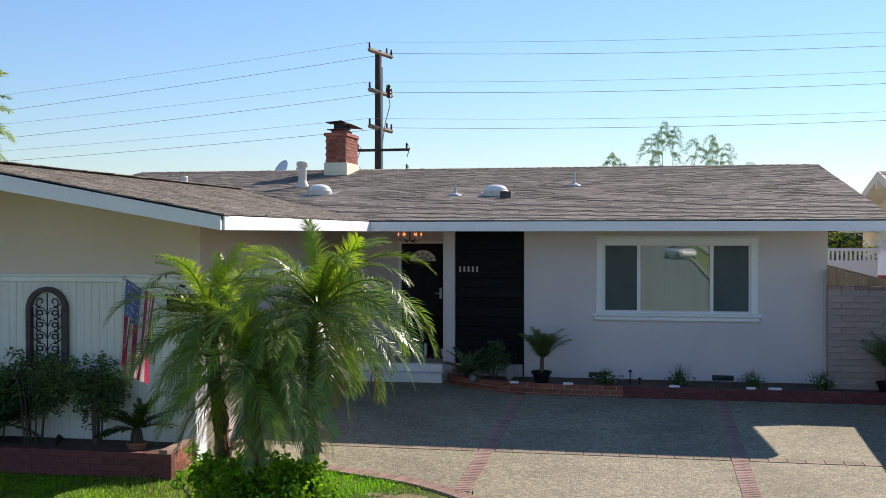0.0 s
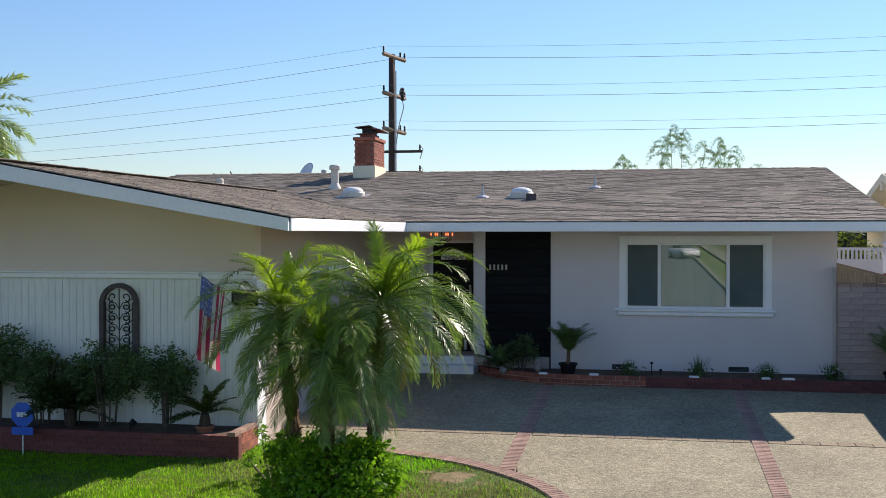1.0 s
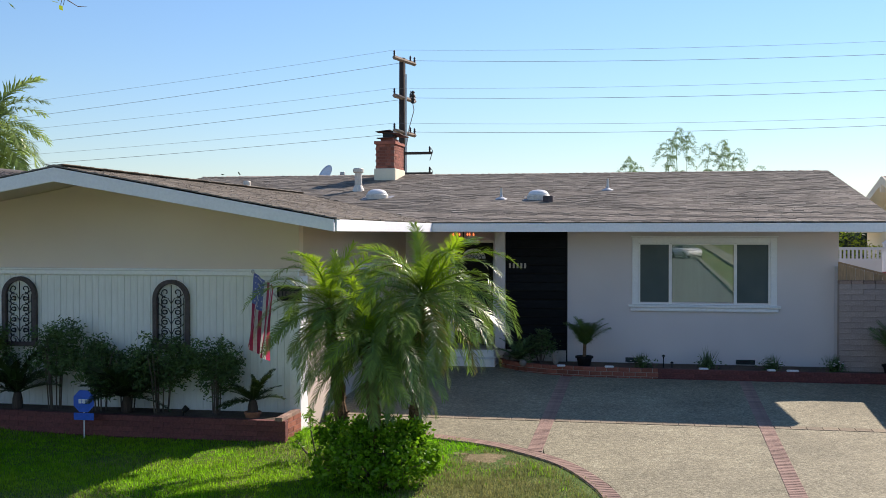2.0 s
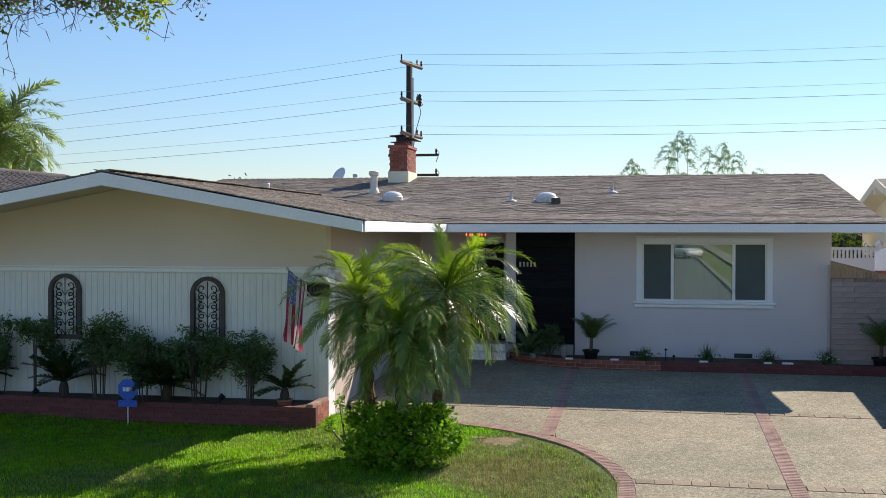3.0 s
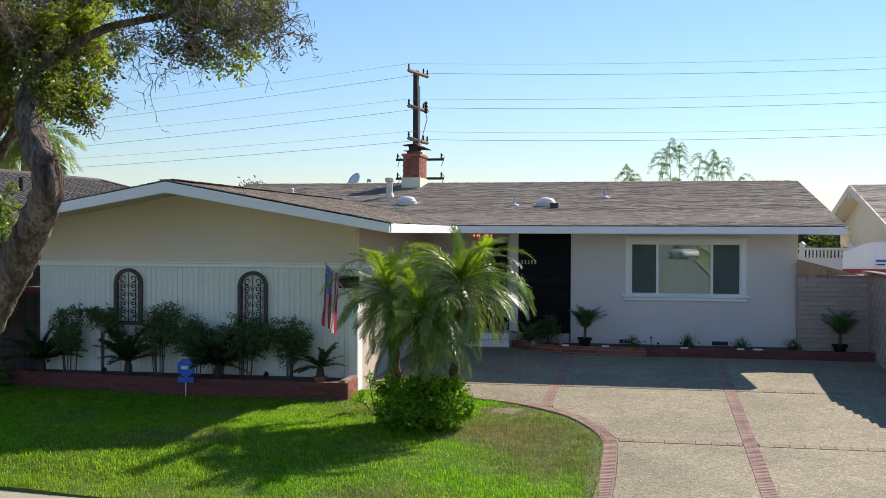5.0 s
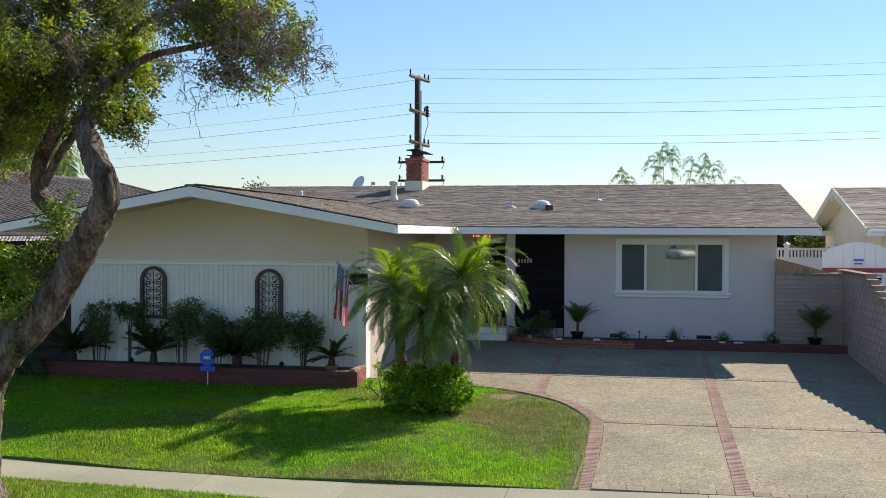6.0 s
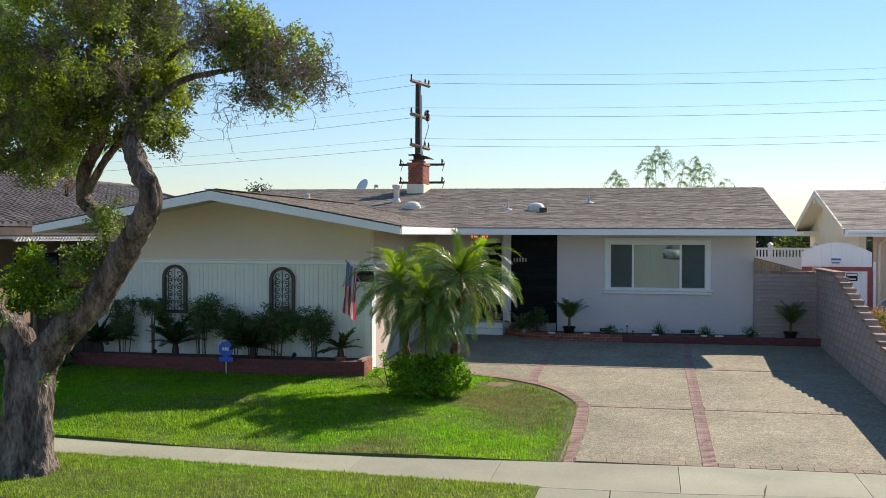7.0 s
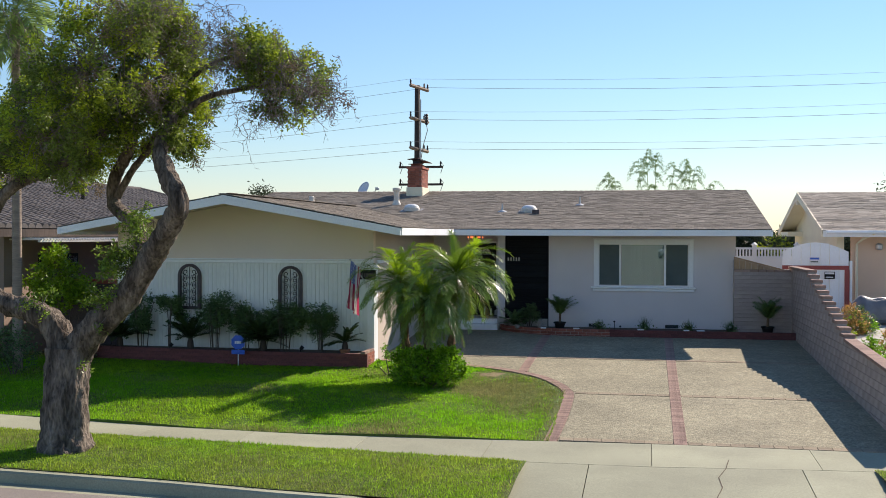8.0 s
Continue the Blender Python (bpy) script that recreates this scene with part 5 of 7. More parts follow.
for z, xa, xb in ((6.72, -1.0, 1.5), (5.75, -1.0, 1.5)):
    arm = part("crossarm", boxed(xa, xb, -0.26, -0.14, z - 0.06, z + 0.06), POLEWOOD, pole, "dark lower crossarm")
    for x in (xa + 0.08, xb - 0.12):
        insulator(arm, x, -0.2, z + 0.06)
        part("drop_wire", tube(bmesh.new(), [(x, -0.2, z + 0.3), (x + 0.15, -0.2, z + 0.1), (x, -0.2, z - 0.35)], 0.02, 5), WIRE, arm)
part("jumper", tube(bmesh.new(), [(0.6, -0.9, H - 1.7), (0.75, -0.8, H - 2.6), (0.45, -0.5, H - 3.4), (0.25, -0.2, H - 4.2)], 0.022, 5), WIRE, pole)
bm = lathe(bmesh.new(), [(0.05, -0.5), (0.11, -0.45), (0.06, -0.36), (0.11, -0.28), (0.06, -0.2), (0.11, -0.12), (0.06, -0.04), (0.1, 0.03), (0.04, 0.1)], 10, (0.72, -0.9, H - 1.8))
part("arrester", bm, IRON, pole)
# spans to both sides: (start offset), right end, left end
for k, z in enumerate(ARM_Z):
    for (ox, oy, oz), zr, zl in (((-0.22, -0.72, 0.42), (0.1, 0.4, 0.3)[k], (-3.6, -2.7, -1.9)[k]), ((0.44, 0.72, 0.12), (0.0, 0.35, 0.45)[k], (-4.0, -3.1, -2.0)[k])):
        a = Vector((ox, oy, z + oz))
        for b, sag in ((Vector((44, 1.5 + oy, z + oz + zr + 0.6)), 0.55), (Vector((-48, 3 + oy, z + oz + zl)), 0.35)):
            t = thing("power_line", pole.matrix_basis.copy(), "thin dark overhead power line", "wire", "overhead lines")
            part("span", tube(bmesh.new(), [a.lerp(b, f) - Vector((0, 0, sag * 4 * f * (1 - f))) for f in steps(0, 1, 20)], 0.006 if oy < 0 else 0.0095, 4), WIRE, t)


# ---- plants ----
def frond_mesh(name, length, rise, fall, pairs, leaf, seed, material, width=0.011, vee=0.5, droop=0.25):
    """A feather palm leaf: an arching midrib with two ranks of narrow leaflets, growing along +x."""
    r = np.random.default_rng(seed)
    V, Fc = [], []
    n = 12
    a0, a1 = radians(rise), radians(rise - fall)
    p = np.zeros(3)
    rib, ang = [p.copy()], []
    for i in range(n):
        a = a0 + (a1 - a0) * ((i + 0.5) / n) ** 1.3
        ang.append(a)
        p = p + np.array((math.cos(a), 0, math.sin(a))) * length / n
        rib.append(p.copy())
    ang.append(ang[-1])
    for i in range(n):
        w0, w1 = 0.014 * (1 - i / n) + 0.003, 0.014 * (1 - (i + 1) / n) + 0.003
        k = len(V)
        for q, w in ((rib[i], w0), (rib[i + 1], w1)):
            V += [q + (0, -w, 0), q + (0, w, 0), q + (0, 0, -w)]
        Fc += [(k, k + 1, k + 4, k + 3), (k + 1, k + 2, k + 5, k + 4), (k + 2, k, k + 3, k + 5)]
    for j in range(pairs):
        s = 0.10 + 0.90 * (j + 0.5) / pairs
        f = s * n
        i = min(int(f), n - 1)
        q = rib[i] + (rib[i + 1] - rib[i]) * (f - i)
        a = ang[i]
        tan = np.array((math.cos(a), 0, math.sin(a)))
        nor = np.array((-math.sin(a), 0, math.cos(a)))
        ll = leaf * (math.sin(math.pi * (0.12 + 0.82 * s)) ** 0.6) * r.uniform(0.85, 1.12)
        for side in (-1, 1):
            fw = 0.7 + 0.75 * s + r.normal(0, 0.08)
            d = np.array((0, side * 1.0, 0)) + tan * fw + nor * (vee * r.uniform(-0.25, 1.4))
            d /= np.linalg.norm(d)
            mid = q + d * ll * 0.5
            d2 = d + np.array((0, 0, -droop - 0.3 * r.random()))
            d2 /= np.linalg.norm(d2)
            tip = mid + d2 * ll * 0.5
            wv = np.cross(d, nor)
            wv = wv / (np.linalg.norm(wv) + 1e-9) * width
            k = len(V)
            V += [q - wv * 0.6, q + wv * 0.6, mid + wv, mid - wv, tip]
            Fc += [(k, k + 1, k + 2, k + 3), (k + 3, k + 2, k + 4)]
    me = bpy.data.meshes.new(name)
    me.from_pydata([tuple(v) for v in V], [], Fc)
    me.materials.append(material)
    return me


def add_fronds(parent, meshes, head, count, seed, lo=-25, hi=85, scale=(0.85, 1.1), name="frond"):
    """Fronds in a spiral about a head; meshes: list of (rise, mesh)."""
    r = np.random.default_rng(seed)
    for i in range(count):
        want = hi + (lo - hi) * (i / max(1, count - 1)) ** 0.9 + r.normal(0, 6)
        rise, me = min(meshes, key=lambda q: abs(q[0] - want) + r.uniform(0, 6))
        ob = new(name, me)
        ob.parent = parent
        s = r.uniform(*scale)
        az = i * 137.5 + r.normal(0, 9)
        ob.matrix_basis = Matrix.Translation(head) @ Matrix.Rotation(radians(az), 4, "Z") @ Matrix.Rotation(radians((rise - want) * 0.8), 4, "Y") @ Matrix.Rotation(radians(r.normal(0, 14)), 4, "X") @ Matrix.Scale(s, 4)


def rough_trunk(bm, pts, radii, sides, seed, rough=0.12):
    r = np.random.default_rng(seed)
    k0 = len(bm.verts)
    tube(bm, pts, radii, sides)
    bm.verts.ensure_lookup_table()
    flute = 1 + r.normal(0, rough, sides)
    for i in range(len(pts)):
        for k in range(sides):
            v = bm.verts[k0 + i * sides + k]
            c = Vector(pts[i])
            v.co = c + (v.co - c) * (flute[k] * 0.75 + 0.25 + r.normal(0, rough * 0.5))
    return bm


def furrow(bm, deep):
    """Pushes a trunk's surface into long uneven ridges."""
    bm.normal_update()
    for v in bm.verts:
        q = v.co
        ridge = abs(noise.noise(Vector((q.x * 9, q.y * 9, q.z * 1.6)))) - 0.25 + 0.5 * noise.noise(Vector((q.x * 22, q.y * 22, q.z * 5)))
        v.co += v.normal * deep * ridge
    return bm


def spline(pts, n):
    out = []
    P = [Vector(p) for p in pts]
    for i in range(len(P) - 1):
        p0, p1, p2, p3 = P[max(i - 1, 0)], P[i], P[i + 1], P[min(i + 2, len(P) - 1)]
        for j in range(n):
            t = j / n
            out.append(0.5 * ((2 * p1) + (p2 - p0) * t + (2 * p0 - 5 * p1 + 4 * p2 - p3) * t * t + (3 * p1 - p0 - 3 * p2 + p3) * t ** 3))
    return out + [P[-1]]


# pygmy date palms in the lawn
PF = [(a, frond_mesh("frond", ln_, a, fall, 46, 0.25, 10 + i, m_, 0.0062, 0.36, 0.3)) for i, (a, fall, ln_, m_) in enumerate((
    (87, 28, 0.95, PALM_BACKLIT), (76, 78, 1.2, PALM_BACKLIT), (62, 112, 1.38, PALM_HALF_LIT), (48, 122, 1.46, PALM_HALF_LIT), (32, 116, 1.45, PALM_LEAF), (16, 100, 1.4, PALM_LEAF),
    (0, 78, 1.36, PALM_LEAF), (-18, 62, 1.28, PALM_LEAF), (-38, 40, 1.12, PALM_LEAF)))]
PFY = [(-20, frond_mesh("frond", 1.15, -10, 65, 40, 0.24, 31, PALM_DRY, 0.006))]


def date_palm(base, head, count, seed, scale, label, lowest=-44):
    t = thing("date_palm", Matrix.Translation(base), label, "palm", "pygmy date palms in the lawn")
    top = Vector(head) - Vector(base)
    pts = spline([(0, 0, -0.05), top * 0.35 + Vector((0.05, 0.02, 0)), top * 0.75, top], 5)
    bm = bmesh.new()
    rough_trunk(bm, pts, [0.075 + 0.02 * (i % 2) - 0.01 * i / 5 for i in range(len(pts))], 12, seed, 0.10)
    trunk = part("trunk", bm, PALM_BARK, t, "rough brown trunk with old leaf bases")
    r = np.random.default_rng(seed)
    for i in range(46):
        f = 0.15 + 0.85 * (i / 46)
        c = pts[min(int(f * (len(pts) - 1)), len(pts) - 1)]
        a = i * 2.399
        bm = bmesh.new()
        d = Vector((math.cos(a), math.sin(a), 0.55)).normalized()
        tube(bm, [c + d * 0.05, c + d * r.uniform(0.10, 0.14)], [0.024, 0.006], 4)
        part("leaf_base", bm, PALM_BARK, trunk)
    add_fronds(t, PF, top, count, seed, lowest, 90, scale)
    return t, top


t1, h1 = date_palm((-6.52, -8.35, -0.62), (-6.48, -8.46, 1.04), 52, 3, (0.76, 1.0), "feathery green date palm with a rough brown trunk")
t2, h2 = date_palm((-7.0, -7.95, -0.6), (-7.2, -7.72, 1.40), 52, 5, (0.74, 0.98), "date palm with a curved leaning trunk and drooping fronds")
t3, h3 = date_palm((-6.25, -7.75, -0.58), (-5.98, -7.95, 1.56), 58, 8, (0.86, 1.08), "tallest date palm of the clump with yellowing lower fronds")
for t, h, az in ((t3, h3, -20), (t3, h3, -62), (t1, h1, 10)):
    ob = new("frond", PFY[0][1])
    ob.parent = t
    ob.matrix_basis = Matrix.Translation(h) @ Matrix.Rotation(radians(az), 4, "Z") @ Matrix.Rotation(radians(12), 4, "Y")


# leafy bush round the palms
def bush(name, m, lobes, count, leaf, material, label, stems=None, seed=1, group="", category="bush", width=0.38, tips=26):
    t = thing(name, m, label, category, group)
    r = np.random.default_rng(seed)
    bm = bmesh.new()
    C = []
    for (x, y, z, rad) in lobes:
        tube(bm, [(x * 0.2, y * 0.2, -0.05), (x * 0.7, y * 0.7, z * 0.5), (x, y, z)], [0.016, 0.011, 0.005], 5)
        k = max(4, int(tips * rad / 0.3))
        d = r.normal(size=(k, 3))
        d /= np.linalg.norm(d, axis=1)[:, None]
        tip = np.array((x, y, z)) + d * rad * r.uniform(0.55, 1.05, k)[:, None]
        for q in tip[: max(3, k // 4)]:
            tube(bm, [(x, y, z), tuple(q)], [0.006, 0.003], 4)
        per = max(3, int(count / len(lobes) / k))
        C.append((tip[:, None, :] + r.normal(0, rad * 0.16, (k, per, 3))).reshape(-1, 3))
    C = np.concatenate(C)
    C = C[C[:, 2] > 0.0]
    part("stem", bm, TWIG, t, kind="stuff") if stems is None else stems(t)
    quads("foliage", leaves(r, C, leaf, leaf * width / 2), material, t, kind="stuff")
    if stems is not None:
        bm.free()
    return t


bush("clipped_bush", pose(-6.50, -8.25, yard(0, -8.25) - 0.03), [(-0.46, 0.1, 0.36, 0.3), (-0.17, -0.22, 0.42, 0.32), (0.18, -0.25, 0.42, 0.32), (0.46, -0.05, 0.42, 0.3), (0.1, 0.2, 0.46, 0.3), (-0.26, 0.22, 0.5, 0.28), (0.36, 0.26, 0.4, 0.3),
    (-0.6, 0.2, 0.55, 0.18), (0.0, -0.4, 0.24, 0.24), (0.4, -0.3, 0.26, 0.26), (-0.42, -0.26, 0.22, 0.26), (0.62, 0.1, 0.3, 0.2), (0.24, -0.1, 0.64, 0.18), (-0.1, -0.2, 0.62, 0.17), (0.5, 0.05, 0.62, 0.14)], 10000, 0.068, BUSH_LEAF, "dense bright green bush round the palm trunks", seed=4, tips=60, width=0.6)
# a few weedy shoots
bush("weed", pose(-7.45, -7.35, yard(0, -7.3)), [(0, 0, 0.35, 0.14), (0.15, -0.1, 0.2, 0.12), (-0.15, 0.05, 0.5, 0.12), (-0.3, 0, 0.22, 0.1)], 420, 0.06, BUSH_LEAF, "thin leafy weed beside the bush", seed=6)


# plants in the wing planter
def nandina(x, h, spread, seed, material=SHRUB_LEAF, dense=1.0):
    r = np.random.default_rng(seed)

    def canes(t):
        for i in range(7):
            a = r.uniform(0, 2 * math.pi)
            q = r.uniform(0.02, 0.12)
            part("cane", tube(bmesh.new(), [(q * math.cos(a), q * math.sin(a), -0.05), (1.5 * q * math.cos(a), 1.5 * q * math.sin(a), h * 0.55), (2.4 * q * math.cos(a), 2 * q * math.sin(a), h * 0.85)], [0.011, 0.01, 0.006], 5), TWIG, t)
    lobes = [(r.uniform(-1, 1) * spread, r.uniform(-0.14, 0.14), h * r.uniform(0.4 if dense > 0.9 else 0.62, 0.97), spread * r.uniform(0.42, 0.7)) for _ in range(int(14 * dense))]
    bush("nandina_shrub", pose(x, -6.12, -0.25), lobes, int(3700 * dense), 0.062, material, "dark green heavenly bamboo shrub on thin bare canes", canes, seed, "shrubs in the wing planter", "shrub", tips=40)


for i, (x, h, sp, dn) in enumerate(((-13.62, 1.22, 0.30, 1.0), (-12.95, 1.2, 0.26, 0.7), (-11.83, 1.2, 0.34, 1.1), (-11.12, 0.98, 0.32, 1.2), (-10.2, 0.98, 0.36, 1.4), (-9.35, 0.95, 0.34, 1.2), (-10.72, 0.86, 0.3, 1.0))):
    nandina(x, h, sp, 40 + i, dense=dn)
CY = [(a, frond_mesh("frond", 0.70, a, 40, 40, 0.13, 60 + a, CYCAD_LEAF, 0.0105, 0.45, 0.05)) for a in (80, 60, 40, 20, 0)]
for i, (x, y, n, s, lab) in enumerate(((-14.15, -6.15, 26, 1.1, "dark sago palm with stiff fronds"), (-12.40, -6.2, 18, 1.0, "dark sago palm with stiff upright fronds"), (-10.65, -6.25, 22, 1.0, "dark sago palm half hidden among shrubs"), (-8.75, -6.28, 18, 0.72, "small sago palm with one pale frond in a clay pot"))):
    t = thing("sago_palm", pose(x, y, -0.25), lab, "sago palm", "sago palms in the wing planter")
    part("trunk", lathe(bmesh.new(), [(0.06, -0.05), (0.075, 0.05), (0.07, 0.16), (0.05, 0.24), (0.01, 0.27)], 12), POLEWOOD, t, "dark shaggy trunk")
    add_fronds(t, CY, Vector((0, 0, 0.24)), n, 70 + i, 5 if i != 1 else 25, 80, (0.9 * s, 1.1 * s))
    if i == 3:
        part("pot", lathe(bmesh.new(), [(0.08, -0.1), (0.105, 0.05), (0.12, 0.06), (0.12, 0.09), (0.10, 0.09), (0.09, 0.04)], 18), TERRACOTTA, t, "clay pot")
# ground spotlights in the planter
for x in (-12.98, -9.9):
    t = thing("garden_spotlight", pose(x + 0.15, -6.35, -0.24), "small black garden spotlight on a spike", "spotlight", "garden spotlights")
    part("head", tube(bmesh.new(), [(0, 0, 0.06), (0.05, 0.03, 0.12)], [0.035, 0.045], 10), BLACK, t)
    part("spike", tube(bmesh.new(), [(0, 0, -0.04), (0, 0, 0.07)], 0.01, 6), BLACK, t)


# potted palms and tufts by the house wall
PP = [(a, frond_mesh("frond", 0.58, a, 44, 26, 0.17, 80 + a, POT_PALM_LEAF, 0.0045, 0.3, 0.45)) for a in (89, 83, 76, 67)]
for i, (x, y, n) in enumerate(((-4.52, -0.62, 30), (0.72, -0.93, 30))):
    t = thing("potted_palm", pose(x, y, PLANT_TOP - 0.05), "small palm in a black plastic pot", "potted palm", "potted palms by the house")
    part("pot", lathe(bmesh.new(), [(0.11, 0.0), (0.14, 0.14), (0.165, 0.145), (0.165, 0.18), (0.145, 0.18), (0.13, 0.15)], 20), BLACK, t, "black plastic pot")
    part("stem", tube(bmesh.new(), [(0, 0, 0.12), (0.01, 0, 0.42)], [0.035, 0.03], 8), PALM_BARK, t)
    add_fronds(t, PP, Vector((0.01, 0, 0.36)), n, 90 + i, 60, 90, (0.7, 1.12))


def tuft(x, y, h, seed, flowers, label):
    r = np.random.default_rng(seed)
    t = thing("flowering_tuft", pose(x, y, PLANT_TOP - 0.06), label, "garden plant", "plants along the house wall")
    n = 70
    a = r.uniform(0, 2 * math.pi, n)
    tilt = np.abs(r.normal(0, 0.35, n))
    ln = h * r.uniform(0.55, 1.0, n)
    d = np.stack([np.cos(a) * np.sin(tilt), np.sin(a) * np.sin(tilt), np.cos(tilt)], 1)
    e = np.stack([-np.sin(a), np.cos(a), np.zeros(n)], 1) * 0.006
    b = r.normal(0, 0.035, (n, 3)) * (1, 1, 0)
    q = np.stack([b - e, b + e, b + d * ln[:, None] * 0.7 + e * 0.8, b + d * ln[:, None] + (0, 0, -0.01)], 1)
    quads("blade", q, SHRUB_LEAF, t, kind="stuff")
    c = r.normal(0, 1, (260, 3)) * (0.09, 0.08, 0.05) + (0, 0, 0.10)
    quads("foliage", leaves(r, c, 0.05, 0.012), SHRUB_LEAF, t, kind="stuff")
    for i in range(flowers):
        p = Vector((r.normal(0, 0.085), -0.06 + r.normal(0, 0.05), 0.14 + r.normal(0, 0.025)))
        bm = lathe(bmesh.new(), [(0.004, -0.004), (0.02, 0.004), (0.017, 0.012), (0.002, 0.008)], 6, p)
        part("flower", bm, FLOWER, t)


for i, (x, h, f, lab) in enumerate(((-3.48, 0.34, 12, "grassy tuft with small white flowers"), (-2.33, 0.46, 3, "tall grassy tuft in the planter"), (-1.22, 0.36, 9, "grassy tuft with small white flowers"), (-0.17, 0.40, 14, "grassy tuft with small white flowers"))):
    tuft(x, -0.66, h, 100 + i, f, lab)
# path light and sprinkler by the tufts
for x, h in ((-3.1, 0.2), (-2.95, 0.08)):
    t = thing("path_light", pose(x, -0.62, PLANT_TOP - 0.05), "thin black path light in the soil", "path light")
    part("stake", tube(bmesh.new(), [(0, 0, -0.03), (0, 0, h)], 0.009, 6), BLACK, t)
    part("cap", lathe(bmesh.new(), [(0.03, h), (0.028, h + 0.02), (0.005, h + 0.035)], 10), BLACK, t)
# white labels and stones on the planter's edge
for x, w in ((-4.9, 0.15), (-4.05, 0.16), (-2.42, 0.16), (-1.28, 0.14), (-0.93, 0.2)):
    bm = boxed(-w / 2, w / 2, -0.045, 0.045, 0, 0.035, bevel=0.012)
    single("white_stone", bm, SIGN_WHITE, "small flat white stone on the planter edge", "stone", pose(x, -1.15, PLANT_TOP - 0.008, 0, 0, 6), "flat stones on the planter")
# agave, dark bush and stones before the slatted screen
AG = [(a, frond_mesh("frond", 0.55, a, 40, 16, 0.12, 130 + a, SHRUB_LEAF, 0.012)) for a in (75, 50, 25)]
t = thing("dark_foliage_plant", pose(-5.75, -0.5, PLANT_TOP - 0.05), "dark spreading plant before the slatted screen", "plant")
add_fronds(t, AG, Vector((0, 0, 0.08)), 20, 140, 15, 80, (0.8, 1.1))
bush("dark_shrub", pose(-5.35, -0.4, PLANT_TOP - 0.05), [(0, 0, 0.42, 0.2), (0.12, 0, 0.28, 0.2), (-0.1, 0.05, 0.25, 0.2), (0.05, -0.1, 0.5, 0.15)], 1300, 0.06, SHRUB_LEAF, "dark rounded shrub before the slatted screen", seed=15, tips=30)
for x, y, s, h in ((-5.05, -0.55, 0.07, 0.26), (-5.62, -0.85, 0.07, 0.13), (-6.0, -0.2, 0.07, 0.2)):
    r = np.random.default_rng(int(-x * 100))
    bm = bmesh.new()
    bmesh.ops.create_icosphere(bm, subdivisions=2, radius=1)
    for v in bm.verts:
        v.co = Vector((v.co.x * s, v.co.y * s, (v.co.z + 1) * h / 2)) * (1 + 0.16 * noise.noise(v.co * 1.7 + Vector((x, y, 0)) * 9))
    single("garden_stone", bm, STONE, "rough tan stone standing in the planter", "stone", pose(x, y, PLANT_TOP - 0.06), "stones in the planter")


# ---- the street tree ----
tree = thing("street_tree", pose(-10.7, -14.3, -0.84), "gnarled street tree with twisted forked trunk and ragged crown", "tree")
O = Vector((-10.7, -14.3, -0.84))
def W(*p):
    return Vector(p) - O
def limb(name, pts, r0, r1, seed, sides=14, n=10, parent=tree, rough=0.09):
    path = spline([W(*p) for p in pts], n)
    m = len(path)
    bm = rough_trunk(bmesh.new(), path, [r0 + (r1 - r0) * (i / (m - 1)) ** 0.8 for i in range(m)], sides * 2, seed, rough * 0.4)
    return part(name, furrow(bm, 0.22 * r0), BARK, parent, smooth=True)
TRUNK_BASE = [(-10.60, -14.58, -0.92), (-10.60, -14.58, -0.8), (-10.62, -14.55, -0.55), (-10.66, -14.45, 0.1), (-10.68, -14.35, 0.62)]
path = spline([W(*p) for p in TRUNK_BASE], 12)
bm = rough_trunk(bmesh.new(), path, [0.315 + 0.15 * math.exp(-(p_.z + 0.02) / 0.16) for p_ in path], 56, 2, 0.03)
part("trunk", furrow(bm, 0.075), BARK, tree, "deeply furrowed grey-brown trunk", smooth=True)
limb("limb", [(-10.62, -14.3, 0.45), (-10.33, -14.38, 0.87), (-9.75, -14.5, 1.35), (-9.26, -14.68, 1.91), (-8.84, -14.98, 2.36), (-8.51, -15.25, 2.77), (-8.77, -15.1, 3.21), (-8.95, -14.9, 3.56), (-8.91, -14.6, 4.06)], 0.245, 0.09, 3)
limb("limb", [(-9.35, -14.68, 1.91), (-9.73, -14.0, 2.42), (-10.53, -13.2, 2.79), (-10.54, -13.2, 3.21), (-10.2, -13.4, 3.68), (-9.95, -13.7, 4.26)], 0.125, 0.085, 4)
limb("limb", [(-10.5, -13.2, 2.94), (-10.19, -13.3, 3.35), (-9.88, -13.4, 3.65), (-9.64, -13.6, 3.89)], 0.06, 0.045, 5, 10)
limb("limb", [(-10.72, -14.3, 0.5), (-10.95, -14.3, 0.98), (-11.3, -14.35, 1.2), (-11.85, -14.4, 1.4), (-12.7, -14.5, 2.2), (-13.2, -14.5, 3.2)], 0.24, 0.1, 6)
limb("limb", [(-12.2, -14.4, 1.75), (-11.8, -14.3, 2.9), (-11.1, -14.2, 3.3), (-10.6, -14.2, 3.55), (-10.0, -14.2, 4.0)], 0.10, 0.06, 7, 10)
limb("limb", [(-9.15, -14.32, 3.9), (-8.6, -14.3, 4.3), (-8.1, -14.3, 4.42), (-7.4, -14.25, 4.5), (-6.9, -14.2, 4.35)], 0.06, 0.018, 8, 9)
limb("limb", [(-9.2, -14.3, 4.0), (-8.7, -14.1, 4.75), (-8.0, -14.0, 5.0), (-7.3, -14.0, 4.95)], 0.045, 0.015, 9, 9)
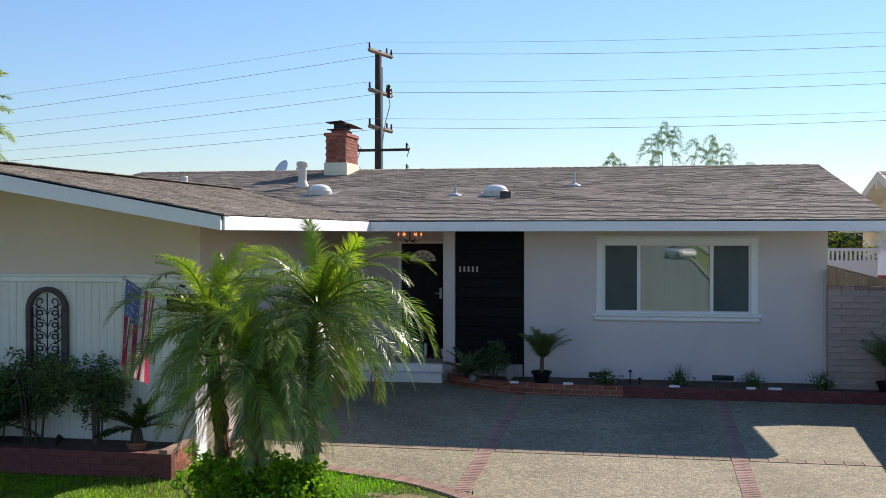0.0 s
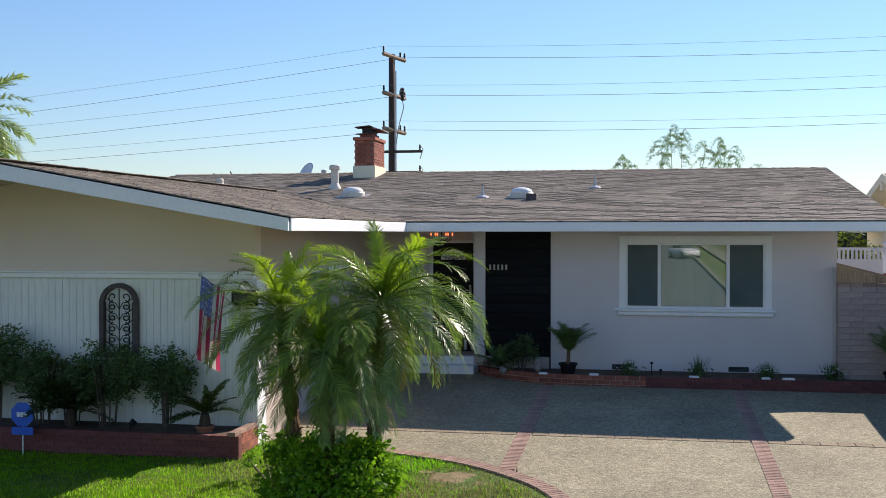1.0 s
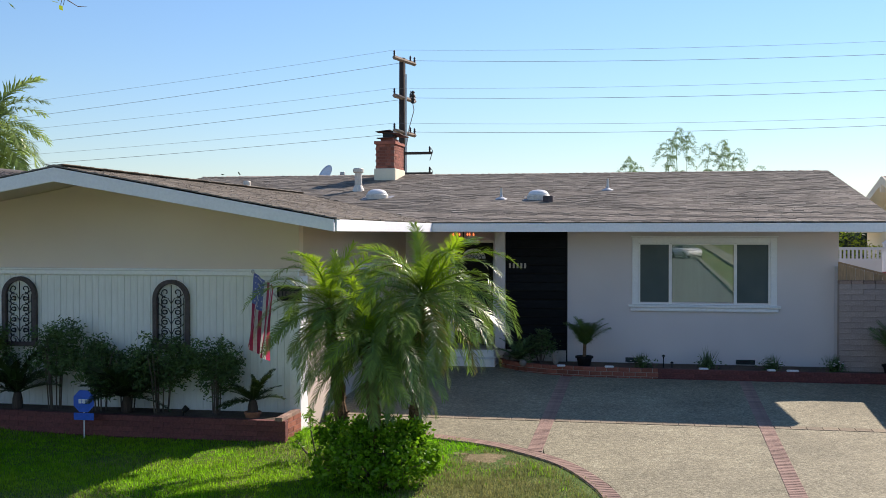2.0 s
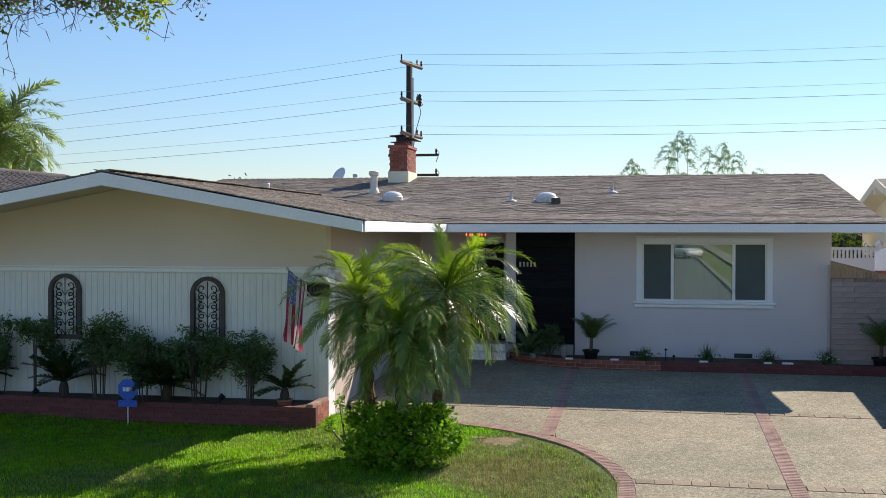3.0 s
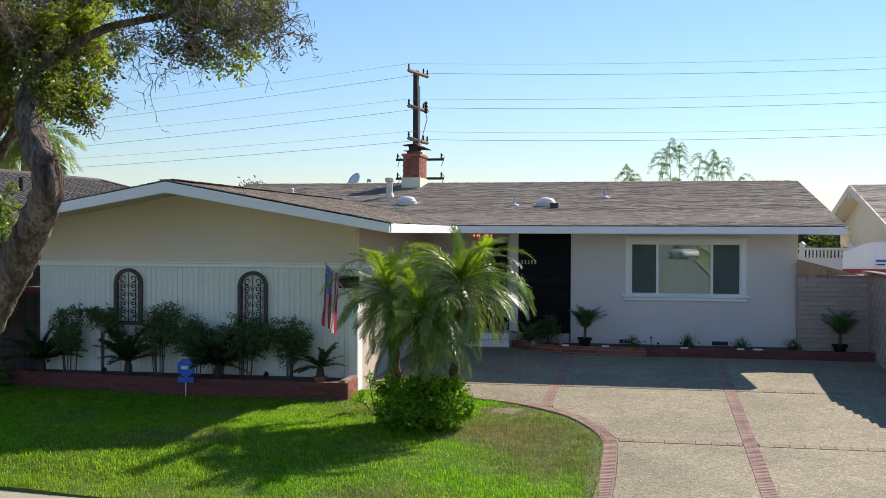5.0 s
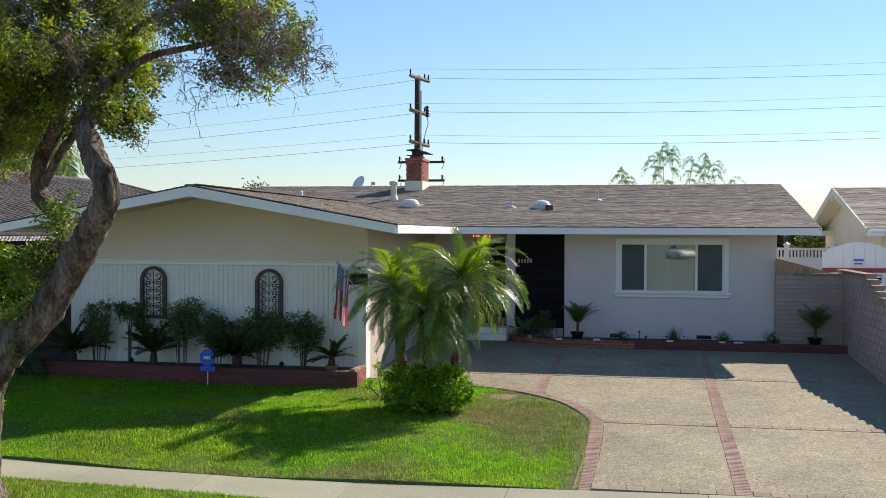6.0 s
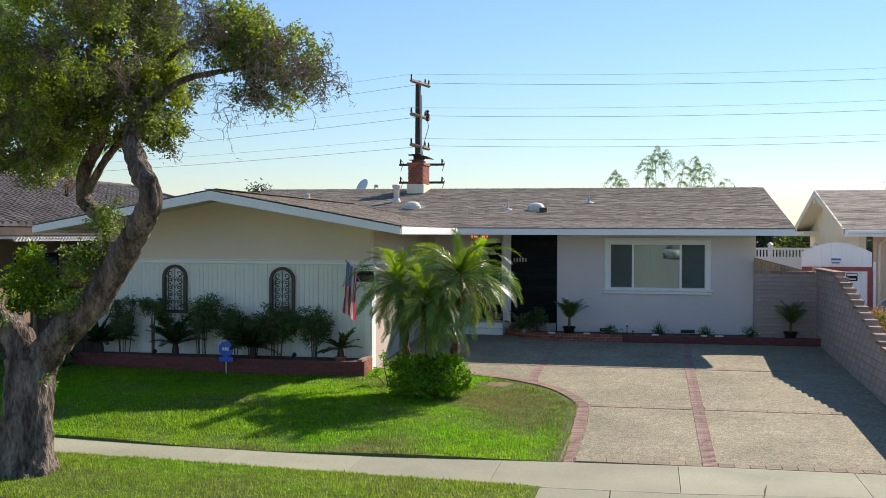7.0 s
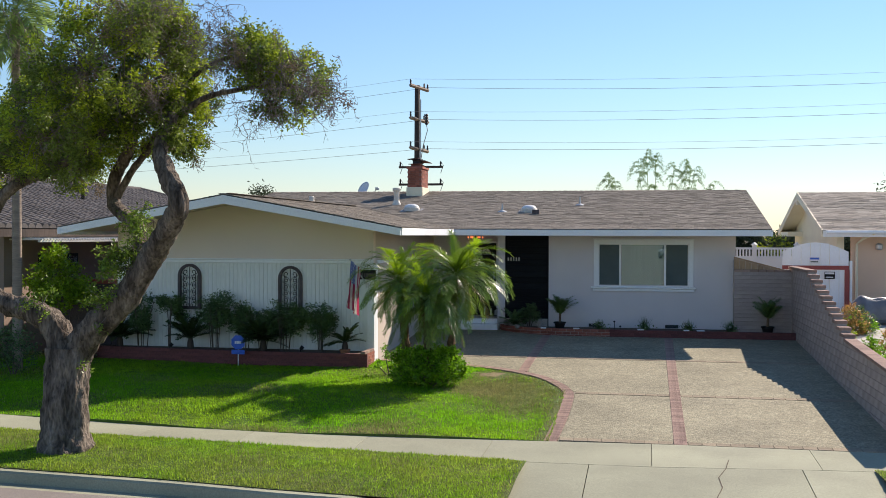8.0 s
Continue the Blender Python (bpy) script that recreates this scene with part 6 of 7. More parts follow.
LOBES = [(-11.3, 4.05, 0.7), (-10.62, 4.45, 0.5), (-10.0, 4.95, 0.5), (-9.4, 4.65, 0.85), (-10.3, 4.15, 0.8), (-9.2, 5.2, 0.52), (-9.0, 4.2, 0.42), (-9.02, 3.75, 0.32), (-7.8, 5.0, 0.36), (-7.65, 4.75, 0.48), (-7.2, 4.6, 0.5), (-7.4, 4.15, 0.32), (-6.85, 4.3, 0.3), (-11.6, 3.6, 0.5), (-12.4, 3.85, 0.65), (-13.0, 3.8, 0.7), (-12.6, 3.4, 0.6), (-10.0, 3.95, 0.5), (-9.7, 5.4, 0.5), (-10.85, 3.75, 0.45), (-10.45, 3.45, 0.33), (-11.3, 3.35, 0.45), (-8.9, 3.6, 0.26), (-9.26, 5.5, 0.4)]
r = np.random.default_rng(12)
tips = []
TV, TF = [], []


def twig(a, b, w):
    """A thin three-sided twig, added to the one mesh of twigs."""
    a, b = np.asarray(a), np.asarray(b)
    d = b - a
    e = np.cross(d, (0.3, 0.2, 1.0))
    e = e / (np.linalg.norm(e) + 1e-9)
    g = np.cross(d, e)
    g = g / (np.linalg.norm(g) + 1e-9)
    k = len(TV)
    for c, ww in ((a, w), (b, w * 0.5)):
        for t in (0, 2.1, 4.2):
            TV.append(c + (e * math.cos(t) + g * math.sin(t)) * ww)
    TF.extend([(k, k + 1, k + 4, k + 3), (k + 1, k + 2, k + 5, k + 4), (k + 2, k, k + 3, k + 5)])


for j, (x, z, rd) in enumerate(LOBES):
    for s in range(3):
        c = np.array((x, -14.3 + (s - 1) * (0.45 if x > -8.5 else 1.3) + r.normal(0, 0.15), z + (0.12 if s == 1 else 0.04)))
        if s == 0 and x < -10.9:
            continue
        if s == 0 and x < -9.9:
            c[2] -= 0.3
        if s != 1 and rd < 0.45:
            c[1] = -14.3 + (s - 1) * 0.45
        k = int((58 if s == 1 else 30) * (rd / 0.6) ** 2)
        d = r.normal(size=(k, 3))
        d /= np.linalg.norm(d, axis=1)[:, None]
        q = c + d * (rd * r.uniform(0.35, 1.0, k) ** 0.6)[:, None] * (1, 0.85, 0.8)
        for i, p in enumerate(q):
            bare = p[0] > -7.3 and r.random() < 0.45 or p[0] < -9.5 and r.random() < 0.12
            if i % 3 == 0:
                mid = c + (p - c) * 0.55 + r.normal(0, 0.05, 3)
                twig(c + r.normal(0, 0.3 * rd, 3), mid, 0.009)
                twig(mid, p, 0.008)
            if bare or r.random() < 0.45:
                a = p
                for u in range(3):
                    b = a + (r.normal(0, 0.05), r.normal(0, 0.05), -r.uniform(0.02, 0.09))
                    twig(a, b, 0.005)
                    f = b + (r.normal(0, 0.06), r.normal(0, 0.06), -r.uniform(0.0, 0.06))
                    twig(b, f, 0.0035)
                    a = b
            if not bare:
                tips.append(p)
tips = np.array(tips)
C = (tips[:, None, :] + r.normal(0, 1, (len(tips), 90, 3)) * (0.052, 0.052, 0.062) - (0, 0, 0.03)).reshape(-1, 3) - np.array(O)
# whole clumps take the yellow-green, as sunlit patches of the crown
sunlit = (np.array([noise.noise(Vector(q_) * 1.3) for q_ in tips]) + r.normal(0, 0.18, len(tips)) > 0.2).repeat(90)
dead = (r.random(len(tips)) < 0.13).repeat(90) & ~sunlit
quads("foliage", leaves(r, C[~sunlit & ~dead], 0.056, 0.0135, droop=0.3), TREE_LEAF, tree, kind="stuff", label="small dull green leaves")
quads("foliage", leaves(r, C[sunlit], 0.058, 0.0145, droop=0.2), YELLOW_SUNLIT_LEAF, tree, kind="stuff", label="yellow-green leaves coloured as if sunlit")
quads("foliage", leaves(r, C[dead], 0.05, 0.009, droop=0.6), DEAD_LEAF, tree, kind="stuff", label="withered brown leaves")
# sprouts of new leaves on the limbs
S = []
for x, z, n_ in ((-9.72, 2.0, 14), (-9.62, 2.15, 14), (-9.68, 1.85, 10), (-9.85, 1.6, 10), (-9.95, 1.25, 8), (-9.3, 2.55, 8), (-11.05, 1.32, 6), (-10.35, 0.42, 1), (-9.5, 2.6, 10)):
    c = np.array((x, -14.7, z)) + r.normal(0, 0.12, (n_, 3))
    S.append((c[:, None, :] + r.normal(0, 0.05, (n_, 44, 3))).reshape(-1, 3))
    for p in c:
        twig((x + 0.1, -14.6, z), p, 0.006)
# tangles of dead twigs among the leaves
for x, z, rd, n_ in ((-9.95, 4.65, 0.38, 90), (-9.16, 5.25, 0.3, 60), (-8.2, 5.15, 0.38, 90), (-7.95, 4.75, 0.3, 60), (-7.0, 4.45, 0.45, 60), (-10.6, 4.95, 0.35, 60), (-6.65, 4.2, 0.42, 90), (-7.5, 4.05, 0.4, 50), (-9.0, 4.35, 0.3, 50), (-8.8, 5.55, 0.35, 50)):
    for i in range(n_):
        a = np.array((x, -14.75 - r.uniform(0, 0.5 if x > -8.5 else 0.9), z)) + r.normal(0, rd * 0.55, 3) * (1, 0.3, 1)
        d = r.normal(0, 0.05, 3) - (0, 0, 0.02)
        if a[2] < z - 0.28:
            continue
        for u in range(6):
            b = a + d + r.normal(0, 0.028, 3)
            twig(a, b, 0.0062 - 0.001 * u)
            twig(b, b + r.normal(0, 0.045, 3) - (0, 0, 0.025), 0.0036)
            a, d = b, d * 0.75 + (0, 0, -0.008)
quads("sprout", leaves(r, np.concatenate(S) - np.array(O), 0.055, 0.014), SPROUT_LEAF, tree, kind="stuff", label="young leaf shoots on the limbs")
raw("twig", [tuple(np.asarray(v) - np.array(O)) for v in TV], TF, DRY_TWIG, tree, kind="stuff", label="bare dry twigs")


# ---- grass ----
def grass(name, columns, density, label, seed, height=0.045, limit=0.36, green=BLADES):
    r = np.random.default_rng(seed)
    B, D = [], []
    for a, b in zip(columns, columns[1:]):
        for i in range(len(a) - 1):
            p = [np.array(q) for q in (a[i], b[i], b[i + 1], a[i + 1])]
            area = np.linalg.norm(np.cross(p[1] - p[0], p[3] - p[0]))
            n = r.poisson(area * density)
            u, v = r.random((n, 1)), r.random((n, 1))
            B.append(p[0] * (1 - u) * (1 - v) + p[1] * u * (1 - v) + p[2] * u * v + p[3] * (1 - u) * v)
    B = np.concatenate(B)
    dryness = np.array([noise.noise(Vector((x * 0.55, y * 0.75, 3.1))) + 1.3 * math.exp(-((x + 5.42) ** 2 / 0.09 + (y + 6.95) ** 2 / 0.07)) + 0.75 * math.exp(-((x + 5.4) ** 2 / 0.9 + (y + 8.2) ** 2 / 2.6)) + 0.55 * math.exp(-((arc_x(y) - x) / 0.2) ** 2) + 0.3 * math.exp(-((x + 4.6) ** 2 / 0.5 + (y + 9.0) ** 2 / 3.0)) + r_ for x, y, r_ in zip(B[:, 0], B[:, 1], r.normal(0, 0.32, len(B)))])
    keep = r.random(len(B)) > np.clip([1.25 * math.exp(-((x + 5.42) ** 2 / 0.11 + (y + 6.86) ** 2 / 0.055)) + 0.5 * math.exp(-((x + 5.1) ** 2 / 0.25 + (y + 7.2) ** 2 / 0.12)) + 0.8 * math.exp(-((arc_x(y) - 0.05 - x) / 0.11) ** 2) * (y < -6.5) * (x < -3.6) for x, y in zip(B[:, 0], B[:, 1])], 0, 0.96)
    B, dryness = B[keep], dryness[keep]
    patch = np.array([noise.noise(Vector((x * 2.2, y * 2.2, 7.7))) for x, y in zip(B[:, 0], B[:, 1])])
    n = len(B)
    a = r.uniform(0, 2 * math.pi, n)
    lean = np.abs(r.normal(0, 0.75, n))
    h = height * r.uniform(0.4, 1.35, n) * (1 + 0.8 * patch)
    d = np.stack([np.cos(a) * np.sin(lean), np.sin(a) * np.sin(lean), np.cos(lean)], 1)
    e = np.stack([-np.sin(a), np.cos(a), np.zeros(n)], 1) * r.uniform(0.0035, 0.0065, n)[:, None]
    tri = np.stack([B - e, B + e, B + d * h[:, None]], 1)
    dull = (dryness >= limit - 0.2) & (dryness < limit)
    for sel, m_, nm, lab in ((dryness < limit - 0.2, green, name, label), (dull, DULL_BLADES, "dull_" + name, "grey-green thin grass in the lawn"), (dryness >= limit, DRY_BLADES, "dry_" + name, "straw-coloured dry patches in the lawn")):
        q = tri[sel]
        raw(nm, q.reshape(-1, 3), np.arange(3 * len(q)).reshape(-1, 3).tolist(), m_, kind="stuff", label=lab, category="grass")


# worn earth showing through the lawn
def bare_patch(x, y, rx, ry, seed):
    bm = bmesh.new()
    ring = []
    for k in range(28):
        a = 2 * math.pi * k / 28
        w = 1 + 0.5 * noise.noise(Vector((math.cos(a) * 1.5, math.sin(a) * 1.5, seed))) + 0.3 * noise.noise(Vector((math.cos(a) * 5, math.sin(a) * 5, seed)))
        px, py = x + rx * w * math.cos(a), y + ry * w * math.sin(a)
        ring.append(bm.verts.new((px, py, yard(px, py) - 0.03)))
    inner = [bm.verts.new((x + (v.co.x - x) * 0.8, y + (v.co.y - y) * 0.8, v.co.z + 0.012)) for v in ring]
    for k in range(28):
        bm.faces.new((ring[k], ring[(k + 1) % 28], inner[(k + 1) % 28], inner[k]))
    bm.faces.new(inner)
    bmesh.ops.recalc_face_normals(bm, faces=bm.faces[:])
    return single("bare_soil_patch", bm, BARE_SOIL, "bare patch of dry tan soil in the lawn", "soil", kind="structure")


bare_patch(-5.42, -6.86, 0.33, 0.22, 3.3)
bare_patch(-5.02, -7.1, 0.14, 0.09, 5.1)
bare_patch(-5.75, -6.72, 0.12, 0.08, 7.4)
near_lawn = [c for c in LAWN if c[0][0] > -17]
grass("grass", [c[:-1] for c in near_lawn], 4600, "short green lawn grass", 5, height=0.04, limit=0.62)
grass("parkway_grass", [c for c in PARK_L if c[0][0] > -13.5], 4600, "green grass strip along the kerb", 6, height=0.038, limit=0.42, green=PARK_BLADES)
grass("parkway_grass", [c for c in PARK_R if c[0][0] < 3], 3000, "green grass strip along the kerb", 7, green=PARK_BLADES)


# ---- next house on the near side of the boundary wall ----
nh = thing("neighbour_house", pose(3.0, 5.6, -0.4), "cream and peach neighbouring bungalow with a grey shingle gable", "house")
GABLE = [(0.0, 2.92), (5.7, 4.28), (11.4, 2.92)]         # y and height of the gable, from the house's base
part("gable_wall", prism(bmesh.new(), [(0.55, 0.7, -0.3), (0.55, 0.7, 3.0), (0.55, 5.7, 4.16), (0.55, 10.7, 3.0), (0.55, 10.7, -0.3)], (0.2, 0, 0)), CREAM_STUCCO, nh, "cream stucco gable wall")
part("front_wall", boxed(0.95, 11, 0.62, 0.8, -0.3, 2.8), PEACH, nh, "peach stucco front wall")
nroof = part("roof", prism(bmesh.new(), [(0, y, z) for y, z in GABLE] + [(0, y, z - 0.1) for y, z in GABLE[::-1]], (12, 0, 0)), SHINGLE, nh, "grey shingle roof")
V, Fq = [], []
rs = np.random.default_rng(9)
for c in range(36):
    s = 0.0
    while s < 9:
        w = rs.choice([0.25, 0.33, 0.45])
        k = len(V)
        y = -0.04 + c * 0.16
        z = 2.925 + 0.2386 * y + rs.uniform(0, 0.006)
        V.extend([(s - 0.03, y, z + 0.014), (s + w - 0.035, y, z + 0.014), (s + w - 0.035, y + 0.2, z + 0.052), (s - 0.03, y + 0.2, z + 0.052), (s - 0.03, y, z - 0.004), (s + w - 0.035, y, z - 0.004)])
        Fq.extend([(k, k + 1, k + 2, k + 3), (k + 4, k + 5, k + 1, k)])
        s += w
raw("shingle", V, Fq, SHINGLE, nroof, kind="stuff")
for (ya, za), (yb, zb) in zip(GABLE, GABLE[1:]):
    part("rake_board", prism(bmesh.new(), [(-0.03, ya, za + 0.02), (-0.03, yb, zb + 0.02), (-0.03, yb, zb - 0.2), (-0.03, ya, za - 0.2)], (0.05, 0, 0)), CREAM_STUCCO, nroof, "cream rake board")
part("fascia", boxed(0.02, 12, -0.03, 0.02, 2.72, 2.93), TRIM, nroof, "white fascia board")
part("soffit", prism(bmesh.new(), [(0.03, y, z - 0.105) for y, z in GABLE] + [(0.03, y, z - 0.135) for y, z in GABLE[::-1]], (1.0, 0, 0)), CREAM_STUCCO, nroof, "cream board soffit")
part("gutter", tube(bmesh.new(), [(0.1, -0.09, 2.86), (11.9, -0.09, 2.86)], 0.055, 8), TRIM, nroof)
part("purlin", boxed(-0.05, 0.6, 5.6, 5.8, 3.85, 4.05), CREAM_STUCCO, nroof)
part("lower_beam", boxed(0.0, 0.6, 8.4, 10.9, 2.72, 2.9), CREAM_STUCCO, nroof)
part("downspout", tube(bmesh.new(), [(1.5, -0.05, 2.82), (1.25, 0.35, 2.66), (1.1, 0.55, 2.5), (1.1, 0.56, 0.0)], 0.04, 8), CREAM_STUCCO, nh, "cream downspout")
for y in (2.6, 4.6):
    w = part("gable_window", boxed(0.52, 0.56, y - 0.3, y + 0.3, 2.0, 2.5), TRIM, nh)
    part("pane", boxed(0.505, 0.515, y - 0.25, y - 0.02, 2.05, 2.45), SCREEN, w)
    part("pane", boxed(0.505, 0.515, y + 0.02, y + 0.25, 2.05, 2.45), SCREEN, w)
w = part("front_window", boxed(2.05, 3.9, 0.58, 0.63, 1.35, 2.5), TRIM, nh, "white framed front window")
for x0, x1 in ((2.12, 2.95), (3.0, 3.83)):
    part("pane", boxed(x0, x1, 0.565, 0.575, 1.42, 2.43), GLASS, w)
part("porch_light", lathe(bmesh.new(), [(0.07, -0.1), (0.11, -0.06), (0.11, 0.06), (0.06, 0.1)], 12, (1.75, 0.52, 2.42)), METAL, nh, "small metal porch light")

# white gate beside it
gate = thing("side_gate", pose(1.75, 5.0, -0.35), "white arched boarded gate with dull red trim and two signs", "gate")
GW = 1.92
for i in range(7):
    x0, x1 = GW * i / 7, GW * (i + 1) / 7
    top = lambda x: 2.22 + 0.28 * math.sin(math.pi * min(max(x / GW, 0), 1))
    part("board", prism(bmesh.new(), [(x0 + 0.006, 0, 0.1), (x1 - 0.006, 0, 0.1), (x1 - 0.006, 0, top(x1)), ((x0 + x1) / 2, 0, top((x0 + x1) / 2)), (x0 + 0.006, 0, top(x0))], (0, 0.03, 0)), TRIM, gate)
part("cross_rail", boxed(0, GW, -0.035, 0.0, 1.68, 1.80), RED_PAINT, gate, "dull red cross rail")
part("post", boxed(GW - 0.12, GW + 0.02, -0.04, 0.06, -0.1, 1.68), RED_PAINT, gate, "dull red post")
part("post", boxed(GW + 0.03, GW + 0.10, -0.02, 0.06, -0.1, 1.95), TRIM, gate, "white post")
for x0, x1, z0, z1, m1, m2 in ((0.78, 1.08, 1.86, 2.06, SIGN_WHITE, SIGN_BLUE), (1.22, 1.52, 1.40, 1.62, BLACK, SIGN_WHITE)):
    s_ = part("sign_plate", boxed(x0, x1, -0.05, -0.036, z0, z1), m1, gate, "small warning sign")
    part("sign_bar", boxed(x0 + 0.02, x1 - 0.02, -0.056, -0.05, z1 - 0.075, z1 - 0.02), m2, s_)
    part("sign_bar", boxed(x0 + 0.04, x1 - 0.05, -0.056, -0.05, z0 + 0.04, z0 + 0.07), m2 if m1 is BLACK else BLACK, s_)

# tan fence and white railing fence behind the cross wall
fence = thing("tan_board_fence", pose(0.0, -0.372, -0.4), "tan weathered board fence with a sloping top", "fence")
slope_top = lambda x: 2.15 - 0.26 * x
for i in range(9):
    x0, x1 = -0.07 + 0.15 * i, -0.07 + 0.15 * i + 0.144
    part("board", prism(bmesh.new(), [(x0, 0, 0), (x1, 0, 0), (x1, 0, slope_top(x1)), (x0, 0, slope_top(x0))], (0, 0.022, 0)), TANWOOD, fence)
part("top_rail", prism(bmesh.new(), [(-0.07, -0.006, 2.17), (1.28, -0.006, 1.818), (1.28, -0.006, 1.858), (-0.07, -0.006, 2.21)], (0, 0.031, 0)), TANWOOD, fence)
vf = thing("white_picket_fence", pose(0.3, 9.5, -0.4), "white vinyl fence with a picket top", "fence")
part("panel", boxed(0, 2.5, 0, 0.04, 0.1, 1.95), VINYL, vf)
part("bottom_rail", boxed(0, 2.5, -0.03, 0.07, 1.95, 2.04), VINYL, vf)
part("top_rail", boxed(0, 2.5, -0.03, 0.07, 2.27, 2.34), VINYL, vf)
for i in range(24):
    part("picket", boxed(0.03 + 0.104 * i, 0.085 + 0.104 * i, 0.0, 0.03, 2.04, 2.27), VINYL, vf)
for x in (1.05, 2.45):
    p = part("post", boxed(x - 0.07, x + 0.07, -0.05, 0.09, 0, 2.42), VINYL, vf)
    part("post_cap", lathe(bmesh.new(), [(0.11, 2.42), (0.11, 2.45), (0.01, 2.53)], 4, (x, 0.02, 0)), VINYL, p)

# waste bin and covered motorcycle
binn = thing("waste_bin", pose(2.62, 3.5, -0.38), "dark wheeled waste bin with a pale lid", "bin")
part("body", prism(bmesh.new(), [(-0.22, -0.25, 0.05), (0.22, -0.25, 0.05), (0.27, -0.3, 0.92), (-0.27, -0.3, 0.92)], (0, 0.55, 0)), GREY_COVER, binn)
part("lid", prism(bmesh.new(), [(-0.3, -0.34, 0.93), (0.3, -0.34, 0.93), (0.3, -0.34, 0.96), (-0.3, -0.34, 0.96)], (0, 0.66, 0.08)), SIGN_WHITE, binn, "pale lid")
moto = thing("motorcycle", pose(3.95, 2.6, -0.33, 0, 0, 200), "motorcycle under a loose grey cover", "motorcycle")
for x in (-0.68, 0.68):
    bm = bmesh.new()
    tube(bm, [(x + 0.28 * math.cos(a), 0, 0.31 + 0.28 * math.sin(a)) for a in steps(0, 2 * math.pi, 20)], 0.05, 8, cap=False)
    wh = part("wheel", bm, RUBBER, moto)
    part("rim", lathe(bmesh.new(), [(0.05, -0.04), (0.06, 0.0), (0.05, 0.04)], 10, (0, 0, 0)), METAL, wh).matrix_basis = Matrix.Translation((x, 0, 0.31)) @ Matrix.Rotation(radians(90), 4, "X")
bm = bmesh.new()
bmesh.ops.create_icosphere(bm, subdivisions=4, radius=1)
for v in bm.verts:
    f = v.co.copy()
    h = 0.62 + 0.22 * math.exp(-((f.x - 0.45) ** 2) / 0.06) + 0.1 * math.exp(-((f.x + 0.3) ** 2) / 0.1)
    v.co = Vector((f.x * 0.98, f.y * (0.26 + 0.12 * math.exp(-((f.x - 0.5) ** 2) / 0.03)), 0.42 + f.z * h * (0.8 if f.z > 0 else 0.3)))
    v.co += Vector((0.02, 0.03, 0.02)) * noise.noise(f * 6)
part("cover", bm, GREY_COVER, moto, "wrinkled grey cover", smooth=True)

# flowering shrubs beyond the wall
for i, (x, y, z, s, m_) in enumerate(((3.0, 0.6, -0.3, 0.95, ORANGE_LEAF), (3.0, -4.2, -0.46, 0.9, ORANGE_LEAF), (2.35, -1.4, -0.35, 0.6, YELLOW_SUNLIT_LEAF), (3.3, 1.0, -0.3, 0.8, SHRUB_LEAF), (2.35, -5.2, -0.5, 0.8, BUSH_LEAF))):
    bush("flowering_shrub", pose(x, y, z), [(0, 0, 0.55 * s, 0.3 * s), (0.25, 0.1, 0.4 * s, 0.28 * s), (-0.25, -0.1, 0.42 * s, 0.26 * s), (0.1, -0.25, 0.32 * s, 0.28 * s), (0.0, 0.1, 0.78 * s, 0.2 * s)], 1500, 0.07, m_, ("orange and green leafy shrub beyond the wall", "orange and green leafy shrub beyond the wall", "yellow-green shrub beyond the wall", "dark green shrub by the neighbouring house", "green shrub beyond the low wall")[i], seed=200 + i, group="shrubs beyond the wall", tips=24)
    if m_ is ORANGE_LEAF:
        bush("green_undergrowth", pose(x + 0.1, y + 0.05, z), [(0, 0, 0.35, 0.36), (0.3, 0.1, 0.25, 0.3), (-0.3, 0, 0.25, 0.3)], 1200, 0.07, BUSH_LEAF, "green leaves under the orange shrub", seed=220 + i, tips=24)


# ---- next house on the lawn's far side ----
lh = thing("tiled_house", pose(-21.3, 0, -0.5), "brown tiled bungalow with a corrugated patio cover", "house")
LY0, LY1, LE, LR = -7.5, 9.0, 4.9, 4.5
part("side_wall", boxed(4.3, 4.5, LY0 + 0.9, 13, 0, 2.95), TAUPE, lh, "dull brown stucco side wall")
part("front_wall", boxed(-6, 4.3, LY0 + 0.9, LY0 + 1.1, 0, 2.95), TAUPE, lh, "dull brown stucco front wall")
lroof = part("roof", prism(bmesh.new(), [(0, LY0, LR - 0.03), (LE, LY0, 2.97), (LE, LY0, 2.85), (0, LY0, LR - 0.18), (-LE, LY0, 2.85), (-LE, LY0, 2.97)], (0, LY1 - LY0, 0)), ROOF_DECK, lh, "brown concrete tile roof")
part("hip_end", prism(bmesh.new(), [(0, LY1, LR - 0.03), (LE, LY1 + 4.5, 2.97), (LE, LY1, 2.97)], (-0.02, -0.02, -0.05)), TILE, lroof)
V, Fq = [], []
slope = math.hypot(LE, LR - 3.0)
run = Vector((-LE, 0, LR - 3.0)).normalized()
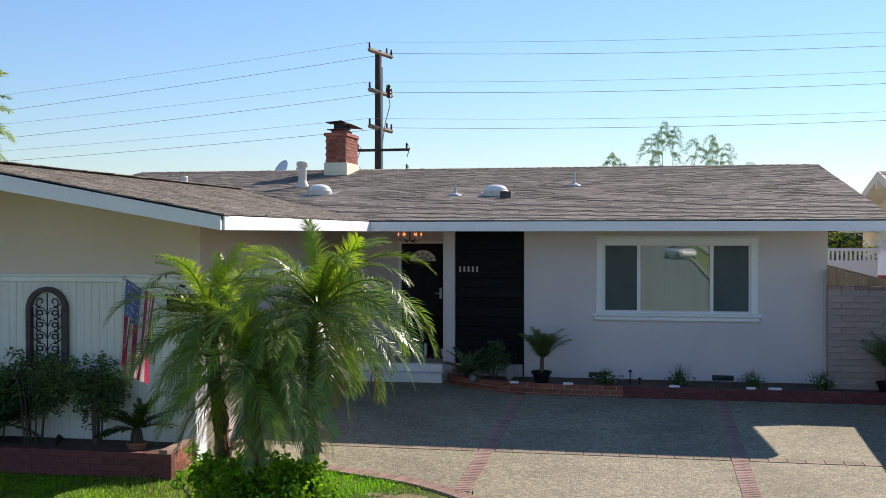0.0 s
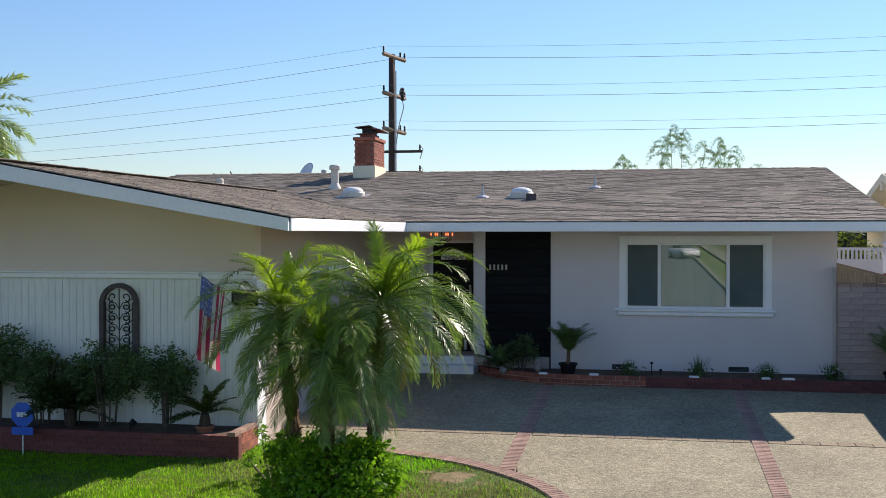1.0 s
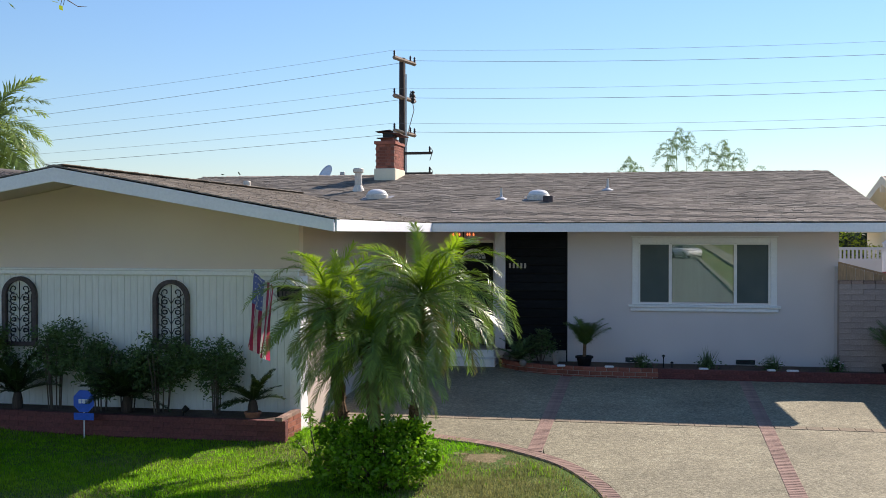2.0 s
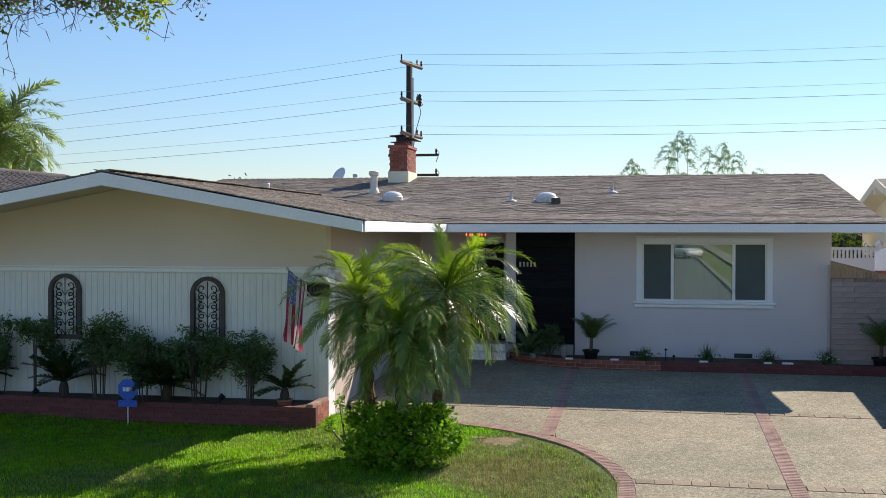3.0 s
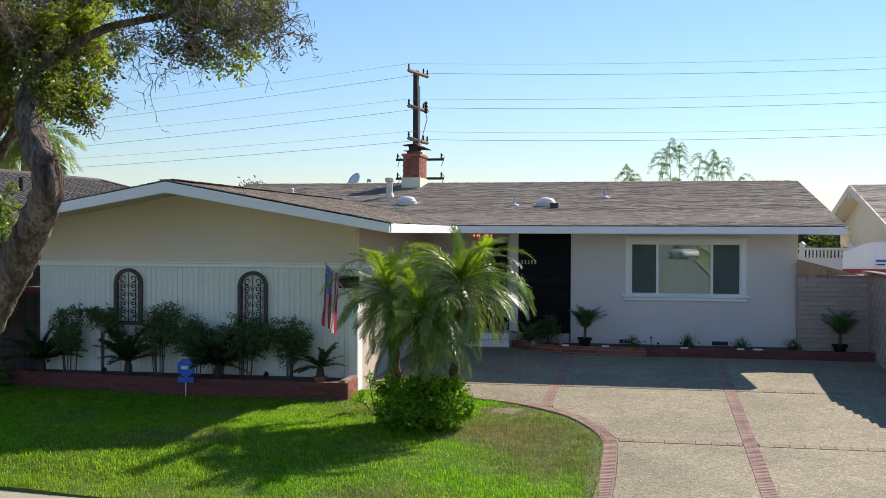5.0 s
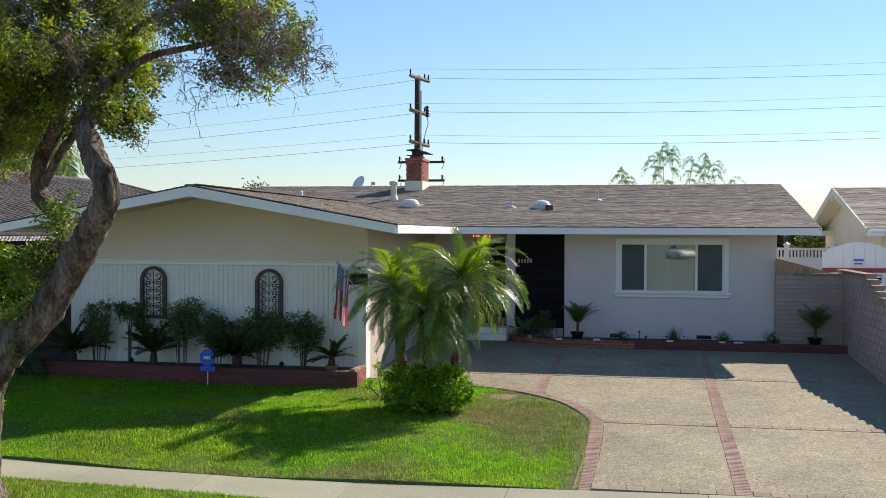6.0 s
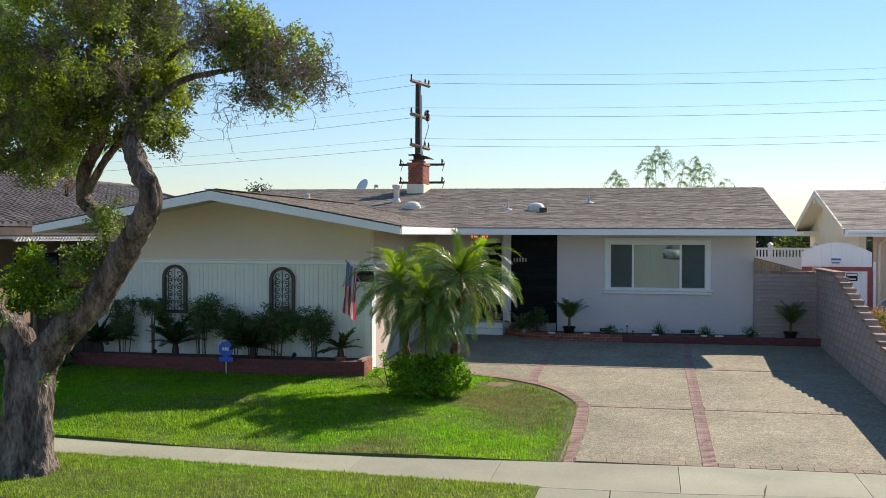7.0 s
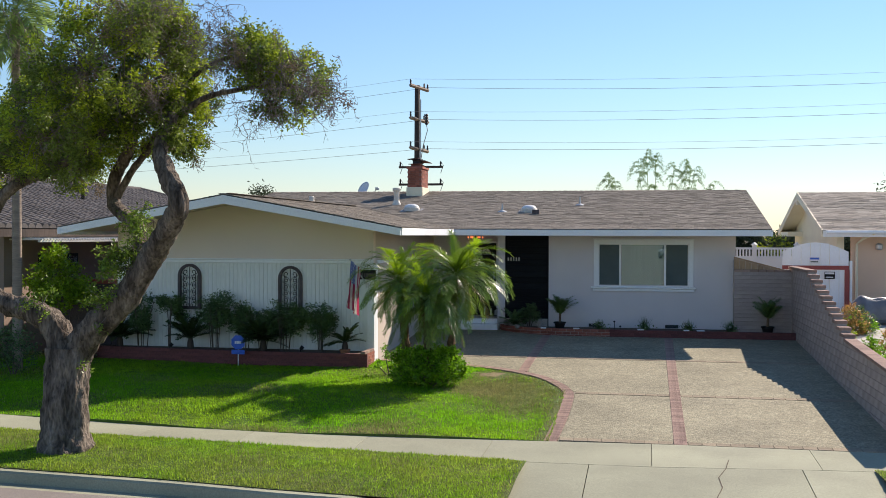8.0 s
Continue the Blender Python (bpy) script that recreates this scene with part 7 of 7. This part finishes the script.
for c in range(int(slope / 0.32)):
    p0 = Vector((LE + 0.04, 0, 2.985)) + run * (0.32 * c)
    y = LY0
    while y < LY1 + 0.5:
        k = len(V)
        lift = rs.uniform(0, 0.012)
        for dx, up in ((0, 0.045), (0.36, 0.02)):
            q = p0 + run * dx
            for j, (fy, fz) in enumerate(((0, 0), (0.07, 0.055), (0.2, 0.055), (0.28, 0.0))):
                V.append((q.x, y + fy, q.z + up + fz + lift))
        for j in range(3):
            Fq.append((k + j, k + j + 1, k + j + 5, k + j + 4))
        V.extend([(p0.x, y, p0.z), (p0.x, y + 0.29, p0.z)])
        Fq.append((k + 8, k + 9, k + 3, k + 2, k + 1, k))
        y += 0.30
raw("roof_tile", V, Fq, TILE, lroof, kind="stuff")
part("ridge_roll", tube(bmesh.new(), [(0, LY0, LR + 0.04), (0, LY1, LR + 0.04)], 0.1, 8), TILE, lroof)
part("hip_roll", tube(bmesh.new(), [(0, LY1, LR + 0.04), (LE, LY1 + 4.5, 3.0)], 0.1, 8), TILE, lroof)
part("vent_stack", tube(bmesh.new(), [(2.2, 1.0, 3.6), (2.2, 1.0, 4.25)], 0.06, 10), POLEWOOD, lroof)
part("fascia", boxed(LE - 0.02, LE + 0.02, LY0, 12, 2.78, 2.97), POLEWOOD, lroof, "dark fascia")
cover = part("patio_cover", boxed(4.5, 5.25, -6.4, 4.0, 2.70, 2.735), CORRUGATED, lh, "white corrugated patio cover")
for i in range(80):
    part("corrugation", tube(bmesh.new(), [(4.55, -6.35 + 0.13 * i, 2.745), (5.33, -6.35 + 0.13 * i, 2.725)], 0.026, 6), CORRUGATED, cover)
part("cover_fascia", boxed(5.25, 5.29, -6.42, 4.0, 2.655, 2.715), CORRUGATED, cover)
w = part("side_window", boxed(4.48, 4.54, -5.2, -3.4, 1.35, 2.35), BLACK, lh, "dark framed side window")
for y0, y1 in ((-5.12, -4.34), (-4.26, -3.48)):
    part("pane", boxed(4.545, 4.553, y0, y1, 1.43, 2.27), GLASS, w)
part("window_sill", boxed(4.5, 4.6, -5.3, -3.3, 1.27, 1.34), RED_PAINT, w)

low = thing("garden_wall", pose(-18.6, -4.9, -0.5), "low shaded peach stucco garden wall", "wall")
part("wall_body", boxed(-3.5, 1.6, 0, 0.2, 0, 1.7), PEACH, low)
part("wall_cap", boxed(-3.55, 1.65, -0.04, 0.24, 1.7, 1.76), TERRACOTTA, low)
sf = thing("side_fence", pose(-16.4, -5.2, -0.5), "grey boarded side gate between the houses", "gate")
for i in range(9):
    part("board", boxed(0.22 * i, 0.22 * i + 0.21, 0, 0.03, 0, 1.66), GREYWOOD, sf)
part("top_rail", boxed(-0.02, 2.02, -0.02, 0.05, 1.66, 1.76), RED_PAINT, sf, "dull red top rail")


def tall_palm(name, base, head, radius, length, count, seed, label, rises=(75, 50, 25, 0, -30, -55)):
    t = thing(name, Matrix.Translation(base), label, "palm")
    top = Vector(head) - Vector(base)
    pts = spline([(0, 0, -0.1), top * 0.3, top * 0.7, top], 6)
    part("trunk", rough_trunk(bmesh.new(), pts, [radius * (1.15 - 0.3 * i / len(pts)) for i in range(len(pts))], 14, seed, 0.03), GREY_PALM_BARK, t, "slender ringed grey trunk", smooth=True)
    meshes = [(a, frond_mesh("frond", length, a, 75 if a > -20 else 30, 46, length * 0.24, seed * 10 + i, QUEEN_LEAF, 0.03 * length / 3.0)) for i, a in enumerate(rises)]
    add_fronds(t, meshes, top, count, seed, -55, 80, (0.85, 1.1))
    return t


tall_palm("queen_palm", (-15.69, -7.8, -0.6), (-15.72, -7.8, 7.2), 0.095, 2.4, 24, 21, "slender queen palm with a smooth grey trunk")
tall_palm("queen_palm", (-36.8, 29, -0.6), (-36.6, 29, 7.6), 0.22, 4.0, 42, 22, "tall feathery palm standing behind the tiled house")

# small tree and shrubs in the next front garden
ct = bush("citrus_tree", pose(-15.62, -6.3, -0.55), [(0, 0, 2.0, 0.45), (0.4, 0, 1.75, 0.38), (-0.42, 0.1, 1.8, 0.4), (0.15, -0.2, 1.5, 0.36), (-0.3, -0.1, 1.45, 0.34), (0.55, 0.2, 1.5, 0.3), (-0.15, 0.1, 2.35, 0.3)], 5200, 0.1, CITRUS_LEAF, "small round citrus tree with bright leaves", seed=31, tips=34, category="tree", width=0.5)
part("trunk", tube(bmesh.new(), [(0, 0, -0.05), (0.02, 0, 0.7), (0, 0, 1.4)], [0.06, 0.05, 0.03], 8), GREY_PALM_BARK, ct, "pale thin trunk")
for i, (x, y, h, s) in enumerate(((-16.9, -6.6, 0.7, 0.5), (-18.2, -6.4, 0.9, 0.6), (-15.0, -6.4, 0.45, 0.35), (-19.6, -6.8, 0.8, 0.6), (-17.6, -7.6, 0.5, 0.45), (-15.35, -8.5, 0.95, 0.5), (-16.1, -8.6, 0.85, 0.5))):
    bush("garden_shrub", pose(x, y, -0.55), [(0, 0, h * 0.6, s), (0.3 * s, 0.1, h * 0.4, s * 0.8), (-0.5 * s, 0, h * 0.45, s * 0.8)], 1300, 0.08, SHRUB_LEAF, "dark shrub in the next front garden", seed=240 + i, group="shrubs in the next garden", tips=22)
for i, (x, y) in enumerate(((-17.25, -6.3), (-17.0, -6.5))):
    t = thing("bird_of_paradise_flower", pose(x, y, -0.55), "orange bird-of-paradise bloom on a tall stalk", "flower")
    part("stalk", tube(bmesh.new(), [(0, 0, 0), (0.05, 0, 1.35)], 0.015, 6), BUSH_LEAF, t)
    part("bloom", prism(bmesh.new(), [(0.05, 0, 1.33), (0.22, 0, 1.42), (0.12, 0, 1.46), (0.14, 0, 1.58), (0.06, 0, 1.45)], (0, 0.02, 0)), ORANGE_LEAF, t)

# feathery tree behind the roof ridge
ft = thing("feathery_tree", pose(-2.0, 22, -0.6), "light feathery tree rising behind the roof", "tree")
r = np.random.default_rng(77)
C = []
bm = bmesh.new()
for i, (dx, top) in enumerate(((-2.1, 6.3), (-1.75, 6.0), (-0.7, 6.9), (-0.35, 7.3), (0.05, 7.2), (0.85, 6.7), (1.5, 6.9), (1.75, 6.5), (2.45, 5.8))):
    stem = spline([(dx * 0.2, 0, 0), (dx * 0.5, r.normal(0, 0.2), 3.0), (dx * 0.9, r.normal(0, 0.3), top - 1.2), (dx, r.normal(0, 0.3), top - 0.2)], 4)
    stem = [Vector((q_[0] * 1.05, q_[1], q_[2] * 0.965)) for q_ in stem]
    tube(bm, stem, [0.022 - 0.018 * k / len(stem) for k in range(len(stem))], 5)
    for k in range(17):
        f = 0.55 + 0.45 * k / 16
        p = np.array(stem[min(int(f * (len(stem) - 1)), len(stem) - 1)])
        a = r.uniform(0, 2 * math.pi)
        ln = r.uniform(0.3, 0.6)
        for q_ in np.linspace(0.15, 1, 11):
            q = p + np.array((math.cos(a) * ln * q_, math.sin(a) * ln * q_, 0.42 * q_ - 0.75 * q_ * q_))
            C.append(q + r.normal(0, 0.024, (8, 3)))
part("trunk", bm, BAMBOO_LEAF, ft, "thin pale green stems")
quads("foliage", leaves(r, np.concatenate(C), 0.12, 0.009, droop=1.0), BAMBOO_LEAF, ft, kind="stuff", label="feathery light green leaves")

# far trees on the skyline
for i, (x, y, h, s) in enumerate(((-36.2, 62, 5.9, 1.4), (4.6, 40, 1.7, 0.8), (6.0, 41, 1.9, 0.8), (8.2, 62, 2.3, 0.9), (10.2, 63, 2.6, 1.0), (-40, 62, 4.4, 1.6), (17.5, 62, 5.2, 2.2), (20.5, 60, 4.6, 2.0), (14.5, 60, 3.4, 1.6), (9.5, 42, 2.2, 1.1), (12, 46, 2.6, 1.3), (1.0, 30, 2.2, 0.9), (3.0, 30.5, 2.4, 0.9), (5.0, 31, 2.3, 1.0), (7.2, 32, 2.5, 1.0))):
    bush("far_tree", pose(x, y, -0.6), [(0, 0, h, s), (s * 0.8, 0, h * 0.85, s * 0.8), (-s * 0.9, 0, h * 0.85, s * 0.8), (0.2, 0, h * 0.6, s), (-s * 1.5, 0.3, h * 0.65, s * 0.6), (s * 1.4, 0.3, h * 0.6, s * 0.6)], 6500, 0.34, FAR_LEAF, "hazy green tree on the skyline", seed=260 + i, group="trees on the skyline", category="tree", tips=22)
bush("yellow_shrub", pose(2.6, 14, -0.6), [(0, 0, 2.5, 0.5), (0.4, 0, 2.3, 0.45), (-0.4, 0, 2.2, 0.5)], 900, 0.12, YELLOW_SUNLIT_LEAF, "yellow-green shrub behind the picket fence", seed=280, tips=24)

# street across and a parked car that the window mirrors
sheet("cross_street", [[(x, y, -1.09 + 0.9 * max(0, (-30 - y) / 50)) for y in (-138, -80, -55, -30, -26.5)] for x in (-8.5, -5, -2, 1.0)], FAR_ASPHALT, "grey asphalt side street across", "road")
for x0, x1, m_, nm in ((1.0, 1.35, CONCRETE, "far_kerb"), (3.2, 4.7, CONCRETE, "side_pavement")):
    sheet(nm, [[(x, y, -0.97 + 0.9 * max(0, (-30 - y) / 50)) for y in (-138, -80, -55, -30, -26.5)] for x in (x0, x1)], m_, "pale concrete edge of the side street", "pavement")
car = thing("parked_car", pose(0.1, -85, -1.09 + 0.9 * 55 / 50 + 0.02, 0, 0, 70), "white sedan parked along the side street", "car")
SECT = [(-2.2, 0.75, 0.45, 0.80), (-1.9, 0.82, 0.25, 0.92), (-1.2, 0.86, 0.22, 0.98), (0.0, 0.87, 0.22, 0.98), (1.2, 0.86, 0.22, 0.95), (1.9, 0.80, 0.25, 0.82), (2.2, 0.70, 0.42, 0.68)]


def loft(sections):
    bm = bmesh.new()
    rings = [[bm.verts.new(p) for p in ((x, -w * 0.92, zb), (x, -w, (zb + zt) / 2), (x, -w * 0.93, zt), (x, 0, zt + 0.03), (x, w * 0.93, zt), (x, w, (zb + zt) / 2), (x, w * 0.92, zb))] for x, w, zb, zt in sections]
    for a, b in zip(rings, rings[1:]):
        for k in range(7):
            bm.faces.new((a[k], a[(k + 1) % 7], b[(k + 1) % 7], b[k]))
    bm.faces.new(rings[0])
    bm.faces.new(rings[-1][::-1])
    bmesh.ops.recalc_face_normals(bm, faces=bm.faces[:])
    return bm


part("body", loft(SECT), CARPAINT, car, smooth=True)
part("cabin", loft([(-1.45, 0.70, 0.9, 0.99), (-0.8, 0.66, 0.9, 1.42), (0.1, 0.66, 0.9, 1.46), (0.95, 0.70, 0.9, 0.98)]), SCREEN, car, "dark glazed cabin")
part("roof_panel", loft([(-0.8, 0.62, 1.41, 1.45), (-0.2, 0.63, 1.42, 1.48), (0.12, 0.62, 1.42, 1.47)]), CARPAINT, car)
for x in (-1.35, 1.35):
    for y in (-0.8, 0.8):
        wh = part("wheel", lathe(bmesh.new(), [(0.2, -0.1), (0.31, -0.09), (0.32, 0), (0.31, 0.09), (0.2, 0.1)], 18), RUBBER, car)
        wh.matrix_basis = Matrix.Translation((x, y, 0.32)) @ Matrix.Rotation(radians(90), 4, "X")
        part("rim", lathe(bmesh.new(), [(0.19, -0.105), (0.1, -0.115), (0.1, 0.115), (0.19, 0.105)], 12), METAL, wh)
for y in (-0.55, 0.55):
    part("headlight", boxed(2.12, 2.22, y - 0.16, y + 0.16, 0.58, 0.68, bevel=0.02), SIGN_WHITE, car)
